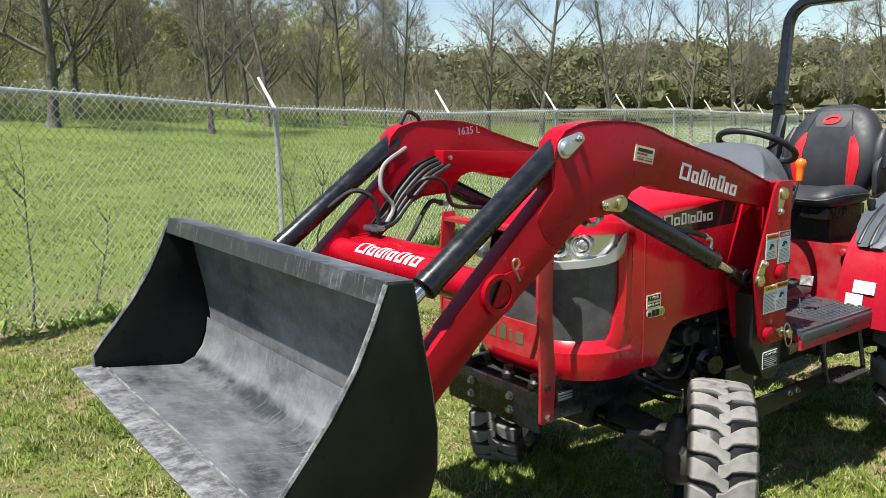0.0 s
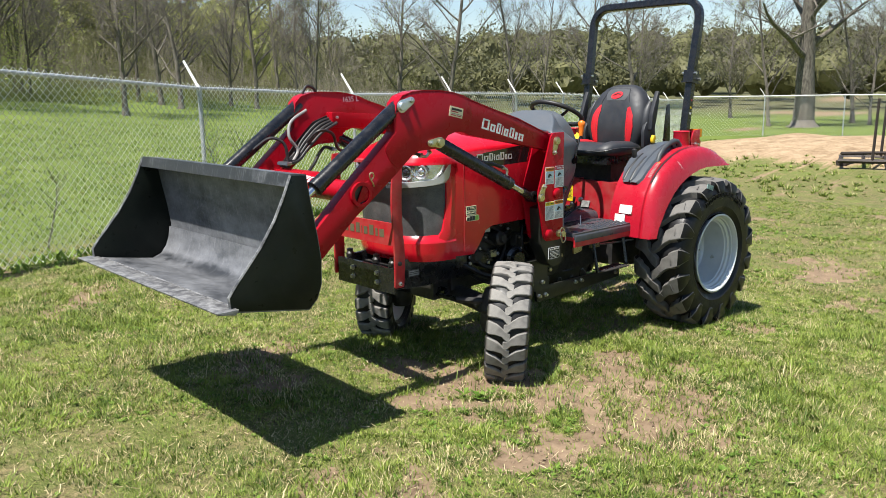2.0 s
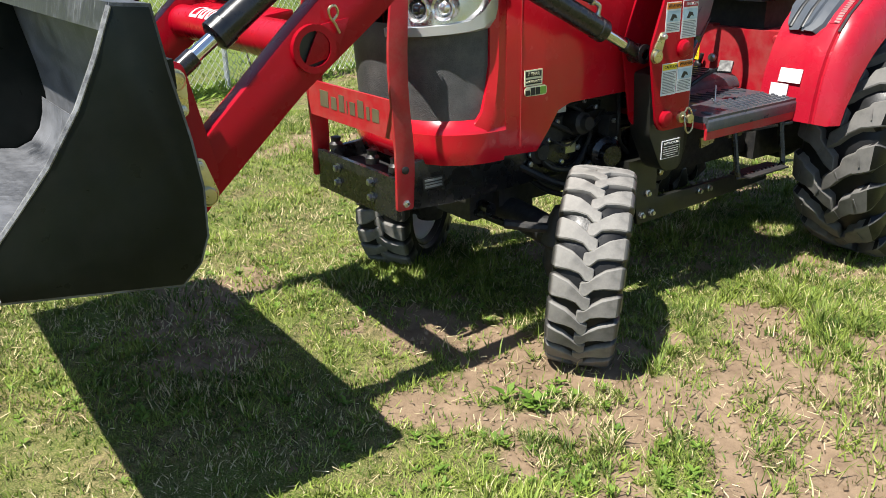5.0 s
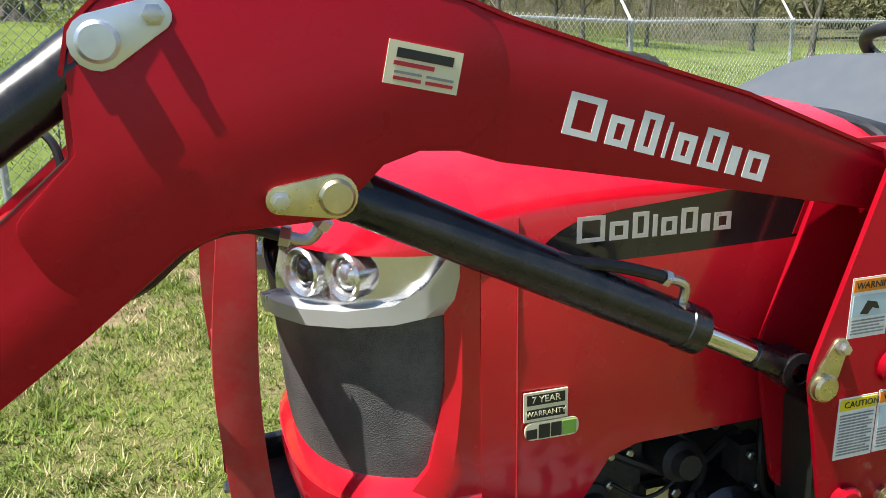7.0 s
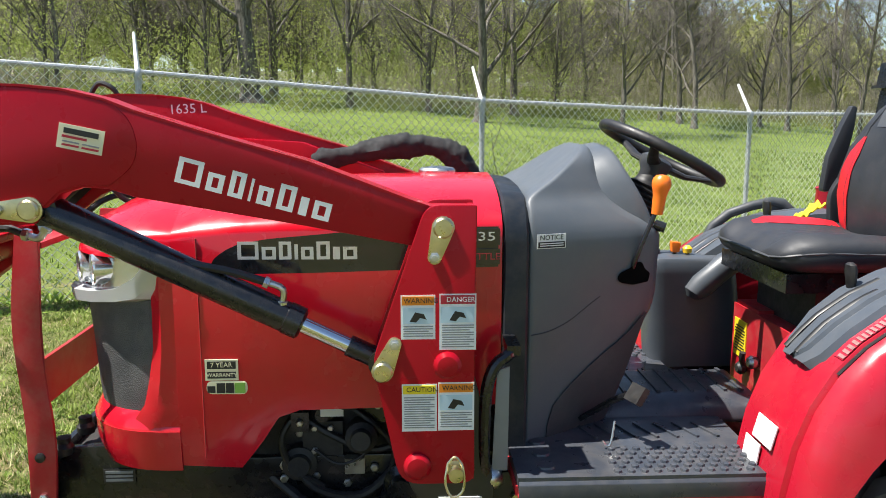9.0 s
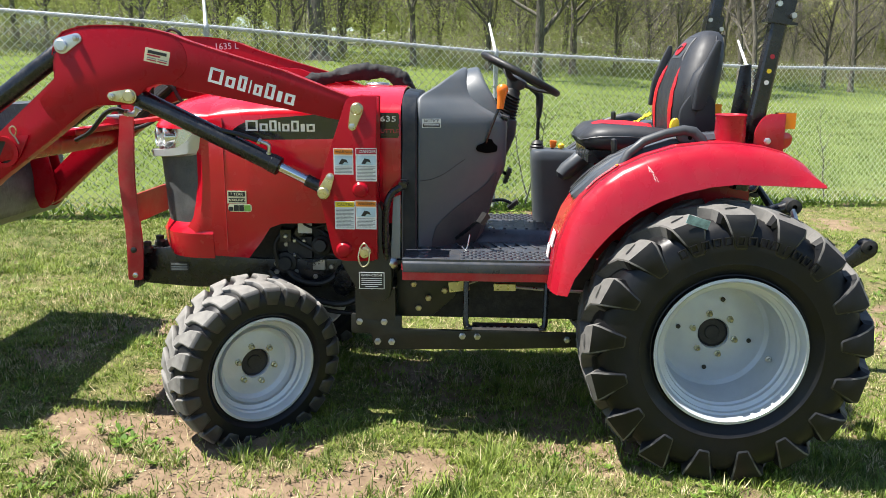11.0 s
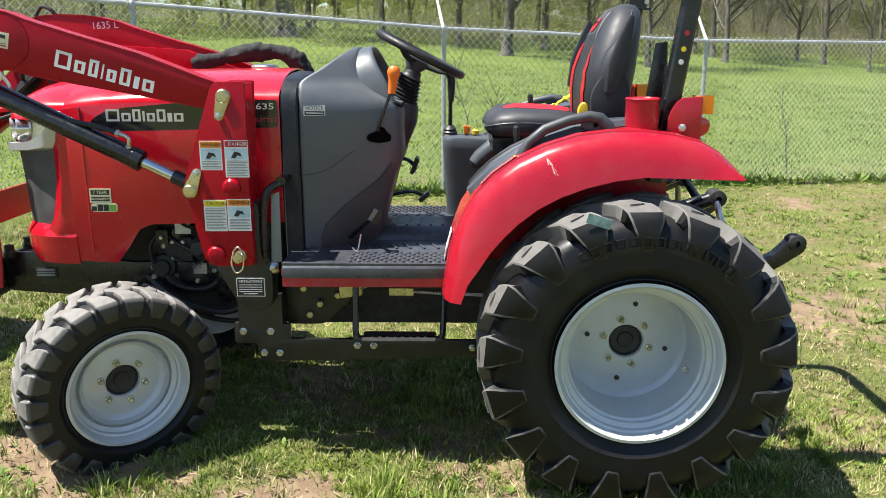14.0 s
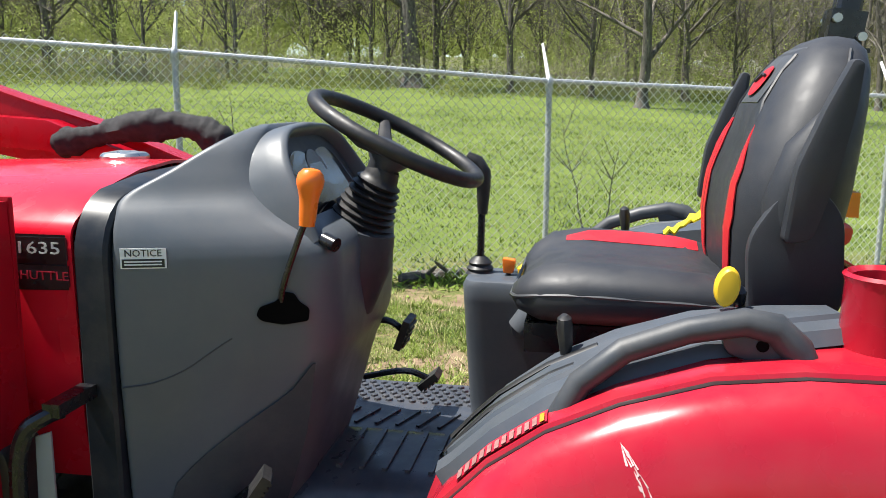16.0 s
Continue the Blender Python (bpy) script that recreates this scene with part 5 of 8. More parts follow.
def ram(name, a, b, split, r, rod_r, label):
    a, b = Vector(a), Vector(b)
    d = (b - a).normalized()
    m = a.lerp(b, split)
    bm = bmesh.new()
    add_lathe(bm, [(0, -0.02), (r * 0.7, -0.018), (r, 0.0), (r, (m - a).length - 0.035), (r * 1.07, (m - a).length - 0.033), (r * 1.07, (m - a).length), (r * 0.8, (m - a).length + 0.006), (0, (m - a).length + 0.006)], a, d, 24)
    cyl = tp(name, bm, BLACK_PAINT, label)
    part("piston_rod", tube([m, b], rod_r, 18), CHROME, cyl, "polished steel rod")
    part("rod_eye", lathe([(rod_r * 0.9, -0.028), (rod_r * 1.7, -0.026), (rod_r * 1.7, 0.026), (rod_r * 0.9, 0.028)], b, (0, 1, 0), 20, True), BLACK_PAINT, cyl)
    part("rod_neck", tube([b - d * 0.085, b - d * 0.012], rod_r * 1.25, 16), BLACK_PAINT, cyl)
    part("base_eye", lathe([(r * 0.4, -0.030), (r * 0.95, -0.028), (r * 0.95, 0.028), (r * 0.4, 0.030)], a, (0, 1, 0), 20, True), BLACK_PAINT, cyl)
    return cyl


MARK = (0.062, 0.044, 0.040, 0.014, 0.040, 0.044, 0.026, 0.046)


def block_mark(parent, start, direction, up, normal, size, material, name="mark_block"):
    """A row of plain blocks where a maker's mark stands."""
    d, u, n = Vector(direction).normalized(), Vector(up).normalized(), Vector(normal).normalized()
    x = 0.0
    rot = Matrix((d, n, u)).transposed()
    for i, w in enumerate(MARK):
        w = w * size
        h = (0.062 if i in (0, 2, 5) else (0.056 if i == 3 else 0.046)) * size
        c = Vector(start) + d * (x + w / 2) + u * (h / 2)
        part(name, frame_glyph(c, w - 0.008 * size, h - 0.006 * size, 0.0115 * size, rot, i), material, parent)
        x += w + 0.004 * size


booms = {}
for s in (1, -1):
    arm = tp("loader_arm", prism(BOOM, "y", s * 0.470, s * 0.405, 0.004), RED_BOOM, "dark red welded steel loader arm")
    booms[s] = arm
    ridge = [(x, s * 0.4375, z + 0.001) for x, z in BOOM[1:14]]
    part("cap_strip", solid(loft([[(x, s * 0.4745, z), (x, s * 0.4005, z)] for x, _, z in ridge]), 0.005), RED_BOOM, arm)
    tower = tp("loader_tower", prism(TOWER, "y", s * 0.495, s * 0.505, 0.002), RED_BOOM, "red loader tower plate with safety stickers")
    part("inner_plate", prism(TOWER, "y", s * 0.380, s * 0.390, 0.002), RED_BOOM, tower)
    part("back_plate", box((1.246, s * 0.4425, 1.045), (0.010, 0.103, 0.60), 0.002), RED_BOOM, tower)
    for x, z in ((1.300, 1.010), (1.365, 0.783)):
        part("boss", lathe([(0.030, 0.0), (0.030, 0.008), (0.022, 0.016), (0.010, 0.018), (0, 0.018)], (x, s * 0.505, z), (0, s, 0), 20), RED_BOOM, tower)
    part("latch_pin", lathe([(0.020, 0.0), (0.020, 0.010), (0.010, 0.012), (0.010, 0.035), (0.016, 0.037), (0.016, 0.046), (0, 0.047)], (1.283, s * 0.505, 0.778), (0, s, 0), 16), YELLOW_ZINC, tower)
    part("latch_ring", tube([(1.300, s * 0.535, 0.800), (1.306, s * 0.545, 0.760), (1.292, s * 0.548, 0.730), (1.268, s * 0.548, 0.745), (1.268, s * 0.542, 0.790), (1.284, s * 0.536, 0.815), (1.300, s * 0.535, 0.800)], 0.003, 6, 4), YELLOW_ZINC, tower)
    keeper(arm, (2.395, 1.524), (2.338, 1.550), 0.473, s, 0.030, ZINC_WHITE)
    keeper(arm, (2.157, 1.343), (2.222, 1.343), 0.473, s, 0.027, YELLOW_ZINC)
    keeper(tower, (1.309, 1.306), (1.327, 1.243), 0.505, s, 0.024, YELLOW_ZINC)
    keeper(tower, (1.438, 0.998), (1.412, 1.058), 0.505, s, 0.024, YELLOW_ZINC)
    br = tp("tower_bracket", prism(BRACKET_OUT, "y", s * 0.462, s * 0.372, 0.008), BRACKET, "black steel loader mounting bracket")
    brace = rounded([(1.37, 0.485), (1.165, 0.480), (1.165, 0.424), (0.45, 0.420), (0.45, 0.362), (0.70, 0.350), (1.275, 0.335), (1.29, 0.405), (1.37, 0.405)], 0.008, 2)
    bar = tp("loader_brace", prism(brace, "y", s * 0.345, s * 0.325, 0.003), BRACKET, "black loader frame brace running to the rear axle")
    for x, z in ((1.335, 0.455), (1.235, 0.455), (1.262, 0.372), (1.205, 0.372), (0.86, 0.402), (0.92, 0.402), (0.50, 0.395)):
        part("bolt", lathe([(0.014, 0), (0.014, 0.010), (0.009, 0.012), (0.009, 0.02), (0, 0.02)], (x, s * 0.345, z), (0, s, 0), 6), STEEL, bar, sharp=20)
    tp("mount_casting", box((1.27, s * 0.28, 0.53), (0.16, 0.14, 0.13), 0.02), BRACKET)
    lift = ram("lift_ram", (2.140, s * 0.4375, 1.340), (1.438, s * 0.4375, 1.000), 0.745, 0.034, 0.019, "black hydraulic lift ram")
    def fitting(a, b, c, r):
        part("port_elbow", tube([a, b, c], r, 10, 4), STEEL, lift)
        for p, q in ((a, b), (c, b)):
            p, q = Vector(p), Vector(q)
            d = (q - p).normalized()
            part("hex_nut", lathe([(0, 0), (r * 1.7, 0), (r * 1.7, r * 1.5), (r * 1.3, r * 1.7), (0, r * 1.7)], p, d, 6), STEEL, lift, sharp=20)
    fitting((1.655, s * 0.448, 1.128), (1.651, s * 0.450, 1.166), (1.690, s * 0.452, 1.184), 0.0075)
    part("ram_hose", tube([(1.690, s * 0.452, 1.184), (1.76, s * 0.452, 1.206), (1.86, s * 0.450, 1.228), (1.98, s * 0.44, 1.270), (2.05, s * 0.41, 1.30)], 0.009, 8, 5), BLACK_RUBBER, lift)
    fitting((2.158, s * 0.400, 1.300), (2.180, s * 0.392, 1.272), (2.215, s * 0.385, 1.280), 0.0085)
    part("ram_hose", tube([(2.215, s * 0.385, 1.280), (2.26, s * 0.375, 1.292), (2.32, s * 0.34, 1.27), (2.40, s * 0.30, 1.20), (2.50, s * 0.22, 1.16)], 0.009, 8, 5), BLACK_RUBBER, lift)
    tilt = ram("tilt_ram", (2.385, s * 0.4375, 1.528), (3.000, s * 0.4375, 1.090), 0.80, 0.036, 0.018, "black hydraulic tilt ram")
    # coupling to the bucket
    ear = rounded([(3.070, 1.160), (2.975, 1.135), (2.920, 0.870), (2.955, 0.790), (3.015, 0.765), (3.036, 0.840), (3.034, 0.930), (3.046, 1.030)], [0.0, 0.02, 0.03, 0.03, 0.03, 0.0, 0.0, 0.0])
    for y in (0.478, 0.385):
        tp("bucket_ear", prism(ear, "y", s * y, s * (y + 0.010), 0.002), RED_BOOM, "red bucket hinge plate")
    keeper(arm, (2.960, 0.832), (2.972, 0.905), 0.488, s, 0.028, YELLOW_ZINC)
    keeper(arm, (3.000, 1.100), (2.992, 1.034), 0.488, s, 0.026, YELLOW_ZINC)

# a doubling plate with rounded ends lies over the elbow of each arm
GUSSET = rounded([(1.975, 1.556), (2.06, 1.580), (2.16, 1.590), (2.26, 1.592), (2.33, 1.586), (2.385, 1.569), (2.419, 1.538), (2.431, 1.490), (2.432, 1.408), (2.505, 1.335), (2.470, 1.262), (2.415, 1.232), (2.338, 1.294), (2.288, 1.314),
                  (2.153, 1.319), (2.130, 1.349), (2.098, 1.380), (2.050, 1.394), (1.995, 1.391), (1.945, 1.430), (1.932, 1.475), (1.945, 1.525)], [0.01, 0, 0, 0, 0, 0, 0, 0, 0, 0.02, 0.03, 0.02, 0, 0, 0, 0, 0, 0, 0.01, 0.03, 0.03, 0.03], 3)
for s in (1, -1):
    part("doubling_plate", prism(GUSSET, "y", s * 0.4695, s * 0.4732, 0.0015), RED_BOOM, booms[s])

# left arm: collar of the torque tube, its pin and clip; dealer sticker; block mark
tube_x, tube_z = 2.652, 1.138
torque = tp("torque_tube", lathe([(0.0, -0.468), (0.052, -0.466), (0.052, 0.466), (0.0, 0.468)], (tube_x, 0, tube_z), (0, 1, 0), 28), RED_BOOM, "red cross tube with a pale block mark")
def tube_bar(y0, y1, v0, v1, r=0.0524, lead=0.58):
    """A strip of paint that lies round the cross tube."""
    rows = []
    for k in range(6):
        a = lead + (v0 + (v1 - v0) * k / 5) / r
        rows.append([V(tube_x + r * math.cos(a), y, tube_z + r * math.sin(a)) for y in (y0, y1)])
    part("mark_block", solid(loft(rows), 0.0005), STICKER, torque, "", None)


mark_y = -0.235
for i, w in enumerate(MARK):
    w *= 1.12
    h = 0.060 if i in (0, 2, 5) else (0.054 if i == 3 else 0.044)
    y0, y1, st = mark_y, mark_y + w - 0.009, 0.0115
    if w < 0.03:
        tube_bar(y0, y1, 0.0, h)
    else:
        tube_bar(y0, y0 + st, 0.0, h)
        tube_bar(y1 - st, y1, 0.0, h)
        tube_bar(y0 + st, y1 - st, 0.0, st * 0.8)
        tube_bar(y0 + st, y1 - st, h - st * 0.8, h)
    mark_y += w + 0.004
part("collar", lathe([(0.042, 0.0), (0.058, 0.0), (0.058, 0.016), (0.042, 0.016)], (tube_x, 0.470, tube_z - 0.005), (0, 1, 0), 24, True), RED_BOOM, torque)
part("collar_hole", lathe([(0.043, 0.001), (0.0, 0.001)], (tube_x, 0.470, tube_z - 0.005), (0, 1, 0), 24), BLACK_INK, torque)
part("tube_flap", prism(rounded([(tube_x - 0.020, tube_z + 0.050), (tube_x - 0.105, tube_z + 0.062), (tube_x - 0.060, tube_z - 0.025), (tube_x + 0.030, tube_z - 0.046)], 0.012), "y", 0.4745, 0.4805, 0.001), RED_BOOM, torque)
part("clip", tube([(2.600, 0.488, 1.195), (2.588, 0.492, 1.212), (2.596, 0.494, 1.230), (2.612, 0.494, 1.224), (2.610, 0.492, 1.205), (2.596, 0.490, 1.188), (2.585, 0.490, 1.165)], 0.0035, 6, 4), YELLOW_ZINC, torque)
gutter = rounded([(tube_x - 0.030, tube_z + 0.050), (tube_x - 0.115, tube_z + 0.060), (tube_x - 0.115, tube_z + 0.035), (tube_x - 0.030, tube_z + 0.025)], 0.004, 2)
part("manifold_cover", prism(gutter, "y", -0.405, 0.15, 0.002), RED_BOOM, torque)
block_mark(booms[1], (1.868, 0.4703, 1.398), (-1, 0, -0.275), (-0.275, 0, 1), (0, 1, 0), 0.97, STICKER)
deal = part("dealer_sticker", box((2.045, 0.4744, 1.487), (0.092, 0.002, 0.050), 0.0005, Matrix.Rotation(radians(-12), 4, "Y")), CREAM, booms[1], "cream sticker with black printed bars")
for dx, dz, w, h, m in ((0.0, 0.012, 0.070, 0.011, BLACK_INK), (0.012, 0.000, 0.050, 0.005, RED_INK), (0.018, -0.010, 0.034, 0.003, GREY_INK), (-0.022, -0.010, 0.034, 0.003, GREY_INK),
                        (0.018, -0.017, 0.034, 0.004, RED_INK), (-0.022, -0.017, 0.034, 0.004, RED_INK)):
    a = radians(-12)
    part("printed_line", box((2.045 + dx * math.cos(a) + dz * math.sin(a), 0.4760, 1.487 - dx * math.sin(a) + dz * math.cos(a)), (w, 0.0016, h), 0, Matrix.Rotation(a, 4, "Y")), m, booms[1])
# right arm: block number, inner channel, hoses
RIGHT_MARK = Matrix.Translation((2.055, -0.4035, 1.552)) @ Matrix.Rotation(radians(3), 4, "Y") @ SIDE
lettering("1635 L", 0.042, RIGHT_MARK, STICKER, booms[-1])
ch = rounded([(2.225, 1.485), (1.70, 1.452), (1.45, 1.36), (1.45, 1.32), (1.72, 1.375), (2.225, 1.400)], 0.006, 2)
part("hose_channel", prism(ch, "y", -0.405, -0.345, 0.003), RED_BOOM, booms[-1], "red hose cover on the loader arm")
part("channel_bolt", lathe([(0.010, 0), (0.010, 0.006), (0, 0.008)], (2.195, -0.345, 1.455), (0, 1, 0), 6), STEEL, booms[-1])
for k in range(4):
    o = 0.016 * k
    part("loader_hose", tube([(2.20, -0.385 + o, 1.455 - o * 0.6), (2.30, -0.385 + o, 1.425 - o), (2.40, -0.38 + o, 1.345 - o), (2.47, -0.37 + o, 1.265 - o * 0.6), (2.545, -0.355 + o * 1.4, 1.225)], 0.0085, 8, 6), BLACK_RUBBER, booms[-1])
    part("steel_line", tube([(2.545, -0.355 + o * 1.4, 1.225), (2.590, -0.335 + o * 1.6, 1.228)], 0.010, 10), STEEL, booms[-1])
part("loader_hose", tube([(2.36, -0.400, 1.500), (2.47, -0.385, 1.440), (2.50, -0.36, 1.36), (2.46, -0.345, 1.29), (2.50, -0.33, 1.235)], 0.0085, 8, 6), GREY_HOSE, booms[-1], "grey armoured hose")
part("loader_hose", tube([(2.70, -0.41, 1.30), (2.62, -0.36, 1.36), (2.56, -0.32, 1.33), (2.545, -0.31, 1.24)], 0.0085, 8, 6), BLACK_RUBBER, booms[-1])
part("loader_hose", tube([(2.40, -0.34, 1.33), (2.36, -0.28, 1.39), (2.28, -0.27, 1.37), (2.22, -0.30, 1.28), (2.05, -0.34, 1.25)], 0.0085, 8, 6), BLACK_RUBBER, booms[-1])
part("hose_tray", prism([(2.20, 1.475), (2.32, 1.435), (2.44, 1.325), (2.545, 1.205), (2.515, 1.165), (2.41, 1.265), (2.30, 1.365), (2.20, 1.400)], "y", -0.4035, -0.396), BLACK_INK, booms[-1], "black hose tray")
part("hose_loop", tube([(2.36, -0.43, 1.590), (2.33, -0.43, 1.630), (2.29, -0.425, 1.618), (2.27, -0.43, 1.590)], 0.008, 8, 5), BLACK_RUBBER, booms[-1])
def cloth_sleeve():
    """A slack cloth sleeve: a lumpy flattened tube, folded across where it bends."""
    path = smooth_path([(1.66, -0.345, 1.385), (1.58, -0.335, 1.408), (1.47, -0.33, 1.428), (1.36, -0.33, 1.440), (1.27, -0.33, 1.430), (1.205, -0.33, 1.385), (1.175, -0.33, 1.330)], 14)
    bm = tube(path, [0.034 + 0.006 * math.sin(k * 0.21 + 0.5) for k in range(len(path))], 22)
    for v in bm.verts:
        near = min(path, key=lambda p: (p - v.co).length_squared)
        out = (v.co - near)
        fold = noise.noise(v.co * 26.0) * 0.20 + noise.noise(Vector((v.co.x * 90.0, v.co.y * 16.0, v.co.z * 60.0))) * 0.16 + noise.noise(v.co * 9.0) * 0.22
        v.co = near + out * (1.0 + fold) * (0.9 if out.z < 0 else 1.05)
    return bm


tp("hose_sleeve", cloth_sleeve(), BLACK_CLOTH, "crumpled black woven hose sleeve", 60)


# safety stickers on the left tower
def sticker(parent, c, w, h, head, word, ink, pict=True):
    y = 0.5052
    st = part("safety_sticker", box((c[0], y, c[1]), (w, 0.0014, h), 0.0004), STICKER, parent, "white safety sticker with a " + head[1] + " heading")
    part("heading", box((c[0], y + 0.0010, c[1] + h / 2 - 0.0125), (w - 0.005, 0.0014, 0.019)), head[0], st)
    lettering(word, 0.0150, Matrix.Translation((c[0] - 0.006, y + 0.0020, c[1] + h / 2 - 0.0125)) @ SIDE, ink, st)
    top = c[1] + h / 2 - 0.027
    if pict:
        part("picture_field", box((c[0], y + 0.0009, top - 0.018), (w - 0.008, 0.0014, 0.034)), BLUE_INK if head[1] != "yellow" else STICKER, st)
        part("picture_shape", prism([(c[0] + 0.018, top - 0.030), (c[0] + 0.006, top - 0.010), (c[0] - 0.012, top - 0.014), (c[0] - 0.018, top - 0.026), (c[0] - 0.004, top - 0.022), (c[0] + 0.004, top - 0.032)], "y", y + 0.0012, y + 0.0022), BLACK_INK, st)
        top -= 0.038
    z = top - 0.003
    k = 0
    while z > c[1] - h / 2 + 0.006:
        part("printed_line", box((c[0] + (0.004 if k % 3 == 2 else 0), y + 0.0009, z), (w - (0.020 if k % 3 == 2 else 0.010), 0.0012, 0.0022)), GREY_INK, st)
        z -= 0.0052
        k += 1


left_tower = [o for o in tractor.children if o.name.startswith("loader_tower")][0]
sticker(left_tower, (1.362, 1.115), 0.073, 0.096, (ORANGE_INK, "orange"), "WARNING", BLACK_INK)
sticker(left_tower, (1.278, 1.104), 0.078, 0.122, (RED_INK, "red"), "DANGER", STICKER)
sticker(left_tower, (1.360, 0.915), 0.075, 0.106, (YELLOW_INK, "yellow"), "CAUTION", BLACK_INK, False)
sticker(left_tower, (1.281, 0.917), 0.078, 0.108, (ORANGE_INK, "orange"), "WARNING", BLACK_INK)
left_bracket = [o for o in tractor.children if o.name.startswith("tower_bracket")][0]
ins = part("instruction_plate", box((1.268, 0.4635, 0.655), (0.098, 0.0024, 0.066), 0.0006), STICKER, left_bracket, "black and white instruction plate")
part("print_field", box((1.268, 0.4650, 0.655), (0.092, 0.0018, 0.060)), BLACK_INK, ins)
lettering("INSTRUCTIONS", 0.0115, Matrix.Translation((1.268, 0.4662, 0.676)) @ SIDE, STICKER, ins)
for k in range(5):
    part("printed_line", box((1.268, 0.4656, 0.664 - k * 0.008), (0.080 if k != 4 else 0.05, 0.0014, 0.0024)), STICKER, ins)

# brush guard
# Solid blocks carry a painted shadow tone in place of real openings.
CUT_TONE = surface("shadowed cut-out", (0.10, 0.085, 0.045), 0.7, vary=0.3)
up = [(2.290, 1.262), (2.318, 1.050), (2.300, 0.800), (2.304, 0.590), (2.244, 0.590), (2.232, 0.750), (2.252, 0.980), (2.235, 1.262)]
guard = tp("brush_guard", prism(rounded(up, [0.004, 0.12, 0.12, 0.01, 0.01, 0.12, 0.12, 0.004], 4), "y", 0.262, 0.274, 0.002), RED_DEEP, "red steel brush guard")
part("upright", prism(rounded(up, [0.004, 0.12, 0.12, 0.01, 0.01, 0.12, 0.12, 0.004], 4), "y", -0.262, -0.274, 0.002), RED_DEEP, guard)
part("logo_bar", box((2.298, 0.0, 0.872), (0.010, 0.524, 0.118), 0.003), RED_DEEP, guard, "red cross bar with cut-out blocks")
x = -0.185
for i, w in enumerate(MARK):
    h = 0.058 if i in (0, 2, 5) else 0.045
    part("cut_out", box((2.3035, x + w * 0.55, 0.85 + h / 2), (0.0014, w * 1.02 - 0.008, h - 0.004)), CUT_TONE, guard)
    x += w * 1.15 + 0.003
part("top_bar", box((2.262, 0.0, 1.235), (0.055, 0.524, 0.014), 0.003), RED_DEEP, guard)
for s in (1, -1):
    for z, m in ((0.612, STEEL), (0.718, BLACK_INK)):
        part("bolt", lathe([(0.012, 0), (0.012, 0.006), (0.006, 0.008), (0, 0.009)], (2.272, s * 0.274, z), (0, s, 0), 6 if m is STEEL else 12), m, guard, sharp=20)

# bucket
B_OUT = [(3.168, 1.278), (3.100, 1.272), (3.084, 1.160), (3.058, 1.020), (3.046, 0.920), (3.050, 0.820), (3.072, 0.765), (3.112, 0.728), (3.460, 0.785)]
B_SIDE = B_OUT + [(3.464, 0.838), (3.432, 0.880), (3.385, 0.932), (3.318, 1.010), (3.252, 1.105), (3.205, 1.195)]
BW = 0.715
bucket = tp("loader_bucket", solid(loft([[(x, -BW, z), (x, -BW * 0.33, z), (x, BW * 0.33, z), (x, BW, z)] for x, z in B_OUT]), 0.006), BUCKET, "black steel loader bucket, scuffed grey inside", 25)
for s in (1, -1):
    part("side_plate", prism(B_SIDE, "y", s * (BW - 0.004), s * (BW + 0.006), 0.002), BUCKET_SIDE, bucket, "black painted bucket side")
    rim = [(x, s * (BW + 0.001), z) for x, z in B_SIDE[8:] + [B_SIDE[0]]]
    part("side_edge", tube(rim, 0.0065, 6), WORN_EDGE, bucket)
lip = rounded([(3.455, 0.776), (3.530, 0.789), (3.532, 0.797), (3.440, 0.796)], 0.002, 2)
part("cutting_edge", prism(lip, "y", -0.750, 0.750, 0.001), WORN_EDGE, bucket, "bare worn steel cutting edge")
part("weld_bead", tube([(3.425, -0.70, 0.7885), (3.425, 0.70, 0.7885)], 0.004, 8), WORN_EDGE, bucket, "bright weld line across the floor")
part("top_flange", box((3.170, 0, 1.258), (0.012, 1.42, 0.052), 0.003, Matrix.Rotation(radians(-14), 4, "Y")), BUCKET, bucket)
part("floor_fillet", solid(loft([[(x, -0.705, z), (x, 0.0, z), (x, 0.705, z)] for x, z in ((3.060, 0.905), (3.068, 0.855), (3.086, 0.805), (3.118, 0.766), (3.165, 0.7475), (3.22, 0.7550), (3.34, 0.7745), (3.46, 0.7935))]), 0.002), BUCKET, bucket)
part("back_rib", box((3.046, 0, 1.13), (0.03, 1.2, 0.06), 0.006), BUCKET_SIDE, bucket)

from mathutils.bvhtree import BVHTree

# -- firewall, dash, deck --
def arch(x, w, top, low, r=0.11):
    pts = [(w, low), (w, top - r)]
    for j in range(1, 6):
        a = math.pi / 2 * j / 6
        pts.append((w - r + r * math.cos(a), top - r + r * math.sin(a)))
    pts += [(w - r, top), (w * 0.4, top + 0.012), (0, top + 0.016)]
    return [V(x, y, z) for y, z in pts] + [V(x, -y, z) for y, z in pts[-2::-1]]


tp("firewall_frame", loft([arch(x, w, t, 0.70) for x, w, t in ((1.163, 0.325, 1.330), (1.163, 0.344, 1.352), (1.158, 0.349, 1.357), (1.110, 0.347, 1.352), (1.104, 0.342, 1.348), (1.104, 0.32, 1.33))]), GREY_METAL, "dark slate frame between hood and dash")
tp("firewall_sheet", box((1.135, 0, 0.98), (0.02, 0.62, 0.58), 0.002), BLACK_PAINT)


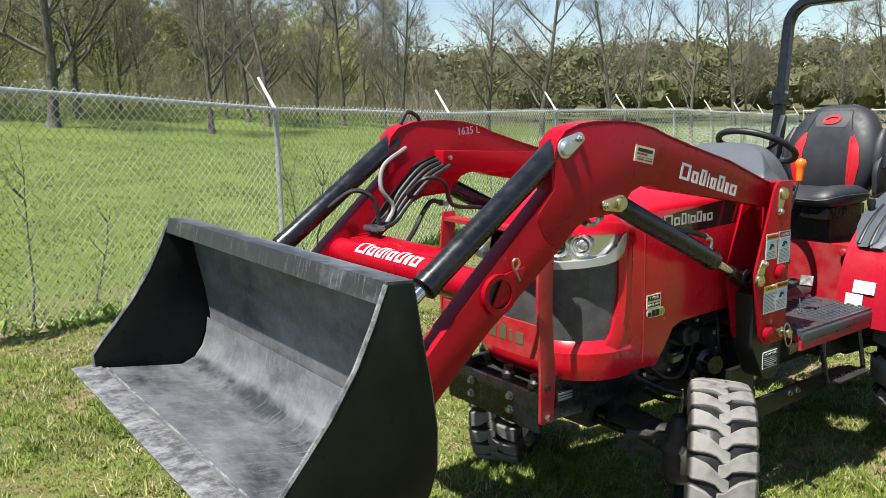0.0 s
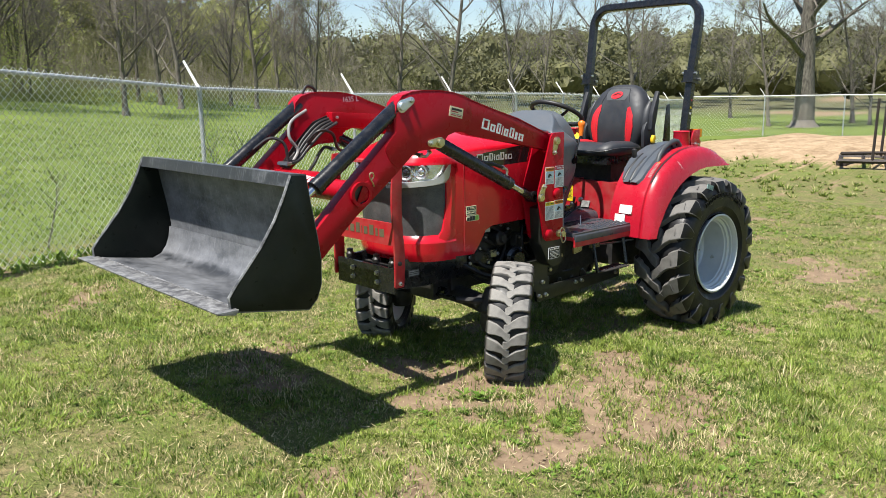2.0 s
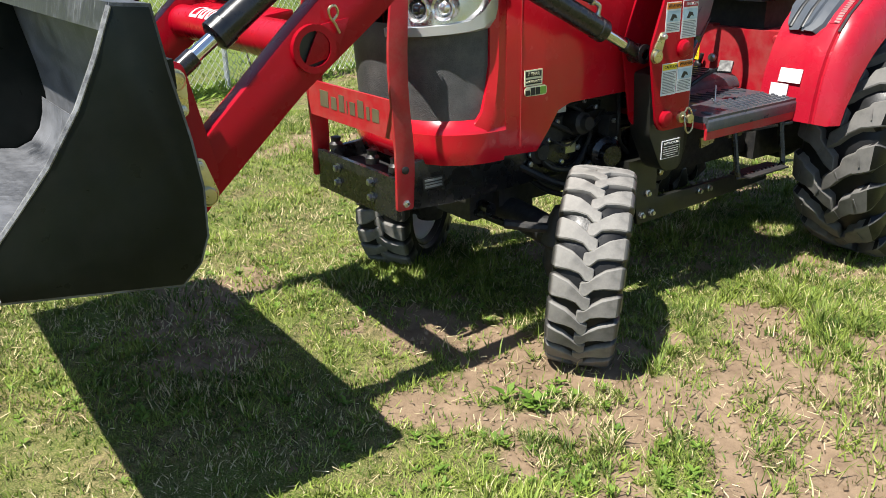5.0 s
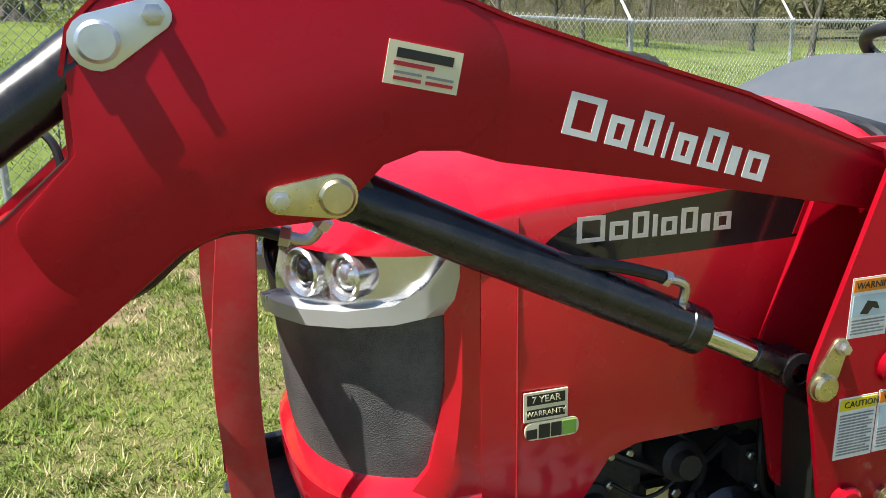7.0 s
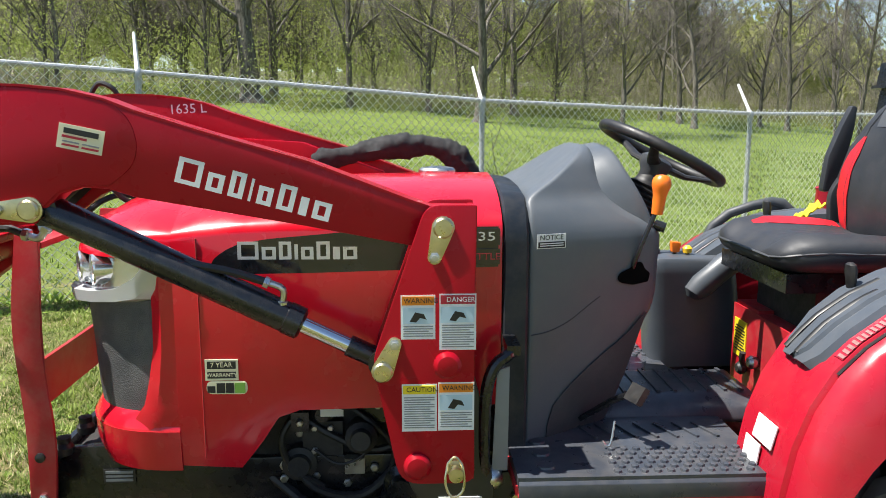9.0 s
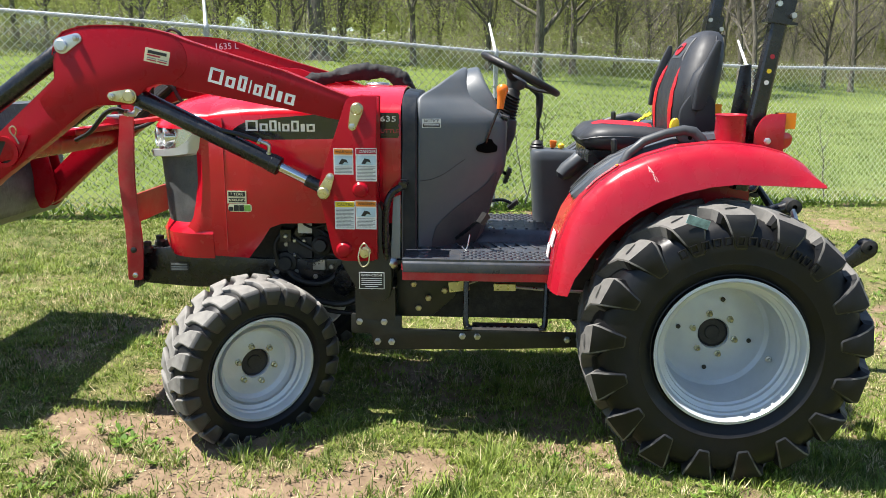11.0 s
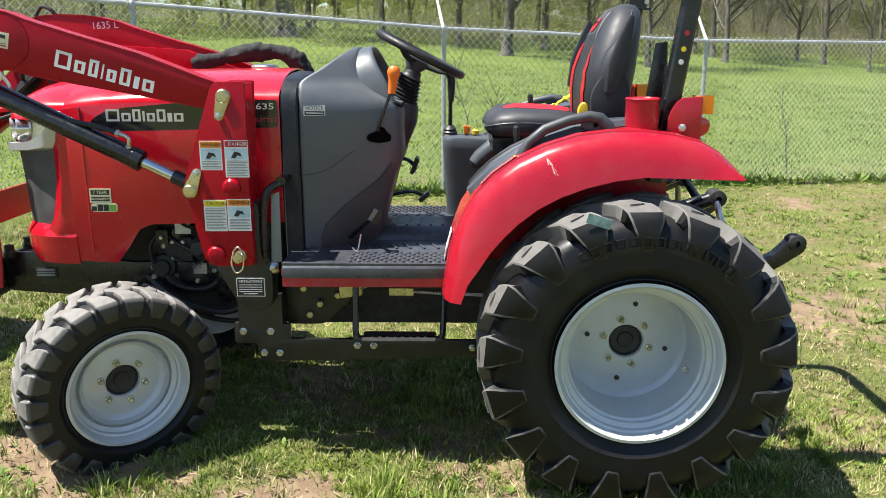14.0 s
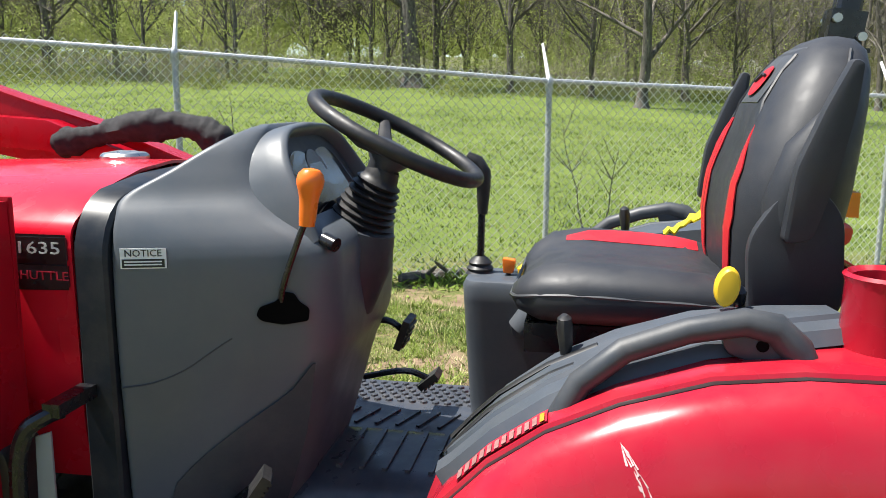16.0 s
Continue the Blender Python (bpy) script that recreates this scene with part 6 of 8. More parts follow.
def level(x0, x1, w0, w1, z, r=0.06, n=5):
    """Rounded plan of the dash at one height, wider ahead (w1 at x1) than behind."""
    poly = rounded([(x1, w1), (x0, w0), (x0, -w0), (x1, -w1)], [0.02, r, r, 0.02], n)
    return [V(x, y, z) for x, y in poly]


dash_levels = [(0.700, 0.875, 0.150, 0.325), (0.78, 0.845, 0.165, 0.330), (0.90, 0.812, 0.185, 0.336), (1.00, 0.785, 0.205, 0.340), (1.07, 0.758, 0.220, 0.342), (1.18, 0.755, 0.235, 0.342),
               (1.26, 0.760, 0.235, 0.338), (1.31, 0.772, 0.225, 0.325)]
rows = [level(x0, 1.104, w0, w1, z) for z, x0, w0, w1 in dash_levels]
rows[-1] = level(0.838, 1.104, 0.226, 0.325, 1.31)
rows += [level(0.872, 1.100, 0.205, 0.300, 1.345), level(0.894, 1.040, 0.190, 0.258, 1.385), level(0.910, 0.985, 0.164, 0.210, 1.425), level(0.918, 0.950, 0.125, 0.152, 1.450), level(0.924, 0.935, 0.08, 0.090, 1.460)]
columns = [smooth_path([row[j] for row in rows], 4) for j in range(len(rows[0]))]
rows = [[column[i] for column in columns] for i in range(len(columns[0]))]
dash = tp("dash_console", loft(rows, loop=True, caps=True), GREY_PLASTIC, "grey moulded plastic dash console", 75)
# a cowl round the instrument face
half = smooth_path([(0.778, 0.232, 1.270), (0.796, 0.226, 1.315), (0.818, 0.216, 1.358), (0.842, 0.198, 1.400), (0.860, 0.162, 1.438), (0.870, 0.105, 1.459), (0.874, 0.0, 1.467)], 4)
ring = half + [V(p.x, -p.y, p.z) for p in half[-2::-1]]
face_n, mid = V(-0.90, 0, 0.43), V(0.832, 0, 1.365)
cowl, seat_ring, glass_ring = [], [], []
for p in ring:
    c = (mid - p).normalized()
    cowl.append([p + V(0.085, 0, -0.030), p + V(0.040, 0, -0.010), p - face_n * 0.012 - c * 0.001, p - face_n * 0.002 + c * 0.004, p + c * 0.011, p - face_n * 0.004 + c * 0.017, p - face_n * 0.030 + c * 0.022])
    seat_ring.append(p - face_n * 0.028 + c * 0.018)
    glass_ring.append(p - face_n * 0.024 + c * 0.060)
part("panel_rim", loft(cowl), GREY_PLASTIC, dash, "rounded instrument cowl", 60)
bm = bmesh.new()
bm.faces.new([bm.verts.new(p) for p in seat_ring])
part("instrument_panel", solid(bm, 0.002), DARK_PLASTIC, dash, "dark instrument panel", None)
bm = bmesh.new()
bm.faces.new([bm.verts.new(p) for p in glass_ring])
part("instrument_glass", solid(bm, 0.002), DARK_LENS, dash, "glossy instrument cover", None)
for y, z, r in ((0.0, 1.375, 0.048), (0.095, 1.350, 0.026), (-0.095, 1.350, 0.026)):
    o = V(0.832 + (z - 1.365) * 0.48, y, z) - face_n * 0.021
    part("gauge_face", lathe([(r, 0.0), (r, 0.002), (r * 0.86, 0.002), (r * 0.86, 0.001), (0, 0.001)], o, face_n, 24), GREY_INK, dash)
for s in (1, -1):
    def dash_side(x, z, out=0.0):
        zs = [a[0] for a in dash_levels]
        x0, w0, w1 = (float(np.interp(z, zs, [a[k] for a in dash_levels])) for k in (1, 2, 3))
        u = (x - x0) / (1.104 - x0)
        return V(x, s * (w0 + (w1 - w0) * u + out), z)
    crease = [dash_side(x, z, 0.001) for x, z in ((1.095, 1.025), (1.05, 1.030), (1.00, 1.050), (0.95, 1.085), (0.92, 1.105))]
    part("dash_crease", tube(crease, 0.0016, 6, 3), DARK_PLASTIC, dash)
    # A darker sheet covers the lower side, behind a diagonal border.
    low = []
    for z in np.linspace(1.052, 0.716, 15):
        x0 = float(np.interp(-z, [-1.055, -0.91, -0.80, -0.715], [0.790, 0.822, 0.858, 0.892]))
        x1 = float(np.interp(-z, [-1.055, -0.995, -0.945, -0.89, -0.84, -0.79, -0.715], [0.792, 0.840, 0.91, 0.98, 1.03, 1.045, 1.05]))
        low.append([dash_side(x0 + (x1 - x0) * k / 8, z, 0.0035) for k in range(9)])
    bm = loft(low)
    part("lower_side_panel", solid(bm, 0.002), DARK_PLASTIC, dash, "darker lower dash side", None)


def on_dash(c, w, h, mat, parent, name, lift, label=""):
    m = Matrix.Rotation(DASH_TURN, 4, "Z")
    o = V(c[0], c[1], c[2]) + m.to_3x3() @ V(0, lift, 0)
    return part(name, box(o, (w, 0.0014, h), 0.0003, m), mat, parent, label)


zs = [a[0] for a in dash_levels]


def dash_y(x, z):
    x0, w0, w1 = (float(np.interp(z, zs, [a[k] for a in dash_levels])) for k in (1, 2, 3))
    return w0 + (w1 - w0) * (x - x0) / (1.104 - x0)


DASH_TURN = math.atan2(dash_y(1.09, 1.25) - dash_y(1.0, 1.25), 0.09)
nc = V(1.050, dash_y(1.050, 1.247), 1.247)
note = on_dash(nc, 0.074, 0.034, STICKER, dash, "notice_sticker", 0.003, "white notice sticker")
on_dash(nc - V(0, 0, 0.008), 0.068, 0.014, BLACK_INK, note, "print_field", 0.0042)
on_dash(nc - V(0, 0, 0.005), 0.060, 0.0022, STICKER, note, "printed_line", 0.0052)
on_dash(nc - V(0, 0, 0.010), 0.060, 0.0022, STICKER, note, "printed_line", 0.0052)
lettering("NOTICE", 0.0165, Matrix.Translation(nc + Matrix.Rotation(DASH_TURN, 3, "Z") @ V(0, 0.0042, 0.0085)) @ Matrix.Rotation(DASH_TURN, 4, "Z") @ SIDE, BLACK_INK, note)
# shuttle lever in its slot
sl = V(0.835, dash_y(0.835, 1.135), 1.135)
bm = bmesh.new()
bm.faces.new([bm.verts.new(V(x, dash_y(x, z) + 0.004, z)) for x, z in rounded([(0.878, 1.146), (0.872, 1.160), (0.845, 1.170), (0.832, 1.186), (0.815, 1.184), (0.808, 1.168), (0.792, 1.156), (0.795, 1.134), (0.836, 1.128), (0.870, 1.136)], 0.006)])
part("lever_slot", solid(bm, 0.003), VOID, dash, "black cut-out for the lever", None)
lev = tp("shuttle_lever", tube([(0.838, 0.252, 1.150), (0.833, 0.266, 1.190), (0.800, 0.268, 1.280), (0.783, 0.267, 1.320)], 0.0056, 10, 4), BLACK_PAINT, "black lever with an orange grip")
part("grip", lathe([(0, 0), (0.0130, 0.001), (0.0142, 0.012), (0.0152, 0.030), (0.0162, 0.046), (0.0190, 0.058), (0.0222, 0.068), (0.0228, 0.077), (0.0205, 0.087), (0.0140, 0.094), (0, 0.097)], (0.786, 0.267, 1.300), (-0.11, 0, 1), 24), ORANGE_PLASTIC, lev, "orange plastic grip")
tp("ignition_switch", tube([(0.775, 0.215, 1.270), (0.750, 0.225, 1.262)], 0.013, 14), BLACK_PAINT)
prof = []
for k in range(8):
    b = 0.066 - 0.0032 * k
    prof += [(b, 0.013 * k), (b + 0.002, 0.013 * k + 0.004), (b - 0.008, 0.013 * k + 0.010)]
tp("column_boot", lathe(prof + [(0.034, 0.110), (0.030, 0.125)], (0.775, 0, 1.262), (-0.42, 0, 0.90), 28), BLACK_RUBBER, "ribbed black column boot", 60)
tp("column_shroud", lathe([(0.02, -0.20), (0.075, -0.16), (0.085, -0.06), (0.072, 0.0), (0.05, 0.01)], (0.775, 0, 1.262), (-0.30, 0, 0.95), 24), DARK_PLASTIC)
axis = V(-0.454, 0, 0.891)
centre = V(0.697, 0.0, 1.434)
steer = tp("steering_wheel", lathe([(0.171 + 0.0145 * math.cos(a), 0.0145 * math.sin(a)) for a in np.linspace(0, 2 * math.pi, 13)[:-1]], centre, axis, 48, True), BLACK_RUBBER, "black three-spoke steering wheel")
part("wheel_hub", lathe([(0.026, -0.10), (0.030, -0.06), (0.042, -0.045), (0.044, -0.022), (0.034, -0.014), (0, -0.012)], centre, axis, 24), DARK_PLASTIC, steer)
side_u, side_v = V(0, 1, 0), axis.cross(V(0, 1, 0)).normalized()
for a in (90, 205, 335):
    d = side_u * math.cos(radians(a)) + side_v * math.sin(radians(a))
    part("spoke", tube([centre - axis * 0.032 + d * 0.03, centre - axis * 0.028 + d * 0.09, centre - axis * 0.004 + d * 0.162], [0.020, 0.015, 0.011], 10, flat=0.55), BLACK_RUBBER, steer)

deck = tp("foot_deck", box((0.86, 0, 0.722), (0.58, 1.02, 0.022), 0.004), RED_DEEP, "red steel foot deck")
part("deck_edge", box((0.86, 0.5145, 0.694), (0.57, 0.012, 0.040), 0.003), RED_DEEP, deck)
for s in (1, -1):
    mat = part("floor_mat", box((0.858, s * 0.345, 0.744), (0.575, 0.345, 0.022), 0.008), MAT_RUBBER, deck, "dusty charcoal rubber floor mat")
    part("mat_lip", prism([(s * y, z) for y, z in ((0.505, 0.7545), (0.514, 0.751), (0.523, 0.739), (0.525, 0.705), (0.5215, 0.705), (0.505, 0.738))], "x", 0.574, 1.144, 0.002), MAT_RUBBER, mat)
    for i in range(11):
        for j in range(6):
            x, y = 0.605 + i * 0.030 + (0.015 if j % 2 else 0), s * (0.375 + j * 0.024)
            part("mat_stud", lathe([(0.010, 0.0), (0.0085, 0.005), (0.004, 0.007), (0, 0.0072)], (x, y, 0.755), (0, 0, 1), 6), MAT_RUBBER, mat)
    for i in range(7):
        part("mat_rib", box((0.64 + i * 0.05, s * 0.265, 0.757), (0.008, 0.10, 0.006), 0.002, Matrix.Rotation(radians(20 * s), 4, "Z")), MAT_RUBBER, mat)
    for k in range(3):
        part("mat_stud", lathe([(0.022, 0.0), (0.020, 0.006), (0, 0.008)], (1.075, s * (0.32 + 0.07 * k), 0.754), (0, 0, 1), 14), MAT_RUBBER, mat)
tp("centre_tunnel", prism(rounded([(-0.17, 0.73), (-0.15, 0.775), (-0.10, 0.795), (0.10, 0.795), (0.15, 0.775), (0.17, 0.73)], 0.02), "x", 0.45, 0.88, 0.004), MAT_RUBBER, "slate rubber covered centre tunnel")
for i in range(9):
    tp("tunnel_rib", box((0.475 + i * 0.046, 0, 0.797), (0.010, 0.19, 0.007), 0.002), MAT_RUBBER)


def pedal(base, top, size, turn_z, tilt):
    arm = tp("pedal_arm", tube([base, ((Vector(base) + Vector(top)) / 2 + V(-0.02, 0, 0.02)), top], 0.008, 8, 4), BLACK_PAINT)
    m = Matrix.Rotation(radians(turn_z), 4, "Z") @ Matrix.Rotation(radians(tilt), 4, "Y")
    pad = part("pedal_pad", box(top, (0.016, size[0], size[1]), 0.004, m), BLACK_RUBBER, arm, "ribbed black pedal pad")
    for k in range(4):
        o = m.to_3x3() @ V(-0.010, 0, (k - 1.5) * size[1] / 4.5)
        part("pad_rib", box(Vector(top) + o, (0.006, size[0] * 0.9, 0.006), 0.001, m), STEEL if k == 9 else BLACK_RUBBER, pad)
    return arm


pedal((0.95, 0.24, 0.78), (0.845, 0.36, 0.885), (0.05, 0.045), 20, -35)
pedal((0.86, -0.20, 1.00), (0.735, -0.215, 0.985), (0.075, 0.070), 0, -20)
pedal((0.86, -0.30, 0.84), (0.700, -0.33, 0.835), (0.060, 0.055), 0, -50)
tp("pedal_return", tube([(0.895, 0.36, 0.820), (0.905, 0.37, 0.770), (0.915, 0.37, 0.763), (0.925, 0.37, 0.775)], 0.003, 6, 3), STEEL)
# step of bent rod under the deck, linkage, grab tube ahead of the deck
step = tp("mounting_step", tube([(0.905, 0.47, 0.660), (0.905, 0.50, 0.514), (0.898, 0.505, 0.494), (0.880, 0.505, 0.486), (0.630, 0.505, 0.486), (0.612, 0.505, 0.494), (0.605, 0.50, 0.514), (0.600, 0.47, 0.660)], 0.011, 8, 3), BLACK_PAINT, "black bent steel mounting step")
part("step_tread", box((0.755, 0.500, 0.490), (0.25, 0.095, 0.006), 0.002), BLACK_DUSTY, step)
for k in range(8):
    part("tread_hole", lathe([(0.006, 0), (0.006, 0.0022), (0, 0.0022)], (0.665 + 0.026 * k, 0.510, 0.4930), (0, 0, 1), 8), STEEL, step)
link = tp("control_rod", tube([(0.30, 0.34, 0.585), (0.62, 0.36, 0.605), (0.80, 0.365, 0.618)], 0.006, 8), STEEL)
part("rod_yoke", box((0.755, 0.365, 0.613), (0.085, 0.020, 0.026), 0.008), YELLOW_ZINC, link)
part("rod_yoke", box((0.935, 0.372, 0.615), (0.080, 0.010, 0.040), 0.003, Matrix.Rotation(radians(8), 4, "Y")), YELLOW_ZINC, link)
tp("control_rod", tube([(0.90, 0.375, 0.625), (0.84, 0.375, 0.648), (0.80, 0.37, 0.665)], 0.004, 6), STEEL)
for c in ((1.12, 0.29, 0.60), (1.06, 0.30, 0.545), (0.995, 0.29, 0.575), (1.10, 0.29, 0.50)):
    tp("bolt_head", lathe([(0.013, 0), (0.013, 0.010), (0.009, 0.012), (0, 0.012)], c, (0, 1, 0), 6), YELLOW_ZINC, sharp=20)
tp("side_casting", prism(rounded([(1.19, 0.66), (0.93, 0.67), (0.95, 0.55), (1.05, 0.46), (1.19, 0.46)], 0.02), "y", 0.285, 0.20, 0.006), BRACKET)
rail = tp("side_rail_tube", tube([(1.205, 0.445, 0.720), (1.215, 0.455, 0.78), (1.212, 0.458, 0.92), (1.195, 0.455, 0.985), (1.165, 0.445, 1.010), (1.148, 0.425, 1.015)], 0.014, 10, 5), BLACK_PAINT, "bent black guard tube beside the dash")
part("guard_sheet", prism([(1.196, 0.74), (1.160, 0.74), (1.158, 0.985), (1.186, 0.975)], "y", 0.440, 0.445, 0.001), GREY_INK, rail, "dull steel sheet")
part("clamp", box((1.150, 0.400, 1.022), (0.03, 0.10, 0.022), 0.004), BLACK_PAINT, rail)
part("clamp", lathe([(0.020, -0.02), (0.026, -0.01), (0.026, 0.01), (0.020, 0.02), (0, 0.02)], (1.195, 0.435, 0.720), (1, 0.3, 0), 12), STEEL, rail)

# -- seat platform, fenders, consoles --
tp("seat_platform", box((0.20, 0.072, 0.835), (0.36, 0.575, 0.27), 0.012), RED_DEEP, "red steel seat platform")
ys = tp("yellow_warning", box((0.3815, -0.155, 0.872), (0.003, 0.086, 0.112)), YELLOW_INK, "yellow warning sticker")
for k in range(9):
    part("printed_line", box((0.3835, -0.155, 0.908 - k * 0.009), (0.0012, 0.070 if k % 3 else 0.058, 0.0032)), BLACK_INK, ys)
for y, z, m in ((-0.105, 0.795, BLACK_RUBBER), (-0.030, 0.835, STEEL), (0.28, 0.94, RED_DEEP)):
    tp("panel_knob", lathe([(0.010, 0), (0.018, 0.008), (0.020, 0.020), (0.013, 0.030), (0, 0.032)], (0.379, y, z), (1, 0, 0), 14), m)
tp("panel_lever", tube([(0.385, -0.105, 0.80), (0.402, -0.085, 0.825), (0.404, -0.078, 0.850)], 0.009, 8, 3), BLACK_RUBBER)
tp("seat_hatch", box((0.30, -0.13, 0.974), (0.15, 0.15, 0.012), 0.004), RED_DEEP)
tp("seat_suspension", box((0.18, 0, 1.05), (0.30, 0.34, 0.17), 0.02), BLACK_DUSTY)
tp("seat_shroud", box((0.26, 0.0, 1.115), (0.34, 0.42, 0.05), 0.02), BLACK_PAINT)
PADDLE = {1: (0.356, 0.372, 1.163), -1: (0.252, -0.312, 1.236)}
OUT = [(0.598, 0.665), (0.590, 0.740), (0.572, 0.840), (0.540, 0.930), (0.495, 1.005), (0.440, 1.062), (0.370, 1.112), (0.284, 1.153), (0.181, 1.186), (0.080, 1.198), (-0.020, 1.199), (-0.124, 1.186), (-0.200, 1.165), (-0.262, 1.130), (-0.320, 1.075)]
INN = [(0.545, 0.665), (0.522, 0.730), (0.490, 0.775), (0.455, 0.830), (0.415, 0.878), (0.370, 0.923), (0.310, 0.970), (0.240, 1.008), (0.160, 1.038), (0.070, 1.060), (-0.015, 1.070), (-0.110, 1.068), (-0.180, 1.066), (-0.250, 1.064), (-0.318, 1.062)]
for s in (1, -1):
    rows = []
    for (ox, oz), (ix, iz) in zip(OUT, INN):
        d = V(ox - 0.0, oz - REAR_Z).normalized()
        rows.append([V(ix, s * 0.682, iz), V(ix * 0.66 + ox * 0.34, s * 0.673, iz * 0.66 + oz * 0.34), V(ix * 0.33 + ox * 0.67, s * 0.660, iz * 0.33 + oz * 0.67), V(ox - d.x * 0.019, s * 0.645, oz - d.y * 0.019), V(ox - d.x * 0.004, s * 0.627, oz - d.y * 0.004), V(ox + d.x * 0.002, s * 0.606, oz + d.y * 0.002),
                     V(ox - d.x * 0.007, s * 0.600, oz - d.y * 0.007), V(ox - d.x * 0.007, s * 0.592, oz - d.y * 0.007), V(ox + d.x * 0.006, s * 0.586, oz + d.y * 0.006), V(ox + d.x * 0.009, s * 0.562, oz + d.y * 0.009), V(ox + d.x * 0.006, s * 0.535, oz + d.y * 0.006), V(ox + d.x * 0.010, s * 0.360, oz + d.y * 0.010)])
    fen = tp("rear_fender", solid(loft(rows), 0.005), RED_FENDER, "glossy red moulded rear fender", 50)
    # A thin black strip darkens the groove along its length.
    groove = []
    for ox, oz in OUT[4:12]:
        d = V(ox, oz - REAR_Z).normalized()
        groove.append([V(ox + d.x * 0.0015, s * 0.6015, oz + d.y * 0.0015), V(ox + d.x * 0.0015, s * 0.5905, oz + d.y * 0.0015)])
    part("groove_trim", solid(loft(groove), 0.002), BLACK_INK, fen, "black strip along the fender groove", None)
    inner = [(0.600, 0.735), (0.585, 0.80), (0.548, 0.93), (0.44, 1.06), (0.28, 1.15), (0.08, 1.19), (-0.16, 1.18), (-0.16, 0.80), (0.30, 0.735)]
    part("inner_panel", prism(inner, "y", s * 0.362, s * 0.372, 0.002), RED_FENDER, fen)
    con = []
    for x, z, w0, w1 in ((0.520, 0.998, 0.40, 0.515), (0.497, 1.024, 0.375, 0.540), (0.440, 1.080, 0.35, 0.545), (0.370, 1.130, 0.34, 0.545), (0.284, 1.172, 0.34, 0.535), (0.181, 1.205, 0.34, 0.525), (0.080, 1.218, 0.34, 0.51), (0.000, 1.222, 0.34, 0.48)):
        d = V(x, z - REAR_Z).normalized()
        con.append([V(x - d.x * 0.035, s * w0, z - d.y * 0.035), V(x + d.x * 0.004, s * (w0 + 0.008), z + d.y * 0.004), V(x + d.x * 0.010, s * (w0 * 0.5 + w1 * 0.5), z + d.y * 0.010), V(x + d.x * 0.010, s * (w1 - 0.066), z + d.y * 0.010), V(x + d.x * 0.002, s * (w1 - 0.060), z + d.y * 0.002), V(x + d.x * 0.002, s * (w1 - 0.050), z + d.y * 0.002), V(x + d.x * 0.009, s * (w1 - 0.045), z + d.y * 0.009), V(x + d.x * 0.006, s * (w1 - 0.012), z + d.y * 0.006), V(x - d.x * 0.012, s * w1, z - d.y * 0.012)])
    cons = tp("fender_console", solid(loft(con), 0.004), CONSOLE, "dark slate plastic fender console with lever slots", 40)
    for y, a, b in ((0.405, 0.500, 0.300), (0.455, 0.500, 0.330)):
        slot = []
        for k in range(7):
            x = a + (b - a) * k / 6
            z = float(np.interp(-x, [-q[0] for q in OUT], [q[1] for q in OUT]))
            d = V(x, z - REAR_Z).normalized()
            slot.append(V(x + d.x * 0.0245, s * y, z + d.y * 0.0245))
        part("lever_slot", tube(slot, 0.008, 6, flat=0.4), BLACK_INK, cons)
    grab = [(0.364, s * 0.548, 1.070), (0.356, s * 0.548, 1.112), (0.332, s * 0.545, 1.160), (0.280, s * 0.540, 1.203), (0.205, s * 0.533, 1.230), (0.140, s * 0.528, 1.243), (0.104, s * 0.525, 1.236), (0.078, s * 0.523, 1.210), (0.064, s * 0.522, 1.172)]
    g = tp("grab_handle", tube(grab, [0.020, 0.018, 0.0165, 0.0165, 0.0165, 0.018, 0.020, 0.022, 0.024], 12, 0), DARK_PLASTIC, "charcoal grab handle on the fender")
    part("handle_foot", prism(rounded([(0.168, 1.232), (0.100, 1.236), (0.060, 1.195), (0.066, 1.172), (0.120, 1.190), (0.160, 1.205)], 0.010), "y", s * 0.515, s * 0.533, 0.004), DARK_PLASTIC, g)
    part("handle_hole", lathe([(0.0075, 0.0), (0.0075, 0.0012), (0, 0.0012)], (0.118, s * 0.5335, 1.216), (0, s, 0), 14), VOID, g)
    x, y, z = PADDLE[s]
    lv = tp("fender_lever", tube([(x - 0.012, y, z - 0.085), (x - 0.004, y, z - 0.03), (x, y, z - 0.01)], 0.007, 8), BLACK_PAINT, "black lever with a paddle grip")
    part("grip", tube([(x - 0.003, y, z - 0.036), (x - 0.001, y, z - 0.026), (x, y, z - 0.006), (x + 0.002, y, z + 0.018), (x + 0.003, y, z + 0.032), (x + 0.003, y, z + 0.037)], [0.009, 0.013, 0.017, 0.020, 0.017, 0.008], 14, flat=0.6), BLACK_RUBBER, lv)
    # tool cup, lamp bracket, lamps
    cup = tp("tool_cup", lathe([(0.052, 0.0), (0.056, 0.02), (0.053, 0.11), (0.057, 0.120), (0.052, 0.124), (0.046, 0.118), (0.045, 0.02), (0.0, 0.02)], (-0.040, s * 0.470, 1.175), (0, 0, 1), 28), RED_FENDER, "red tool holder cup")
    lb = tp("lamp_bracket", prism(rounded([(-0.115, 1.165), (-0.120, 1.245), (-0.150, 1.300), (-0.225, 1.302), (-0.225, 1.165)], [0.004, 0.02, 0.06, 0.004, 0.004]), "y", s * 0.490, s * 0.498, 0.001), RED_FENDER, "red lamp bracket")
    part("bracket_web", box((-0.200, s * 0.460, 1.235), (0.012, 0.062, 0.12), 0.003), RED_FENDER, lb)
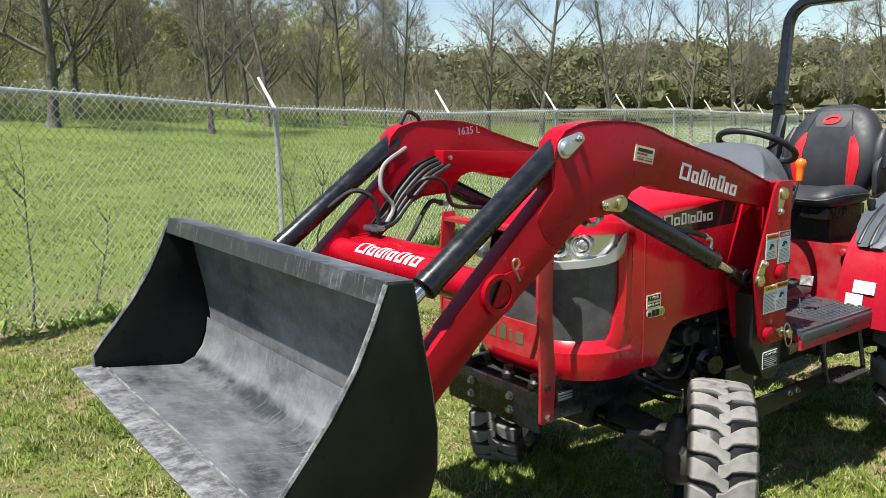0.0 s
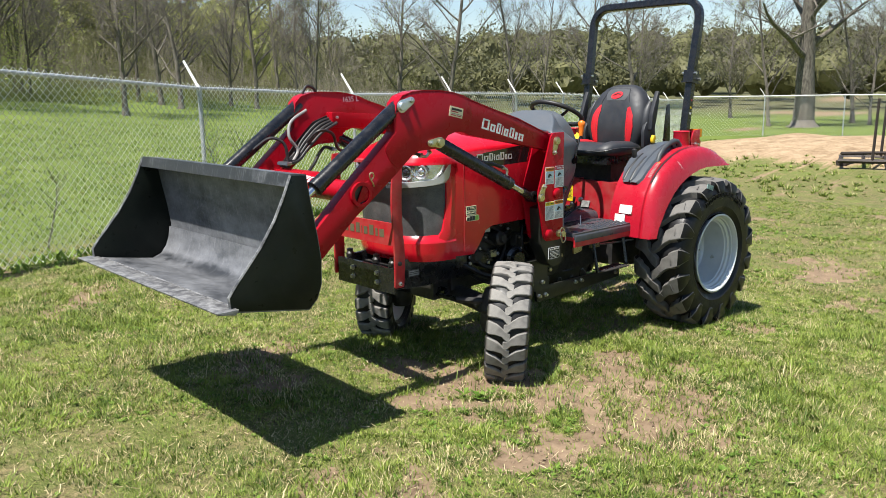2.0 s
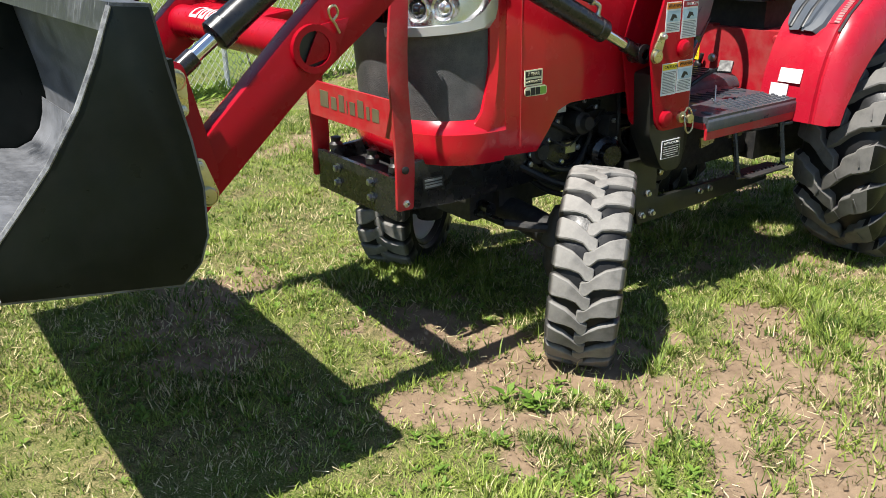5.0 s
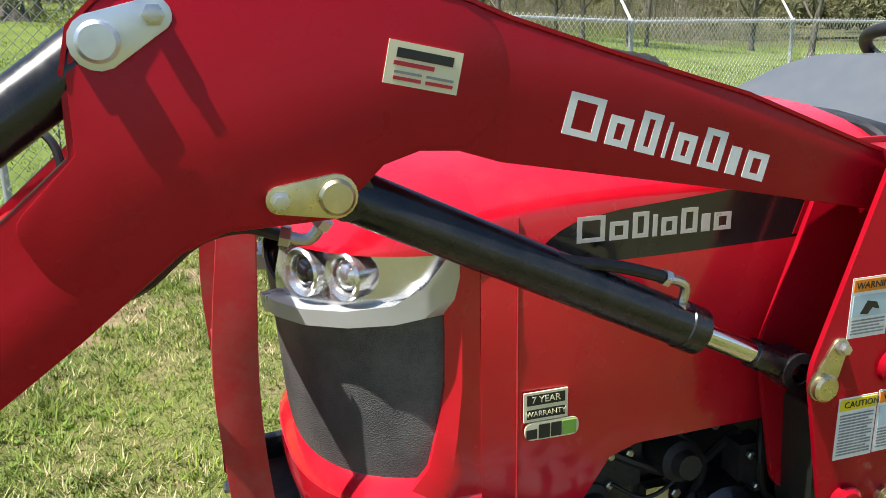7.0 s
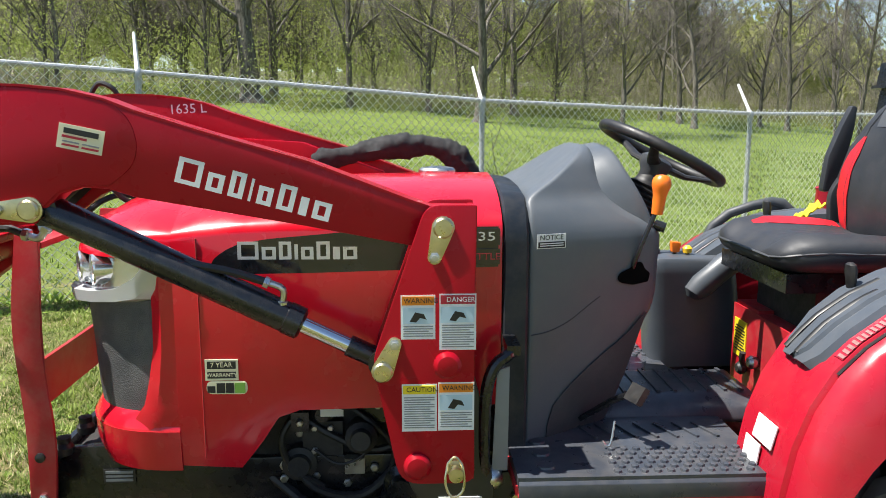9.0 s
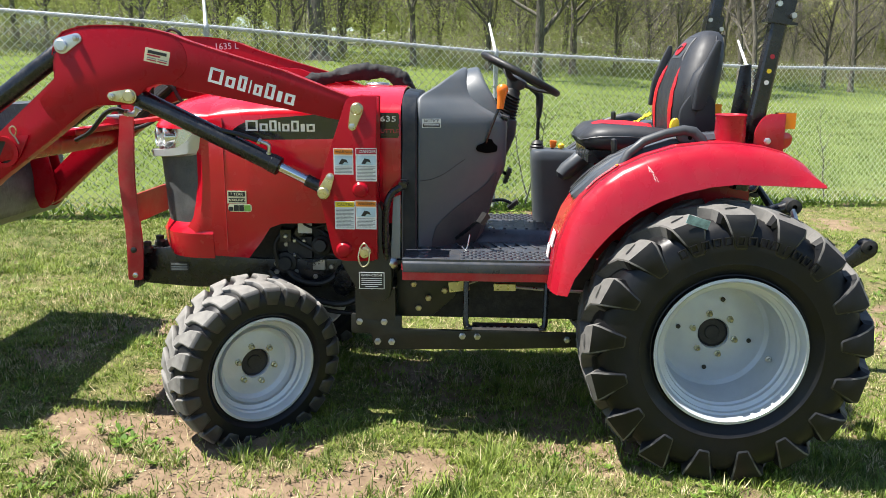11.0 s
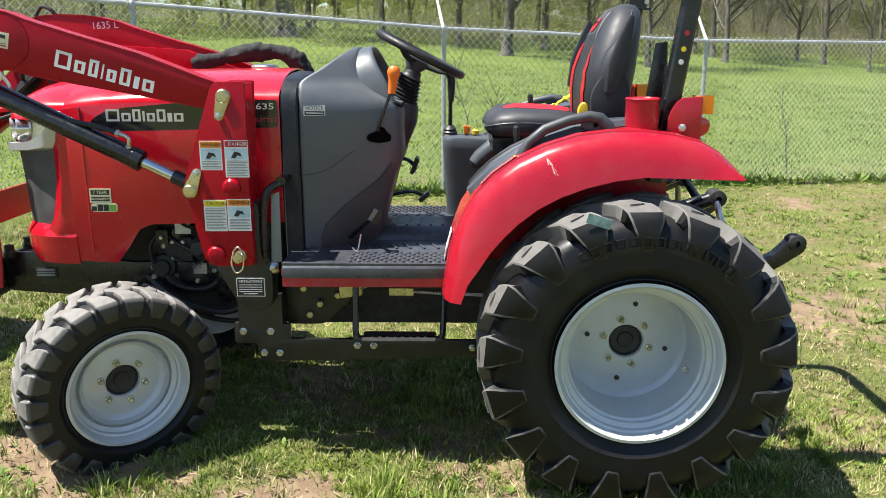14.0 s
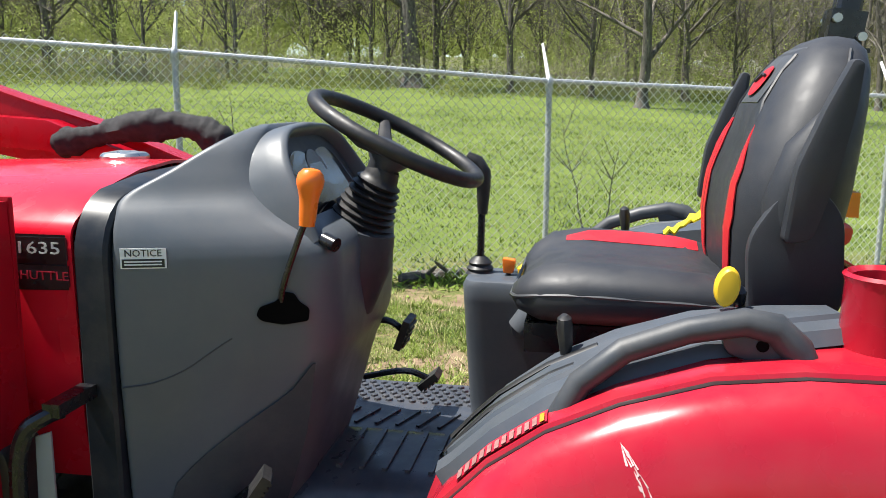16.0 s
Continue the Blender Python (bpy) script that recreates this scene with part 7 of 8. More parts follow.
    part("bracket_bolt", lathe([(0.013, 0), (0.013, 0.008), (0.009, 0.010), (0.009, 0.035), (0, 0.036)], (-0.165, s * 0.498, 1.205), (0.2, s, 0), 6), STEEL, lb, sharp=20)
    am = part("amber_lamp", box((-0.238, s * 0.455, 1.276), (0.050, 0.070, 0.056), 0.008), AMBER, lb, "amber flasher lamp")
    part("tail_lamp", prism(rounded([(-0.205, 1.178), (-0.205, 1.232), (-0.240, 1.236), (-0.258, 1.222), (-0.254, 1.192), (-0.235, 1.176)], 0.010), "y", s * 0.425, s * 0.490, 0.004), RED_LENS, lb, "red tail lamp")
    # roll bar
def square_tube(pts, wx, wy):
    """A square tube swept along points that lie in one tilted plane."""
    bm = bmesh.new()
    pts = [Vector(p) for p in pts]
    secs = []
    for i, p in enumerate(pts):
        t = (pts[min(i + 1, len(pts) - 1)] - pts[max(i - 1, 0)]).normalized()
        nx = V(1, 0, 0.15).normalized()
        nx = (nx - t * nx.dot(t)).normalized()
        ny = t.cross(nx)
        q = 0.72
        secs.append([p + nx * wx * a + ny * wy * b for a, b in ((1, q), (q, 1), (-q, 1), (-1, q), (-1, -q), (-q, -1), (q, -1), (1, -q))])
    add_loft(bm, secs, loop=True, caps=True)
    return bm
base_x = lambda z: -0.135 - 0.148 * (z - 1.25)
hoop_pts = [(0.430, 1.690), (0.436, 1.85), (0.440, 1.98)]
for j in range(0, 9):
    a = math.pi / 2 * j / 8
    hoop_pts.append((0.440 - 0.125 + 0.125 * math.cos(a), 2.045 + 0.125 * math.sin(a)))
hoop = [V(base_x(z), y, z) for y, z in hoop_pts] + [V(base_x(z), -y, z) for y, z in hoop_pts[::-1]]
rops = tp("roll_bar", square_tube(hoop, 0.026, 0.026), BLACK_PAINT, "black folding roll bar hoop")
for s in (1, -1):
    part("roll_post", square_tube([V(base_x(z), s * 0.430, z) for z in (1.02, 1.3, 1.640)], 0.028, 0.026), BLACK_PAINT, rops)
    jx = base_x(1.655)
    part("hinge_plate", box((jx, s * 0.430, 1.655), (0.072, 0.074, 0.085), 0.006, Matrix.Rotation(radians(-8), 4, "Y")), BLACK_PAINT, rops)
    part("hinge_lip", box((jx + 0.002, s * 0.430, 1.618), (0.105, 0.080, 0.010), 0.003, Matrix.Rotation(radians(-8), 4, "Y")), BLACK_PAINT, rops)
    for z, x in ((1.680, 0.022), (1.640, -0.030)):
        part("hinge_bolt", tube([(jx + x, s * 0.380, z), (jx + x, s * 0.485, z)], 0.010, 8), STEEL, rops)
    for z, m in ((1.50, RED_INK), (1.45, YELLOW_INK), (1.41, STICKER)):
        part("round_sticker", lathe([(0.0085, 0.0), (0.0085, 0.0016), (0, 0.0016)], (base_x(z), s * 0.4565, z), (0, s, 0), 14), m, rops)
tp("rear_panel", prism([(-0.075, 1.20), (-0.110, 1.47), (-0.150, 1.475), (-0.165, 1.20)], "y", 0.300, 0.306, 0.001), BLACK_PAINT, "flat black folding panel before the roll bar")

# seat
CUSH = [(0.040, 1.150, 1.190, 0.185), (0.065, 1.135, 1.215, 0.220), (0.14, 1.130, 1.236, 0.240), (0.25, 1.130, 1.246, 0.250), (0.34, 1.130, 1.250, 0.248), (0.405, 1.132, 1.240, 0.236), (0.442, 1.148, 1.212, 0.210), (0.456, 1.165, 1.190, 0.172)]


def cushion_dip(u):
    return -0.024 * (1 - float(ramp01(abs(u), 0.42, 0.80)))


def cushion_top(x, y):
    z0, z1, w = (float(np.interp(x, [c[0] for c in CUSH], [c[k] for c in CUSH])) for k in (1, 2, 3))
    u = min(abs(y) / w, 0.999)
    cz = (1 - (u ** (1 / 0.45)) ** 2) ** 0.35
    return (z0 + z1) / 2 + cz * (z1 - z0) / 2 + cushion_dip(u)


cush = []
for x, z0, z1, w in CUSH:
    pts = []
    for j in range(40):
        a = 2 * math.pi * j / 40
        cy, cz = abs(math.cos(a)) ** 0.45 * math.copysign(1, math.cos(a)), abs(math.sin(a)) ** 0.7 * math.copysign(1, math.sin(a))
        pts.append(V(x, cy * w, (z0 + z1) / 2 + cz * (z1 - z0) / 2 + (cushion_dip(cy) if cz > 0.2 else 0.0)))
    cush.append(pts)
seat = tp("operator_seat", loft(cush, loop=True, caps=True), VINYL, "black and red vinyl operator seat", 60)
for s in (1, -1):
    line = [V(x, s * w * 0.985, z0 + (z1 - z0) * 0.56) for x, z0, z1, w in CUSH]
    part("seam", tube(line, 0.0035, 6, 4), VINYL_GREY, seat)
part("seam", tube([V(0.457, y, 1.178) for y in (-0.17, -0.06, 0.06, 0.17)], 0.0035, 6, 4), VINYL_GREY, seat)
BACK = [(1.165, 0.095, -0.040, 0.180), (1.220, 0.112, -0.058, 0.212), (1.300, 0.118, -0.074, 0.236), (1.370, 0.112, -0.084, 0.242), (1.440, 0.090, -0.092, 0.232), (1.500, 0.062, -0.100, 0.208), (1.550, 0.034, -0.105, 0.175), (1.585, 0.005, -0.102, 0.135), (1.604, -0.022, -0.090, 0.088), (1.611, -0.042, -0.072, 0.045)]
secs = []
for z, xf, xb, w in BACK:
    pts = []
    for j in range(28):
        a = 2 * math.pi * j / 28
        cy, cx = abs(math.cos(a)) ** 0.55 * math.copysign(1, math.cos(a)), abs(math.sin(a)) ** 0.75 * math.copysign(1, math.sin(a))
        hollow = -0.022 * max(0.0, 1 - (cy * 1.55) ** 2) if cx > 0.2 and z < 1.5 else 0.0
        pts.append(V((xf + xb) / 2 + cx * (xf - xb) / 2 + hollow, cy * w, z))
    secs.append(pts)
back = part("backrest", loft(secs, loop=True, caps=True), VINYL, seat, "black vinyl backrest with red side stripes", 60)


def back_front(y, z, out=0.002):
    xf, xb, w = (float(np.interp(z, [b[0] for b in BACK], [b[k] for b in BACK])) for k in (1, 2, 3))
    cy = min(abs(y) / w, 0.999) ** (1 / 0.55)
    cx = (1 - cy * cy) ** 0.5
    cx = cx ** 0.75
    yy = abs(y) / w
    hollow = -0.022 * max(0.0, 1 - (yy * 1.55) ** 2) if cx > 0.2 and z < 1.5 else 0.0
    return V((xf + xb) / 2 + cx * (xf - xb) / 2 + hollow + out, y, z)


for s in (1, -1):
    st = []
    for z in np.linspace(1.20, 1.475, 12):
        mid = float(np.interp(z, [1.20, 1.32, 1.40, 1.475], [0.135, 0.148, 0.143, 0.118]))
        wd = float(np.interp(z, [1.20, 1.32, 1.42, 1.475], [0.018, 0.030, 0.025, 0.005]))
        st.append([back_front(s * (mid + k * wd), z, 0.0035) for k in (-1, -0.33, 0.33, 1)])
    part("red_stripe", solid(loft(st), 0.002), VINYL_RED, seat, "red vinyl stripe")
    seam = [back_front(s * float(np.interp(z, [1.20, 1.32, 1.475, 1.58], [0.118, 0.135, 0.120, 0.085])), z, 0.001) for z in np.linspace(1.20, 1.58, 16)]
    part("seam", tube(seam, 0.003, 5), VINYL, seat)
    cs = [[V(x, s * y, cushion_top(x, y) + 0.0025) for y in (a, a + b * 0.33, a + b * 0.67, a + b)] for x, a, b in ((0.115, 0.128, 0.040), (0.16, 0.122, 0.052), (0.22, 0.118, 0.058), (0.28, 0.116, 0.056), (0.33, 0.118, 0.046), (0.375, 0.124, 0.020))]
    if s < 0:
        part("red_stripe", solid(loft(cs), 0.002), VINYL_RED, seat, "red vinyl inset")
    part("back_bolster", tube([back_front(s * 0.19, z, -0.06) + V(0, s * 0.040, 0) for z in (1.20, 1.27, 1.35, 1.43, 1.49)], [0.018, 0.032, 0.038, 0.034, 0.016], 12), VINYL, seat)
    part("hinge_cover", prism(rounded([(0.085, 1.165), (0.095, 1.30), (0.050, 1.372), (0.000, 1.385), (-0.040, 1.340), (-0.050, 1.20), (-0.010, 1.160)], 0.03), "y", s * 0.236, s * 0.262, 0.006), VINYL, seat, "black plastic hinge cover")
    part("hinge_bolt", lathe([(0.016, 0), (0.016, 0.006), (0.008, 0.010), (0, 0.010)], (0.020, s * 0.262, 1.352), (0, s, 0), 14), BLACK_PAINT, seat)
    edge = [V((b[1] + b[2]) / 2 - 0.012, s * (b[3] + 0.001), b[0]) for b in BACK[1:8]]
    part("seam", tube(edge, 0.0028, 6, 3), VINYL, seat)
    part("armrest", prism(rounded([(0.052, 1.300), (0.040, 1.410), (0.006, 1.500), (-0.024, 1.565), (-0.040, 1.560), (-0.036, 1.500), (-0.018, 1.400), (0.010, 1.305)], 0.014), "y", s * 0.262, s * 0.292, 0.009), VINYL, seat, "folded black armrest").location.x = 0.0 if s > 0 else 0.055
crest = []
for z in np.linspace(1.468, 1.592, 8):
    w = float(np.interp(z, [1.468, 1.50, 1.56, 1.592], [0.020, 0.075, 0.098, 0.088]))
    crest.append([back_front(k * w, z, 0.0016) for k in (-1, -0.6, -0.2, 0.2, 0.6, 1)])
part("head_panel", solid(loft(crest), 0.0004), VINYL_GREY, seat, "dark grey head panel")
badge = []
for k in range(20):
    a = 2 * math.pi * k / 20
    badge.append(back_front(0.046 * math.cos(a), 1.540 + 0.024 * math.sin(a) + 0.006 * math.cos(a), 0.0062))
bm = bmesh.new()
bm.faces.new([bm.verts.new(p) for p in badge])
part("seat_badge", solid(bm, 0.001), VINYL_RED, seat, "red oval badge", None)
part("badge_cut", tube([back_front(-0.030, 1.540, 0.008), back_front(0.0, 1.552, 0.008), back_front(0.030, 1.548, 0.008)], 0.003, 5), VINYL, seat)
oval = [(0.136 + 0.017 * math.cos(a) - 0.003 * math.sin(a), 1.250 + 0.028 * math.sin(a)) for a in np.linspace(0, 2 * math.pi, 21)[:-1]]
part("recline_handle", prism(oval, "y", 0.352, 0.376, 0.007, 3), YELLOW_PLASTIC, seat, "yellow oval seat handle")
part("handle_stalk", tube([(0.110, 0.25, 1.17), (0.112, 0.32, 1.20), (0.116, 0.360, 1.245)], 0.008, 8, 3), BLACK_PAINT, seat)
rows = []
for a in range(9):
    rows.append([V(0.170 - 0.010 * a + 0.006 * noise.noise(V(a * 0.9, b * 0.7, 3.0)), -0.262 - 0.011 * b, 1.222 + 0.0055 * a + 0.016 * noise.noise(V(a * 0.7, b * 0.9, 0.0))) for b in range(6)])
part("belt_webbing", solid(loft(rows), 0.004), YELLOW_INK, seat, "crumpled yellow tag on the seat belt", 60)

# right-hand console, loader lever, small knobs
levels = [(0.735, 0.30, 0.600, 0.31, 0.45), (0.90, 0.31, 0.612, 0.305, 0.462), (1.04, 0.33, 0.620, 0.30, 0.470), (1.075, 0.36, 0.622, 0.298, 0.472), (1.088, 0.38, 0.616, 0.304, 0.466), (1.092, 0.39, 0.606, 0.314, 0.456)]
rows = [[V(x, -y, z) for x, y in rounded([(x0, y0), (x1, y0), (x1, y1), (x0, y1)], 0.05, 5)] for z, x0, x1, y0, y1 in levels]
tp("side_console", loft(rows, loop=True, caps=True), CONSOLE, "dark slate moulded side console", 40)
tp("console_duct", tube([(0.485, -0.300, 0.965), (0.478, -0.300, 0.980), (0.455, -0.300, 1.005), (0.38, -0.300, 1.070), (0.30, -0.300, 1.110)], [0.016, 0.034, 0.040, 0.040, 0.038], 16), CONSOLE, "rounded dark slate duct beside the seat")
joy = tp("loader_lever", tube([(0.590, -0.405, 1.085), (0.588, -0.405, 1.22), (0.586, -0.405, 1.255)], 0.009, 10), BLACK_PAINT, "black loader joystick with a rubber boot")
part("grip", tube([(0.586, -0.405, 1.235), (0.584, -0.405, 1.30), (0.584, -0.404, 1.335), (0.600, -0.402, 1.360), (0.625, -0.400, 1.372)], [0.012, 0.017, 0.018, 0.018, 0.014], 12), BLACK_RUBBER, joy)
part("boot", lathe([(0.036, 0.0), (0.030, 0.008), (0.033, 0.014), (0.026, 0.022), (0.029, 0.028), (0.020, 0.038), (0.012, 0.044)], (0.590, -0.405, 1.088), (0, 0, 1), 20), BLACK_RUBBER, joy)
kn = tp("throttle_knob", tube([(0.520, -0.380, 1.075), (0.518, -0.380, 1.10)], 0.006, 8), BLACK_PAINT)
part("knob", prism(rounded([(0.530, 1.098), (0.506, 1.098), (0.500, 1.130), (0.532, 1.134)], 0.005), "y", -0.392, -0.368, 0.003), ORANGE_PLASTIC, kn, "orange knob")
kn = tp("selector_knob", tube([(0.480, -0.370, 1.075), (0.480, -0.370, 1.10)], 0.006, 8), BLACK_PAINT)
part("knob", lathe([(0, -0.004), (0.014, -0.003), (0.016, 0.012), (0.008, 0.02), (0, 0.021)], (0.480, -0.370, 1.10), (0, 0, 1), 14), YELLOW_PLASTIC, kn, "yellow knob")

# white stickers on the sloping front of the fender
left_fender = [o for o in tractor.children if o.name.startswith("rear_fender")][0]
tip = Matrix.Rotation(radians(-14), 4, "Y")
part("white_sticker", box((0.584, 0.475, 0.836), (0.003, 0.094, 0.055), 0, tip), STICKER, left_fender, "white sticker")
part("white_sticker", box((0.597, 0.440, 0.776), (0.003, 0.075, 0.055), 0, Matrix.Rotation(radians(-8), 4, "Y")), STICKER, left_fender, "white sticker")
strip = []
for k in range(13):
    x = 0.475 - 0.110 * k / 12
    z = float(np.interp(-x, [-q[0] for q in OUT], [q[1] for q in OUT]))
    d = V(x, z - REAR_Z).normalized()
    strip.append([V(x + d.x * 0.0095, 0.584, z + d.y * 0.0095), V(x + d.x * 0.0115, 0.563, z + d.y * 0.0115), V(x + d.x * 0.0100, 0.547, z + d.y * 0.0100)])
FADED_INK = surface("faded fender print", (0.26, 0.13, 0.12), 0.45, vary=0.3, scale=60)
decal_strip = part("decal_strip", solid(loft(strip), 0.0008), RED_INK, left_fender, "narrow dark red decal with grey and orange blocks", None)
for k in range(12):
    a, b = strip[k], strip[k + 1]
    lift = V(0.45, 0, 0.88) * 0.0016
    quad = [a[0].lerp(b[0], 0.15) + lift, a[1].lerp(b[1], 0.15) + lift, a[1].lerp(b[1], 0.75) + lift, a[0].lerp(b[0], 0.75) + lift]
    bm = bmesh.new()
    bm.faces.new([bm.verts.new(p) for p in quad])
    part("mark_block", solid(bm, 0.0005), ORANGE_INK if k == 11 else FADED_INK, decal_strip, "", None)

# three point hitch
for s in (1, -1):
    arm = tp("lower_link", prism(rounded([(-0.20, 0.60), (-0.30, 0.66), (-0.52, 0.775), (-0.585, 0.845), (-0.625, 0.83), (-0.625, 0.785), (-0.55, 0.735), (-0.32, 0.60), (-0.22, 0.56)], 0.02), "y", s * 0.405, s * 0.450, 0.006), BLACK_PAINT, "black hitch link")
    part("link_ball", lathe([(0.010, -0.03), (0.026, -0.026), (0.030, 0.0), (0.026, 0.026), (0.010, 0.03)], (-0.588, s * 0.43, 0.812), (0, 1, 0), 18), BLACK_DUSTY, arm)
    la = tp("lift_arm", tube([(-0.20, s * 0.20, 0.86), (-0.30, s * 0.22, 0.90), (-0.375, s * 0.23, 0.930)], [0.034, 0.028, 0.026], 12), BLACK_PAINT, "black hydraulic lift arm")
    part("lift_pin", lathe([(0.010, -0.04), (0.030, -0.036), (0.030, 0.036), (0.010, 0.04)], (-0.375, s * 0.23, 0.930), (0, 1, 0), 16), BLACK_DUSTY, la)
    part("lift_rod", tube([(-0.37, s * 0.26, 0.92), (-0.40, s * 0.34, 0.76)], 0.012, 8), STEEL, la)
tp("top_link", tube([(-0.22, 0.05, 0.95), (-0.30, 0.05, 0.98), (-0.36, 0.05, 0.90)], 0.016, 10), BLACK_PAINT)
tp("hitch_ring", tube([(-0.175, 0.37, 1.055), (-0.192, 0.37, 1.035), (-0.180, 0.37, 1.010), (-0.155, 0.37, 1.015), (-0.150, 0.37, 1.045), (-0.175, 0.37, 1.055)], 0.003, 6, 4), STEEL)
tp("drawbar", box((-0.30, 0, 0.40), (0.40, 0.06, 0.03), 0.004), BLACK_DUSTY)
SCUFF = surface("pale scuffed plastic", (0.66, 0.50, 0.48), 0.6, vary=0.3, scale=60)
scuff = tp("scratch", prism([(0.2845, 1.128), (0.279, 1.120), (0.262, 1.082), (0.2575, 1.080), (0.264, 1.094), (0.275, 1.120)], "y", 0.6500, 0.6560), SCUFF, "pale ragged scuff on the fender", None)
rs = random.Random(9)
for k in range(12):
    u = rs.random()
    x, z, L = 0.285 - 0.030 * u + rs.uniform(-0.004, 0.004), 1.130 - 0.048 * u, rs.uniform(0.010, 0.026)
    a = 0.45 + rs.uniform(-0.18, 0.18)
    part("sliver", prism([(x, z), (x - L * math.sin(a) + 0.0008, z - L * math.cos(a)), (x - L * math.sin(a) - 0.0008, z - L * math.cos(a) + 0.001)], "y", 0.6500, 0.6568), SCUFF, scuff, "", None)
# the scuff lies in the fender's curved skin
skin = left_fender.data
hull = BVHTree.FromPolygons([v.co for v in skin.vertices], [tuple(f.vertices) for f in skin.polygons])
for ob in [scuff] + list(scuff.children):
    for v in ob.data.vertices:
        hit = hull.ray_cast(V(v.co.x, 2.0, v.co.z), V(0, -1, 0))[0]
        if hit is not None:
            v.co.y = hit.y + (0.0006 if v.co.y > 0.653 else -0.002)

# ---- trees and brush beyond the fence ----
def bark_material(name, dark, light):
    m = Nodes(name)
    st = m.add("ShaderNodeMapping")
    st.inputs["Scale"].default_value = (1.0, 1.0, 0.25)
    m.link(m.coord, st.inputs["Vector"])
    n = m.noise(14.0, 8.0, 0.7, st.outputs[0])
    m.set("Base Color", m.mix(m.ramp(n, 0.35, 0.65), dark, light))
    m.set("Roughness", 0.9)
    m.bump(n, 0.8, 0.03)
    return m.mat


BARK = bark_material("grey brown bark", (0.050, 0.043, 0.036), (0.190, 0.168, 0.140))
LEAF = foliage_material("young spring leaves", (0.120, 0.155, 0.028), (0.300, 0.330, 0.085), translucent=0.45, clump=0.5, depth=0.5)
LEAF_DARK = foliage_material("cedar foliage", (0.090, 0.100, 0.040), (0.250, 0.245, 0.105), translucent=0.35)
BRUSH = foliage_material("undergrowth leaves", (0.100, 0.130, 0.032), (0.300, 0.320, 0.095), translucent=0.35)
TWIG = foliage_material("bare twigs", (0.090, 0.076, 0.060), (0.36, 0.315, 0.255), translucent=0.0)
HAZE_LEAF = foliage_material("pale new leaves", (0.210, 0.260, 0.060), (0.420, 0.470, 0.150), translucent=0.45, clump=0.5, depth=0.5)
DULL_LEAF = foliage_material("olive new leaves", (0.070, 0.085, 0.024), (0.190, 0.195, 0.065), translucent=0.35, clump=0.5, depth=0.5)
WOODS_GREEN = foliage_material("yellow-green hillside woods", (0.135, 0.155, 0.040), (0.440, 0.460, 0.150), translucent=0.4, clump=0.12, depth=0.5, tufts=1.5)
WOODS = foliage_material("distant spring woods", (0.050, 0.053, 0.024), (0.165, 0.162, 0.072), translucent=0.2, clump=0.10, depth=0.35, tufts=1.3)


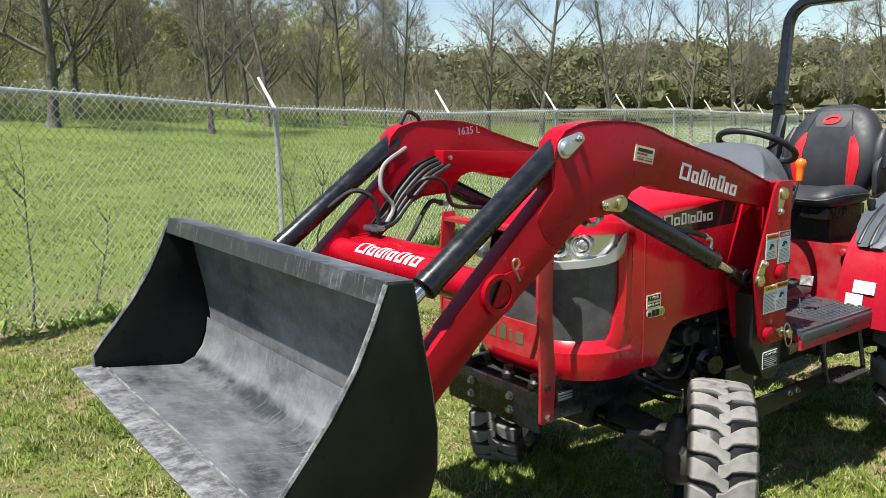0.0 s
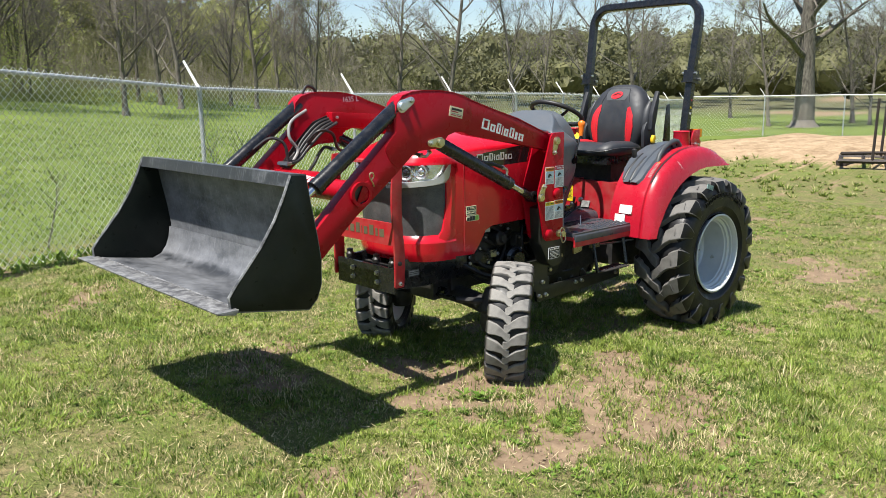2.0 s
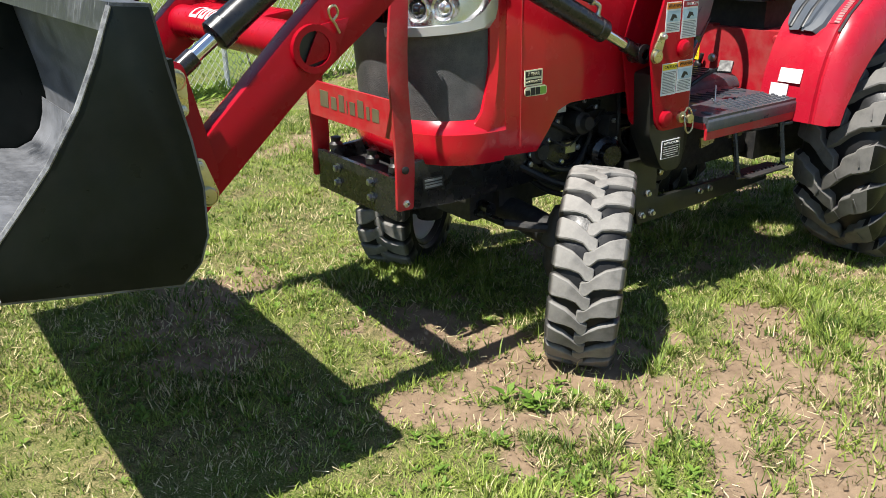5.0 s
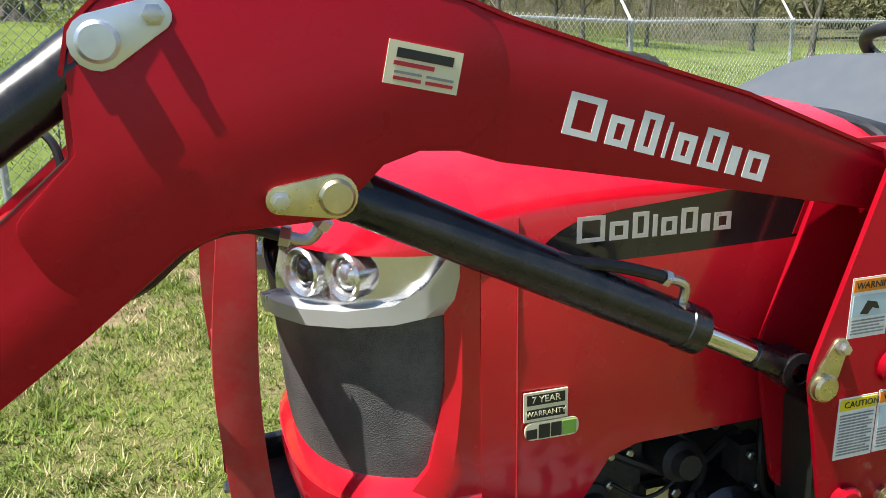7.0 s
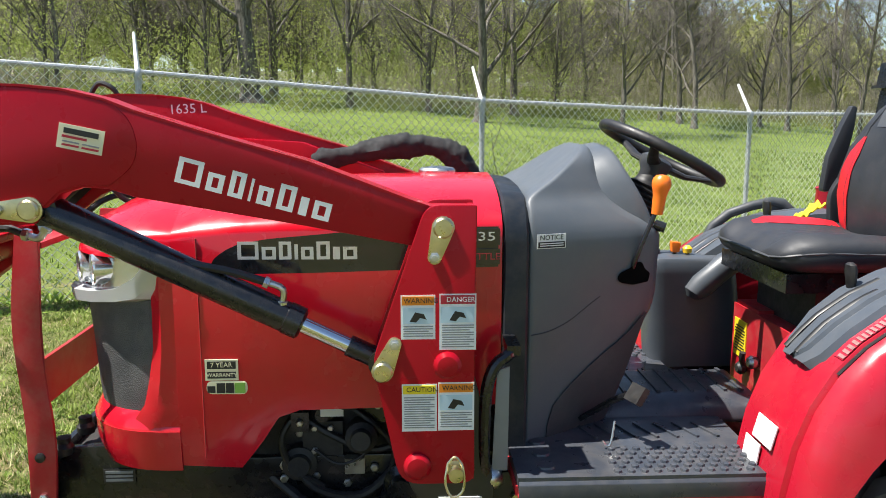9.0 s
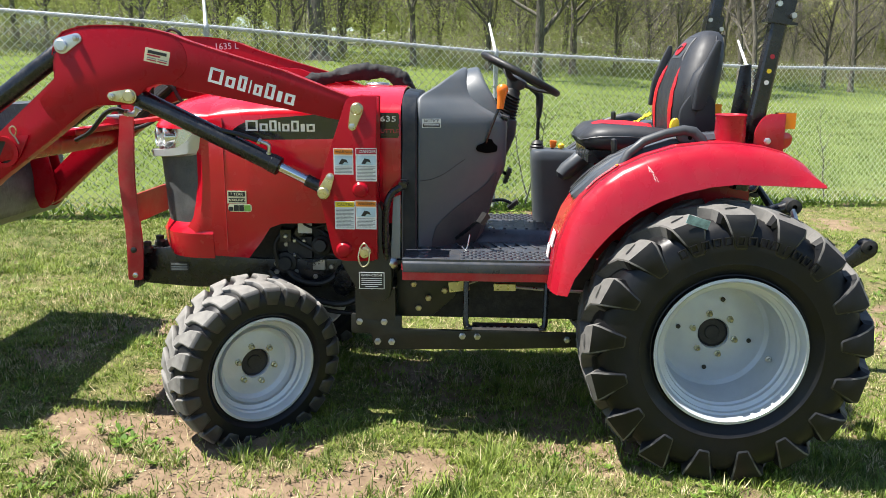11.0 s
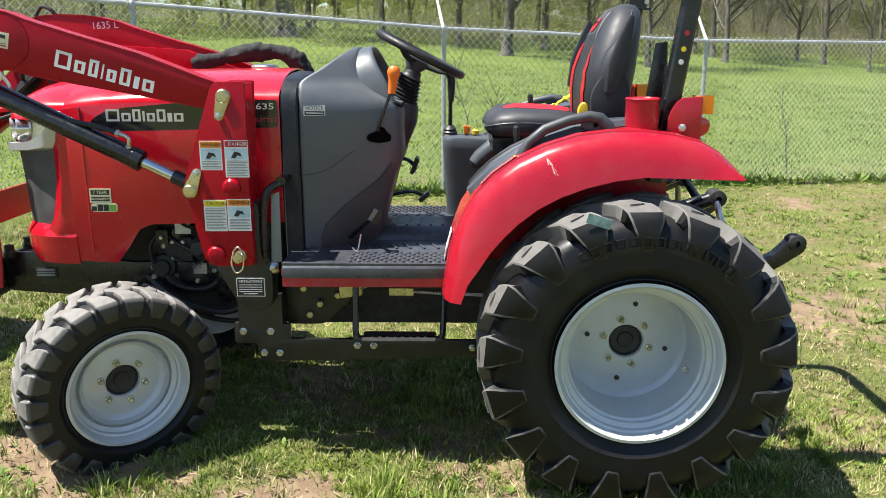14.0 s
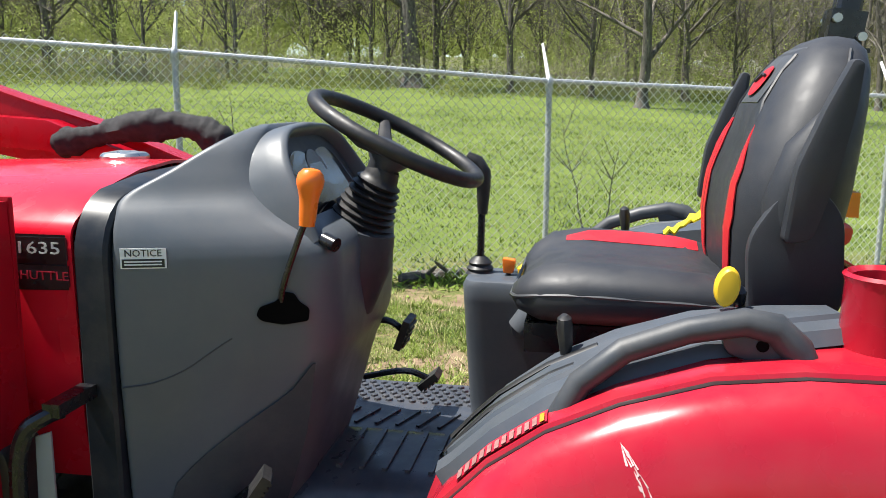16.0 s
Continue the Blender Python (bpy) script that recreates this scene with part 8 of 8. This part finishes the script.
def tree_meshes(seed, height, trunk_r, spread, leaves, fork=0.15, limbs=14, leaf=0.026, lean=0.0, stem=0.72, twigs=4):
    """A trunk that forks into limbs, boughs, branches and fine twigs, with small new leaves along the twigs."""
    rng = random.Random(seed)
    verts, faces, tips = [], [], []

    def limb(pts, rad, sides):
        base = len(verts)
        for i, p in enumerate(pts):
            t = (pts[min(i + 1, len(pts) - 1)] - pts[max(i - 1, 0)]).normalized()
            u = t.cross(V(0.31, 0.95, 0.05)).normalized()
            w = t.cross(u)
            for k in range(sides):
                a = 2 * math.pi * k / sides
                verts.append(tuple(p + (u * math.cos(a) + w * math.sin(a)) * rad[i]))
        for i in range(len(pts) - 1):
            for k in range(sides):
                k2 = (k + 1) % sides
                a, b = base + i * sides, base + (i + 1) * sides
                faces.extend(((a + k, a + k2, b + k2), (a + k, b + k2, b + k)))

    def twig(p, q, r):
        t = (q - p).normalized()
        u = t.cross(V(0.31, 0.95, 0.05)).normalized() * r
        w = t.cross(u)
        base = len(verts)
        verts.extend((tuple(p + u), tuple(p - u * 0.5 + w * 0.87), tuple(p - u * 0.5 - w * 0.87), tuple(q)))
        faces.extend(((base, base + 1, base + 3), (base + 1, base + 2, base + 3), (base + 2, base, base + 3)))
        tips.append(p.lerp(q, 0.55))
        tips.append(q)

    def grow(p, d, length, r, level):
        steps = (9, 6, 4, 2)[level]
        wild = (0.07, 0.16, 0.22, 0.25)[level]
        pts, rad = [p.copy()], [r]
        for i in range(steps):
            d = (d + V(rng.uniform(-1, 1), rng.uniform(-1, 1), rng.uniform(-0.5, 0.75)) * wild).normalized()
            pts.append(pts[-1] + d * (length / steps))
            rad.append(max(0.0035, r * (1 - 0.80 * (i + 1) / steps)))
        limb(pts, rad, (10, 6, 4, 3)[level])
        kids = (limbs, 6, 6, twigs)[level]
        for k in range(kids):
            low = fork if level == 0 else 0.18
            t = min(low + (1 - low) * (k + rng.random()) / kids, 0.999)
            i = int(t * steps)
            base = pts[i].lerp(pts[i + 1], t * steps - i)
            along = (pts[i + 1] - pts[i]).normalized()
            ang = rng.uniform(0, 2 * math.pi)
            side = V(math.cos(ang), math.sin(ang), rng.uniform(-0.25, 0.75) if level else rng.uniform(0.2, 1.0))
            nd = (along * (0.35 if level == 0 else 0.75) + side * spread * rng.uniform(0.6, 1.2)).normalized()
            if level == 3:
                L = rng.uniform(0.16, 0.52)
                twig(base, base + nd * L + V(0, 0, rng.uniform(-0.04, 0.08)), 0.0055)
            else:
                L = length * ((0.40, 0.46, 0.46)[level] * rng.uniform(0.6, 1.25)) * (1.15 - 0.55 * t if level == 0 else 1.0)
                grow(base, nd, L, max(0.0045, rad[i] * rng.uniform(0.38, 0.62)), level + 1)

    limb([V(0, 0, -0.6), V(0, 0, 0.0), V(0.01, 0.01, 0.12), V(0.02, 0.01, 0.34)], [trunk_r * 2.0, trunk_r * 1.6, trunk_r * 1.22, trunk_r * 1.02], 10)
    grow(V(0.02, 0.01, 0.30), V(lean, lean * 0.4, 1).normalized(), height * stem, trunk_r, 0)
    me = bare_mesh("trunk", verts, faces, BARK, True)
    nr = np.random.default_rng(seed)
    base = np.array([t[:] for t in tips])
    heavy = np.clip(0.15 + np.sin(base[:, 0] * 1.9 + seed) * np.sin(base[:, 1] * 2.1) + 0.6 * np.sin(base[:, 2] * 1.4 + seed), 0.02, None)
    pick = nr.choice(len(base), leaves, p=heavy / heavy.sum())
    c = base[pick] + nr.normal(0, 0.045, (leaves, 3))
    a, b = nr.normal(0, 1, (leaves, 3)), nr.normal(0, 1, (leaves, 3))
    a /= np.linalg.norm(a, axis=1)[:, None]
    b -= a * (a * b).sum(1)[:, None]
    b /= np.linalg.norm(b, axis=1)[:, None]
    sz = leaf * nr.uniform(0.5, 1.4, leaves)[:, None]
    v = np.stack([c - a * sz, c + b * sz * 0.55, c + a * sz, c - b * sz * 0.55], 1)
    return me, bare_mesh("crown", v.reshape(-1, 3), np.arange(leaves)[:, None] * 4 + np.arange(4)[None], LEAF)


def tree_thing(variant, label):
    trunk, crown = variant
    t = tagged(new("tree"), label, "tree", "trees beyond the fence")
    a = new("trunk", trunk)
    a.parent = t
    if crown:
        b = new("crown", crown)
        b.parent = t
    return t


def cedar_meshes(seed, height, width, count):
    nr = np.random.default_rng(seed)
    h = nr.uniform(0.04, 1.0, count) ** 0.85
    lumps = 0.75 + 0.35 * np.sin(h * 23 + seed)
    r = width * (1 - h) ** 0.75 * np.sqrt(nr.uniform(0.15, 1.0, count)) * lumps
    a = nr.uniform(0, 2 * np.pi, count)
    a = a + 0.5 * np.sin(a * 3 + h * 9)
    c = np.stack([np.cos(a) * r, np.sin(a) * r, h * height + 0.05 * r], -1) + nr.normal(0, 0.10, (count, 3))
    d = np.stack([np.cos(a), np.sin(a), nr.uniform(-0.6, 0.5, count)], -1) + nr.normal(0, 0.5, (count, 3))
    d /= np.linalg.norm(d, axis=1)[:, None]
    e = np.cross(d, nr.normal(0, 1, (count, 3)))
    e /= np.linalg.norm(e, axis=1)[:, None]
    sz = nr.uniform(0.05, 0.15, count)[:, None]
    v = np.stack([c - d * sz, c + e * sz * 0.22, c + d * sz, c - e * sz * 0.22], 1)
    faces = np.arange(count)[:, None] * 4 + np.arange(4)[None]
    bm = bmesh.new()
    add_tube(bm, [V(0, 0, -0.2), V(0.03, 0, height * 0.5), V(0, 0.03, height * 0.97)], [0.16, 0.10, 0.015], 8, caps=False)
    rng = random.Random(seed)
    for k in range(26):
        z = rng.uniform(0.06, 0.85) * height
        ang = rng.uniform(0, 2 * math.pi)
        L = width * (1 - z / height) ** 0.75 * 1.05
        add_tube(bm, [V(0, 0, z), V(math.cos(ang) * L * 0.5, math.sin(ang) * L * 0.5, z + 0.05 * L), V(math.cos(ang) * L, math.sin(ang) * L, z - 0.05 * L)], [0.035, 0.02, 0.006], 4, caps=False)
    me = bpy.data.meshes.new("trunk")
    bm.to_mesh(me)
    bm.free()
    me.materials.append(BARK)
    return me, bare_mesh("crown", v.reshape(-1, 3), faces, LEAF_DARK)


BIG = tree_thing(tree_meshes(5, 12.0, 0.40, 1.25, 2600, fork=0.24, limbs=13, leaf=0.030, stem=0.80), "large spreading tree just coming into leaf")
TALL = tree_thing(tree_meshes(8, 11.0, 0.155, 0.95, 3200, fork=0.10, limbs=16), "tall slender tree with thin spring leaves")
SLIM = tree_thing(tree_meshes(13, 7.5, 0.070, 0.90, 1700, fork=0.07, limbs=15), "slim bare-branched young tree")
LEAFY = tree_thing(tree_meshes(21, 8.5, 0.100, 0.90, 6000, fork=0.06, limbs=17, leaf=0.032), "young tree with fresh light green leaves")
BARE = tree_thing(tree_meshes(34, 9.0, 0.085, 0.75, 900, fork=0.10, limbs=15), "nearly leafless slender tree")
CEDAR = tree_thing(cedar_meshes(3, 7.5, 2.3, 17000), "dense dark evergreen with drooping sprays")
SORTS = {"B": BIG, "T": TALL, "S": SLIM, "L": LEAFY, "N": BARE, "C": CEDAR}
used = set()


def plant(kind, x, y, size=1.0, spin=0.0):
    tilt = Matrix.Rotation(radians(5.5 * math.sin(spin * 7.0)), 4, "X")
    wide = size * (1.0 + 0.25 * math.sin(spin * 5.0 + x))
    m = Matrix.Translation((x, y, float(ground_z(x, y)))) @ tilt @ Matrix.Rotation(spin, 4, "Z") @ Matrix.Diagonal((wide, wide, size * (1.0 + 0.12 * math.sin(spin * 3.0 + y)), 1))
    if kind not in used:
        used.add(kind)
        SORTS[kind].matrix_basis = m
    else:
        t = copy_thing(SORTS[kind], Matrix.Identity(4))
        t.matrix_basis = m


TREES = []
TREES += [
    ('T', -1.0, -23.9, 1.0, 1.5),
    ('S', -4.4, -29.3, 1.1, 0.6),
    ('S', -5.3, -22.7, 1.2, 0.4),
    ('N', -9.1, -28.7, 1.0, 5.8),
    ('S', -12.5, -29.3, 1.1, 5.0),
    ('S', -13.4, -25.3, 0.9, 4.8),
    ('N', -14.5, -25.8, 1.1, 1.4),
    ('N', -22.4, -29.9, 1.2, 3.4),
    ('N', -18.9, -22.3, 1.1, 1.7),
    ('S', -20.9, -20.3, 1.2, 1.1),
    ('N', -29.9, -26.7, 1.1, 0.7),
    ('N', -27.6, -21.5, 1.2, 1.3),
    ('S', -30.7, -20.7, 1.3, 5.8),
]
TREES += [
    ('N', -0.8, -31.1, 1.1, 5.2),
    ('S', 0.5, -27.2, 1.2, 5.1),
    ('B', -36.2, -14.8, 1.05, 5.0),
    ('S', -41.7, -14.6, 1.3, 1.2),
    ('N', -40.1, -13.1, 0.9, 1.9),
    ('N', -42.6, -12.2, 1.2, 3.9),
    ('N', -36.4, -16.7, 1.3, 4.6),
    ('N', -44.4, -30.6, 1.6, 5.4),
    ('S', -46.1, -24.1, 1.4, 5.5),
    ('T', 18.5, -23.6, 0.8, 0.5),
    ('L', 22.7, -26.7, 0.9, 3.8),
    ('S', 17.8, -26.5, 1.2, 4.2),
    ('N', 13.5, -26.5, 1.1, 3.2),
    ('L', 14.6, -32.6, 0.9, 1.1),
    ('S', 11.4, -29.6, 1.2, 3.0),
    ('T', 8.0, -28.5, 0.7, 0.6),
]
TREES += [
    ('L', 6.3, -36.0, 1.0, 5.9),
    ('T', 3.3, -27.3, 0.95, 5.4),
    ('L', 2.7, -34.4, 0.9, 3.4),
    ('L', -1.2, -33.4, 0.8, 1.9),
    ('T', -2.7, -28.3, 0.8, 5.7),
    ('N', -5.4, -34.0, 1.0, 3.6),
    ('B', 6.7, -26.7, 0.8, 5.5),
    ('S', 8.3, -27.4, 1.2, 5.3),
    ('L', 0.6, -34.1, 0.9, 3.2),
    ('L', -5.3, -34.5, 0.85, 2.6),
    ('N', -8.9, -30.5, 1.2, 2.7),
    ('S', -8.8, -26.3, 1.2, 1.9),
    ('N', -12.9, -27.8, 1.1, 5.1),
    ('S', -19.4, -36.8, 1.3, 0.3),
]
TREES += [
    ('L', 11.8, -30.6, 0.9, 0.3),
    ('S', 12.9, -25.9, 1.1, 3.9),
    ('T', 23.1, -20.9, 0.9, 1.8),
    ('L', 26.1, -20.6, 1.0, 3.4),
    ('N', 23.7, -24.5, 1.1, 3.0),
    ('C', -15.4, -52.0, 1.5, 2.5),
    ('C', -12.6, -54.5, 1.25, 1.0),
    ('C', -18.2, -55.0, 1.4, 3.8),
    ('C', -2.5, -49.0, 1.0, 0.4),
]
for kind, x, y, size, spin in TREES:
    plant(kind, x, y, size, spin)
wild = random.Random(77)
for k in range(96):
    s_at, f_at = wild.uniform(-40.0, 34.0), 24.0 + 36.0 * wild.random() ** 1.3
    p = FENCE_AT + FENCE_U * s_at - FENCE_N * f_at
    plant("LTSNSLNT"[k % 8] if s_at > -16 else "NSNT"[k % 4], p.x, p.y, wild.uniform(0.75, 1.15), wild.uniform(0, 6.28))


def scatter_leaves(name, n, place, size, material, seed, twig=False):
    rng = np.random.default_rng(seed)
    c = place(rng, n)
    n = len(c)
    a, b = rng.normal(0, 1, (n, 3)), rng.normal(0, 1, (n, 3))
    if twig:
        a[:, 2] = np.abs(a[:, 2]) * 2.0 + 0.6
    a /= np.linalg.norm(a, axis=1)[:, None]
    b -= a * (a * b).sum(1)[:, None]
    b /= np.linalg.norm(b, axis=1)[:, None]
    s = size * rng.uniform(0.5, 1.5, n)[:, None]
    wide = 0.012 if twig else 0.55
    v = np.stack([c - a * s, c + b * s * wide, c + a * s, c - b * s * wide], 1)
    faces = np.arange(n)[:, None] * 4 + np.arange(4)[None]
    return bare_mesh(name, v.reshape(-1, 3), faces, material)


def along(s, f):
    x = FENCE_AT.x + FENCE_U.x * s - FENCE_N.x * f
    y = FENCE_AT.y + FENCE_U.y * s - FENCE_N.y * f
    return x, y


def brush_places(f0, f1, s0, s1, tall, clump, low=0.0):
    def place(rng, n):
        k = max(4, n // clump)
        s, f = rng.uniform(s0, s1, k), rng.uniform(f0, f1, k)
        h = tall * rng.uniform(0.35, 1.15, k)
        r = h * rng.uniform(0.5, 1.0, k) + 0.3
        i = rng.integers(0, k, n)
        ds, df = rng.normal(0, 0.5, n) * r[i], rng.normal(0, 0.5, n) * r[i]
        x, y = along(s[i] + ds, f[i] + df)
        z = ground_z(x, y) + low + h[i] * rng.uniform(0, 1, n) ** 1.2 * np.exp(-((ds ** 2 + df ** 2) / (r[i] ** 2)) * 0.8)
        return np.stack([x, y, z], -1)
    return place


# -- brush --
def far_crowns(name, count, r0, r1, low, high, a0, a1, cards, card, material, seed):
    """Far woods: lumpy crowns with ragged leafy outlines, heaped over the rising ground."""
    rng = np.random.default_rng(seed)
    ball = bmesh.new()
    bmesh.ops.create_icosphere(ball, subdivisions=2, radius=1.0)
    unit = np.array([v.co[:] for v in ball.verts])
    tris = np.array([[v.index for v in f.verts] for f in ball.faces])
    ball.free()
    verts, faces, total = [], [], 0
    for k in range(count):
        ang, r, h = radians(rng.uniform(a0, a1)), rng.uniform(r0, r1), rng.uniform(low, high)
        x, y = 2.0 - math.sin(ang) * r, 2.5 + math.cos(ang) * r
        w = h * rng.uniform(0.30, 0.52)
        z = float(ground_z(x, y))
        ph = rng.uniform(0, 6, 3)
        lump = 1.0 + 0.16 * np.sin(unit[:, 0] * 5 + ph[0]) * np.sin(unit[:, 2] * 6 + ph[1]) + 0.10 * np.sin(unit[:, 1] * 9 + ph[2]) * np.sin(unit[:, 2] * 11)
        core = unit * lump[:, None] * np.array([w, w, h * 0.52]) * 0.50 + np.array([x, y, z + h * 0.46])
        verts.append(core)
        faces.append(tris + total)
        total += len(core)
        d = rng.normal(0, 1, (cards, 3))
        d /= np.linalg.norm(d, axis=1)[:, None]
        d[:, 2] = np.abs(d[:, 2]) * 1.15 - 0.25
        c = d * np.array([w, w, h * 0.52]) * rng.uniform(0.42, 1.0, (cards, 1)) * (0.80 + 0.35 * np.sin(d[:, :1] * 7 + ph[0]) * np.sin(d[:, 1:2] * 6 + ph[1]) * np.sin(d[:, 2:] * 8 + ph[2]) + 0.25) + np.array([x, y, z + h * 0.46])
        a, b = rng.normal(0, 1, (cards, 3)), rng.normal(0, 1, (cards, 3))
        s = card * rng.uniform(0.4, 1.5, (cards, 1))
        verts.append(np.stack([c - a * s, c + b * s * 0.5, c + a * s, c - b * s * 0.5], 1).reshape(-1, 3))
        quad = np.arange(cards)[:, None] * 4 + total
        faces.extend((quad + np.array([[0, 1, 2]]), quad + np.array([[0, 2, 3]])))
        total += cards * 4
    return bare_mesh(name, np.concatenate(verts), np.concatenate(faces), material)


tagged(new("brush", scatter_leaves("brush", 80000, brush_places(18.5, 24.0, -34, 26, 0.9, 520), 0.030, BRUSH, 41)), "leafy undergrowth below the trees", "brush", kind="stuff")
tagged(new("twigs", scatter_leaves("twigs", 46000, brush_places(18.5, 34.0, -40, 28, 3.0, 460), 0.34, TWIG, 42, True)), "tangle of bare grey twigs and saplings", "twigs", kind="stuff")
tagged(new("sapling_leaves", scatter_leaves("sapling_leaves", 170000, brush_places(20.0, 42.0, -16, 34, 5.5, 700, 0.5), 0.034, HAZE_LEAF, 43)), "fresh pale green leaves on saplings", "leaves", kind="stuff")
tagged(new("sapling_leaves", scatter_leaves("sapling_leaves", 90000, brush_places(21.0, 44.0, -52, -14, 4.2, 400, 0.4), 0.032, DULL_LEAF, 46)), "sparse olive leaves on saplings", "leaves", kind="stuff")
tagged(new("twigs", scatter_leaves("twigs", 36000, brush_places(21.0, 44.0, -52, -14, 5.0, 130, 0.5), 0.36, TWIG, 47, True)), "tangle of bare grey saplings", "twigs", kind="stuff")
tagged(new("far_woods", far_crowns("far_woods", 190, 72, 105, 4.0, 7.0, 86, 156, 520, 0.10, WOODS, 44)), "olive spring woods in the distance", "woods", kind="stuff")
tagged(new("far_woods", far_crowns("far_woods", 230, 105, 200, 6.5, 11.0, 86, 156, 340, 0.15, WOODS, 45)), "wooded rising ground in the distance", "woods", kind="stuff")
tagged(new("far_woods", far_crowns("far_woods", 230, 58, 112, 6.0, 12.0, 150, 250, 1000, 0.125, WOODS_GREEN, 48)), "yellow-green wooded hillside beyond the pasture", "woods", kind="stuff")

# ---- iron rack lying before the soil heap ----
def make_rack():
    rack = tagged(new("iron_rack"), "dark rusty iron rack with upright stakes on the ground", "rack")
    o, d = V(-12.5, -2.35, 0), V(0.363, -0.932, 0)
    g = float(ground_z(o.x, o.y)) + 0.10
    n = V(0.932, 0.363, 0)
    for k in (-0.5, 0.5):
        part("side_beam", tube([o + d * -1.05 + n * k + V(0, 0, g), o + d * 1.05 + n * k + V(0, 0, g)], 0.045, 4), OLD_IRON, rack)
    for i in range(6):
        p = o + d * (-1.0 + 0.4 * i)
        part("cross_bar", tube([p - n * 0.5 + V(0, 0, g + 0.03), p + n * 0.5 + V(0, 0, g + 0.03)], 0.035, 4), OLD_IRON, rack)
    part("loose_plank", tube([o + d * 0.2 - n * 0.4 + V(0, 0, g + 0.10), o + d * 1.0 + n * 0.3 + V(0, 0, g + 0.13)], 0.035, 4), OLD_IRON, rack)
    for a, b, h in ((0.45, 0.5, 1.20), (0.28, -0.5, 1.15), (-0.85, 0.5, 1.30), (-0.97, -0.5, 1.20)):
        p = o + d * a + n * b
        part("stake", tube([p + V(0, 0, g - 0.05), p + V(0.02, 0.04, g + h)], 0.028, 6), OLD_IRON, rack)
    for k in (-0.9, 0.9):
        part("foot_block", box(o + d * k + V(0, 0, g - 0.10), (0.5, 0.2, 0.16), 0.02), OLD_IRON, rack)


make_rack()


# ---- thin bare saplings in the fence line, a dry log at its foot ----
def make_sapling(s, off, height, seed, lean):
    rng = random.Random(seed)
    p = fence_point(s, 0.0, off)
    z = float(ground_z(p.x, p.y))
    thing = tagged(new("sapling"), "thin leafless sapling growing by the fence", "sapling", "saplings by the fence")
    pts, q = [V(p.x, p.y, z - 0.02)], V(p.x, p.y, z - 0.02)
    u = V(FENCE_U.x, FENCE_U.y, 0)
    for k in range(9):
        q = q + V(0, 0, height / 9) + u * (lean * height / 9 + rng.uniform(-0.025, 0.025)) + V(FENCE_N.x, FENCE_N.y, 0) * rng.uniform(-0.01, 0.01)
        pts.append(q.copy())
    part("stem", tube(pts, [0.010 * (1 - 0.75 * k / 9) for k in range(10)], 6), BARK, thing)
    for k in range(7):
        i = rng.randint(3, 8)
        d = (u * rng.choice((-1, 1)) * rng.uniform(0.3, 0.9) + V(0, 0, rng.uniform(0.5, 1.0))).normalized()
        L = rng.uniform(0.12, 0.34)
        a = pts[i]
        part("branch", tube([a, a + d * L * 0.5 + V(0, 0, 0.01), a + d * L + V(0, 0, 0.05)], [0.0045, 0.0032, 0.0015], 5), BARK, thing)


for s_at, off, tall, seed, lean in ((-0.45, 0.12, 1.35, 1, 0.22), (2.50, 0.10, 1.45, 2, -0.06), (-0.30, -0.10, 1.10, 3, -0.25), (5.2, 0.15, 1.2, 4, 0.1), (-4.6, 0.2, 1.2, 5, 0.15), (1.9, 0.25, 0.8, 6, -0.2)):
    make_sapling(s_at, off, tall, seed, lean)


def make_log():
    a, b = fence_point(0.62, 0, 0.10), fence_point(1.22, 0, -0.05)
    za, zb = float(ground_z(a.x, a.y)), float(ground_z(b.x, b.y))
    rng = random.Random(6)
    pts = [V(a.x, a.y, za + 0.03).lerp(V(b.x, b.y, zb + 0.05), k / 8) + V(rng.uniform(-0.01, 0.01), rng.uniform(-0.01, 0.01), rng.uniform(-0.008, 0.008)) for k in range(9)]
    log = tagged(new("dry_log"), "short dry grey log lying in the weeds", "log")
    part("log_body", tube(pts, [0.050, 0.058, 0.060, 0.055, 0.058, 0.054, 0.050, 0.046, 0.036], 10), BARK, log)
    for i, d in ((2, V(0.1, 0.2, 0.15)), (5, V(-0.12, 0.16, 0.12))):
        part("branch_stub", tube([pts[i], pts[i] + d * 0.7, pts[i] + d], [0.022, 0.016, 0.009], 6), BARK, log)


make_log()
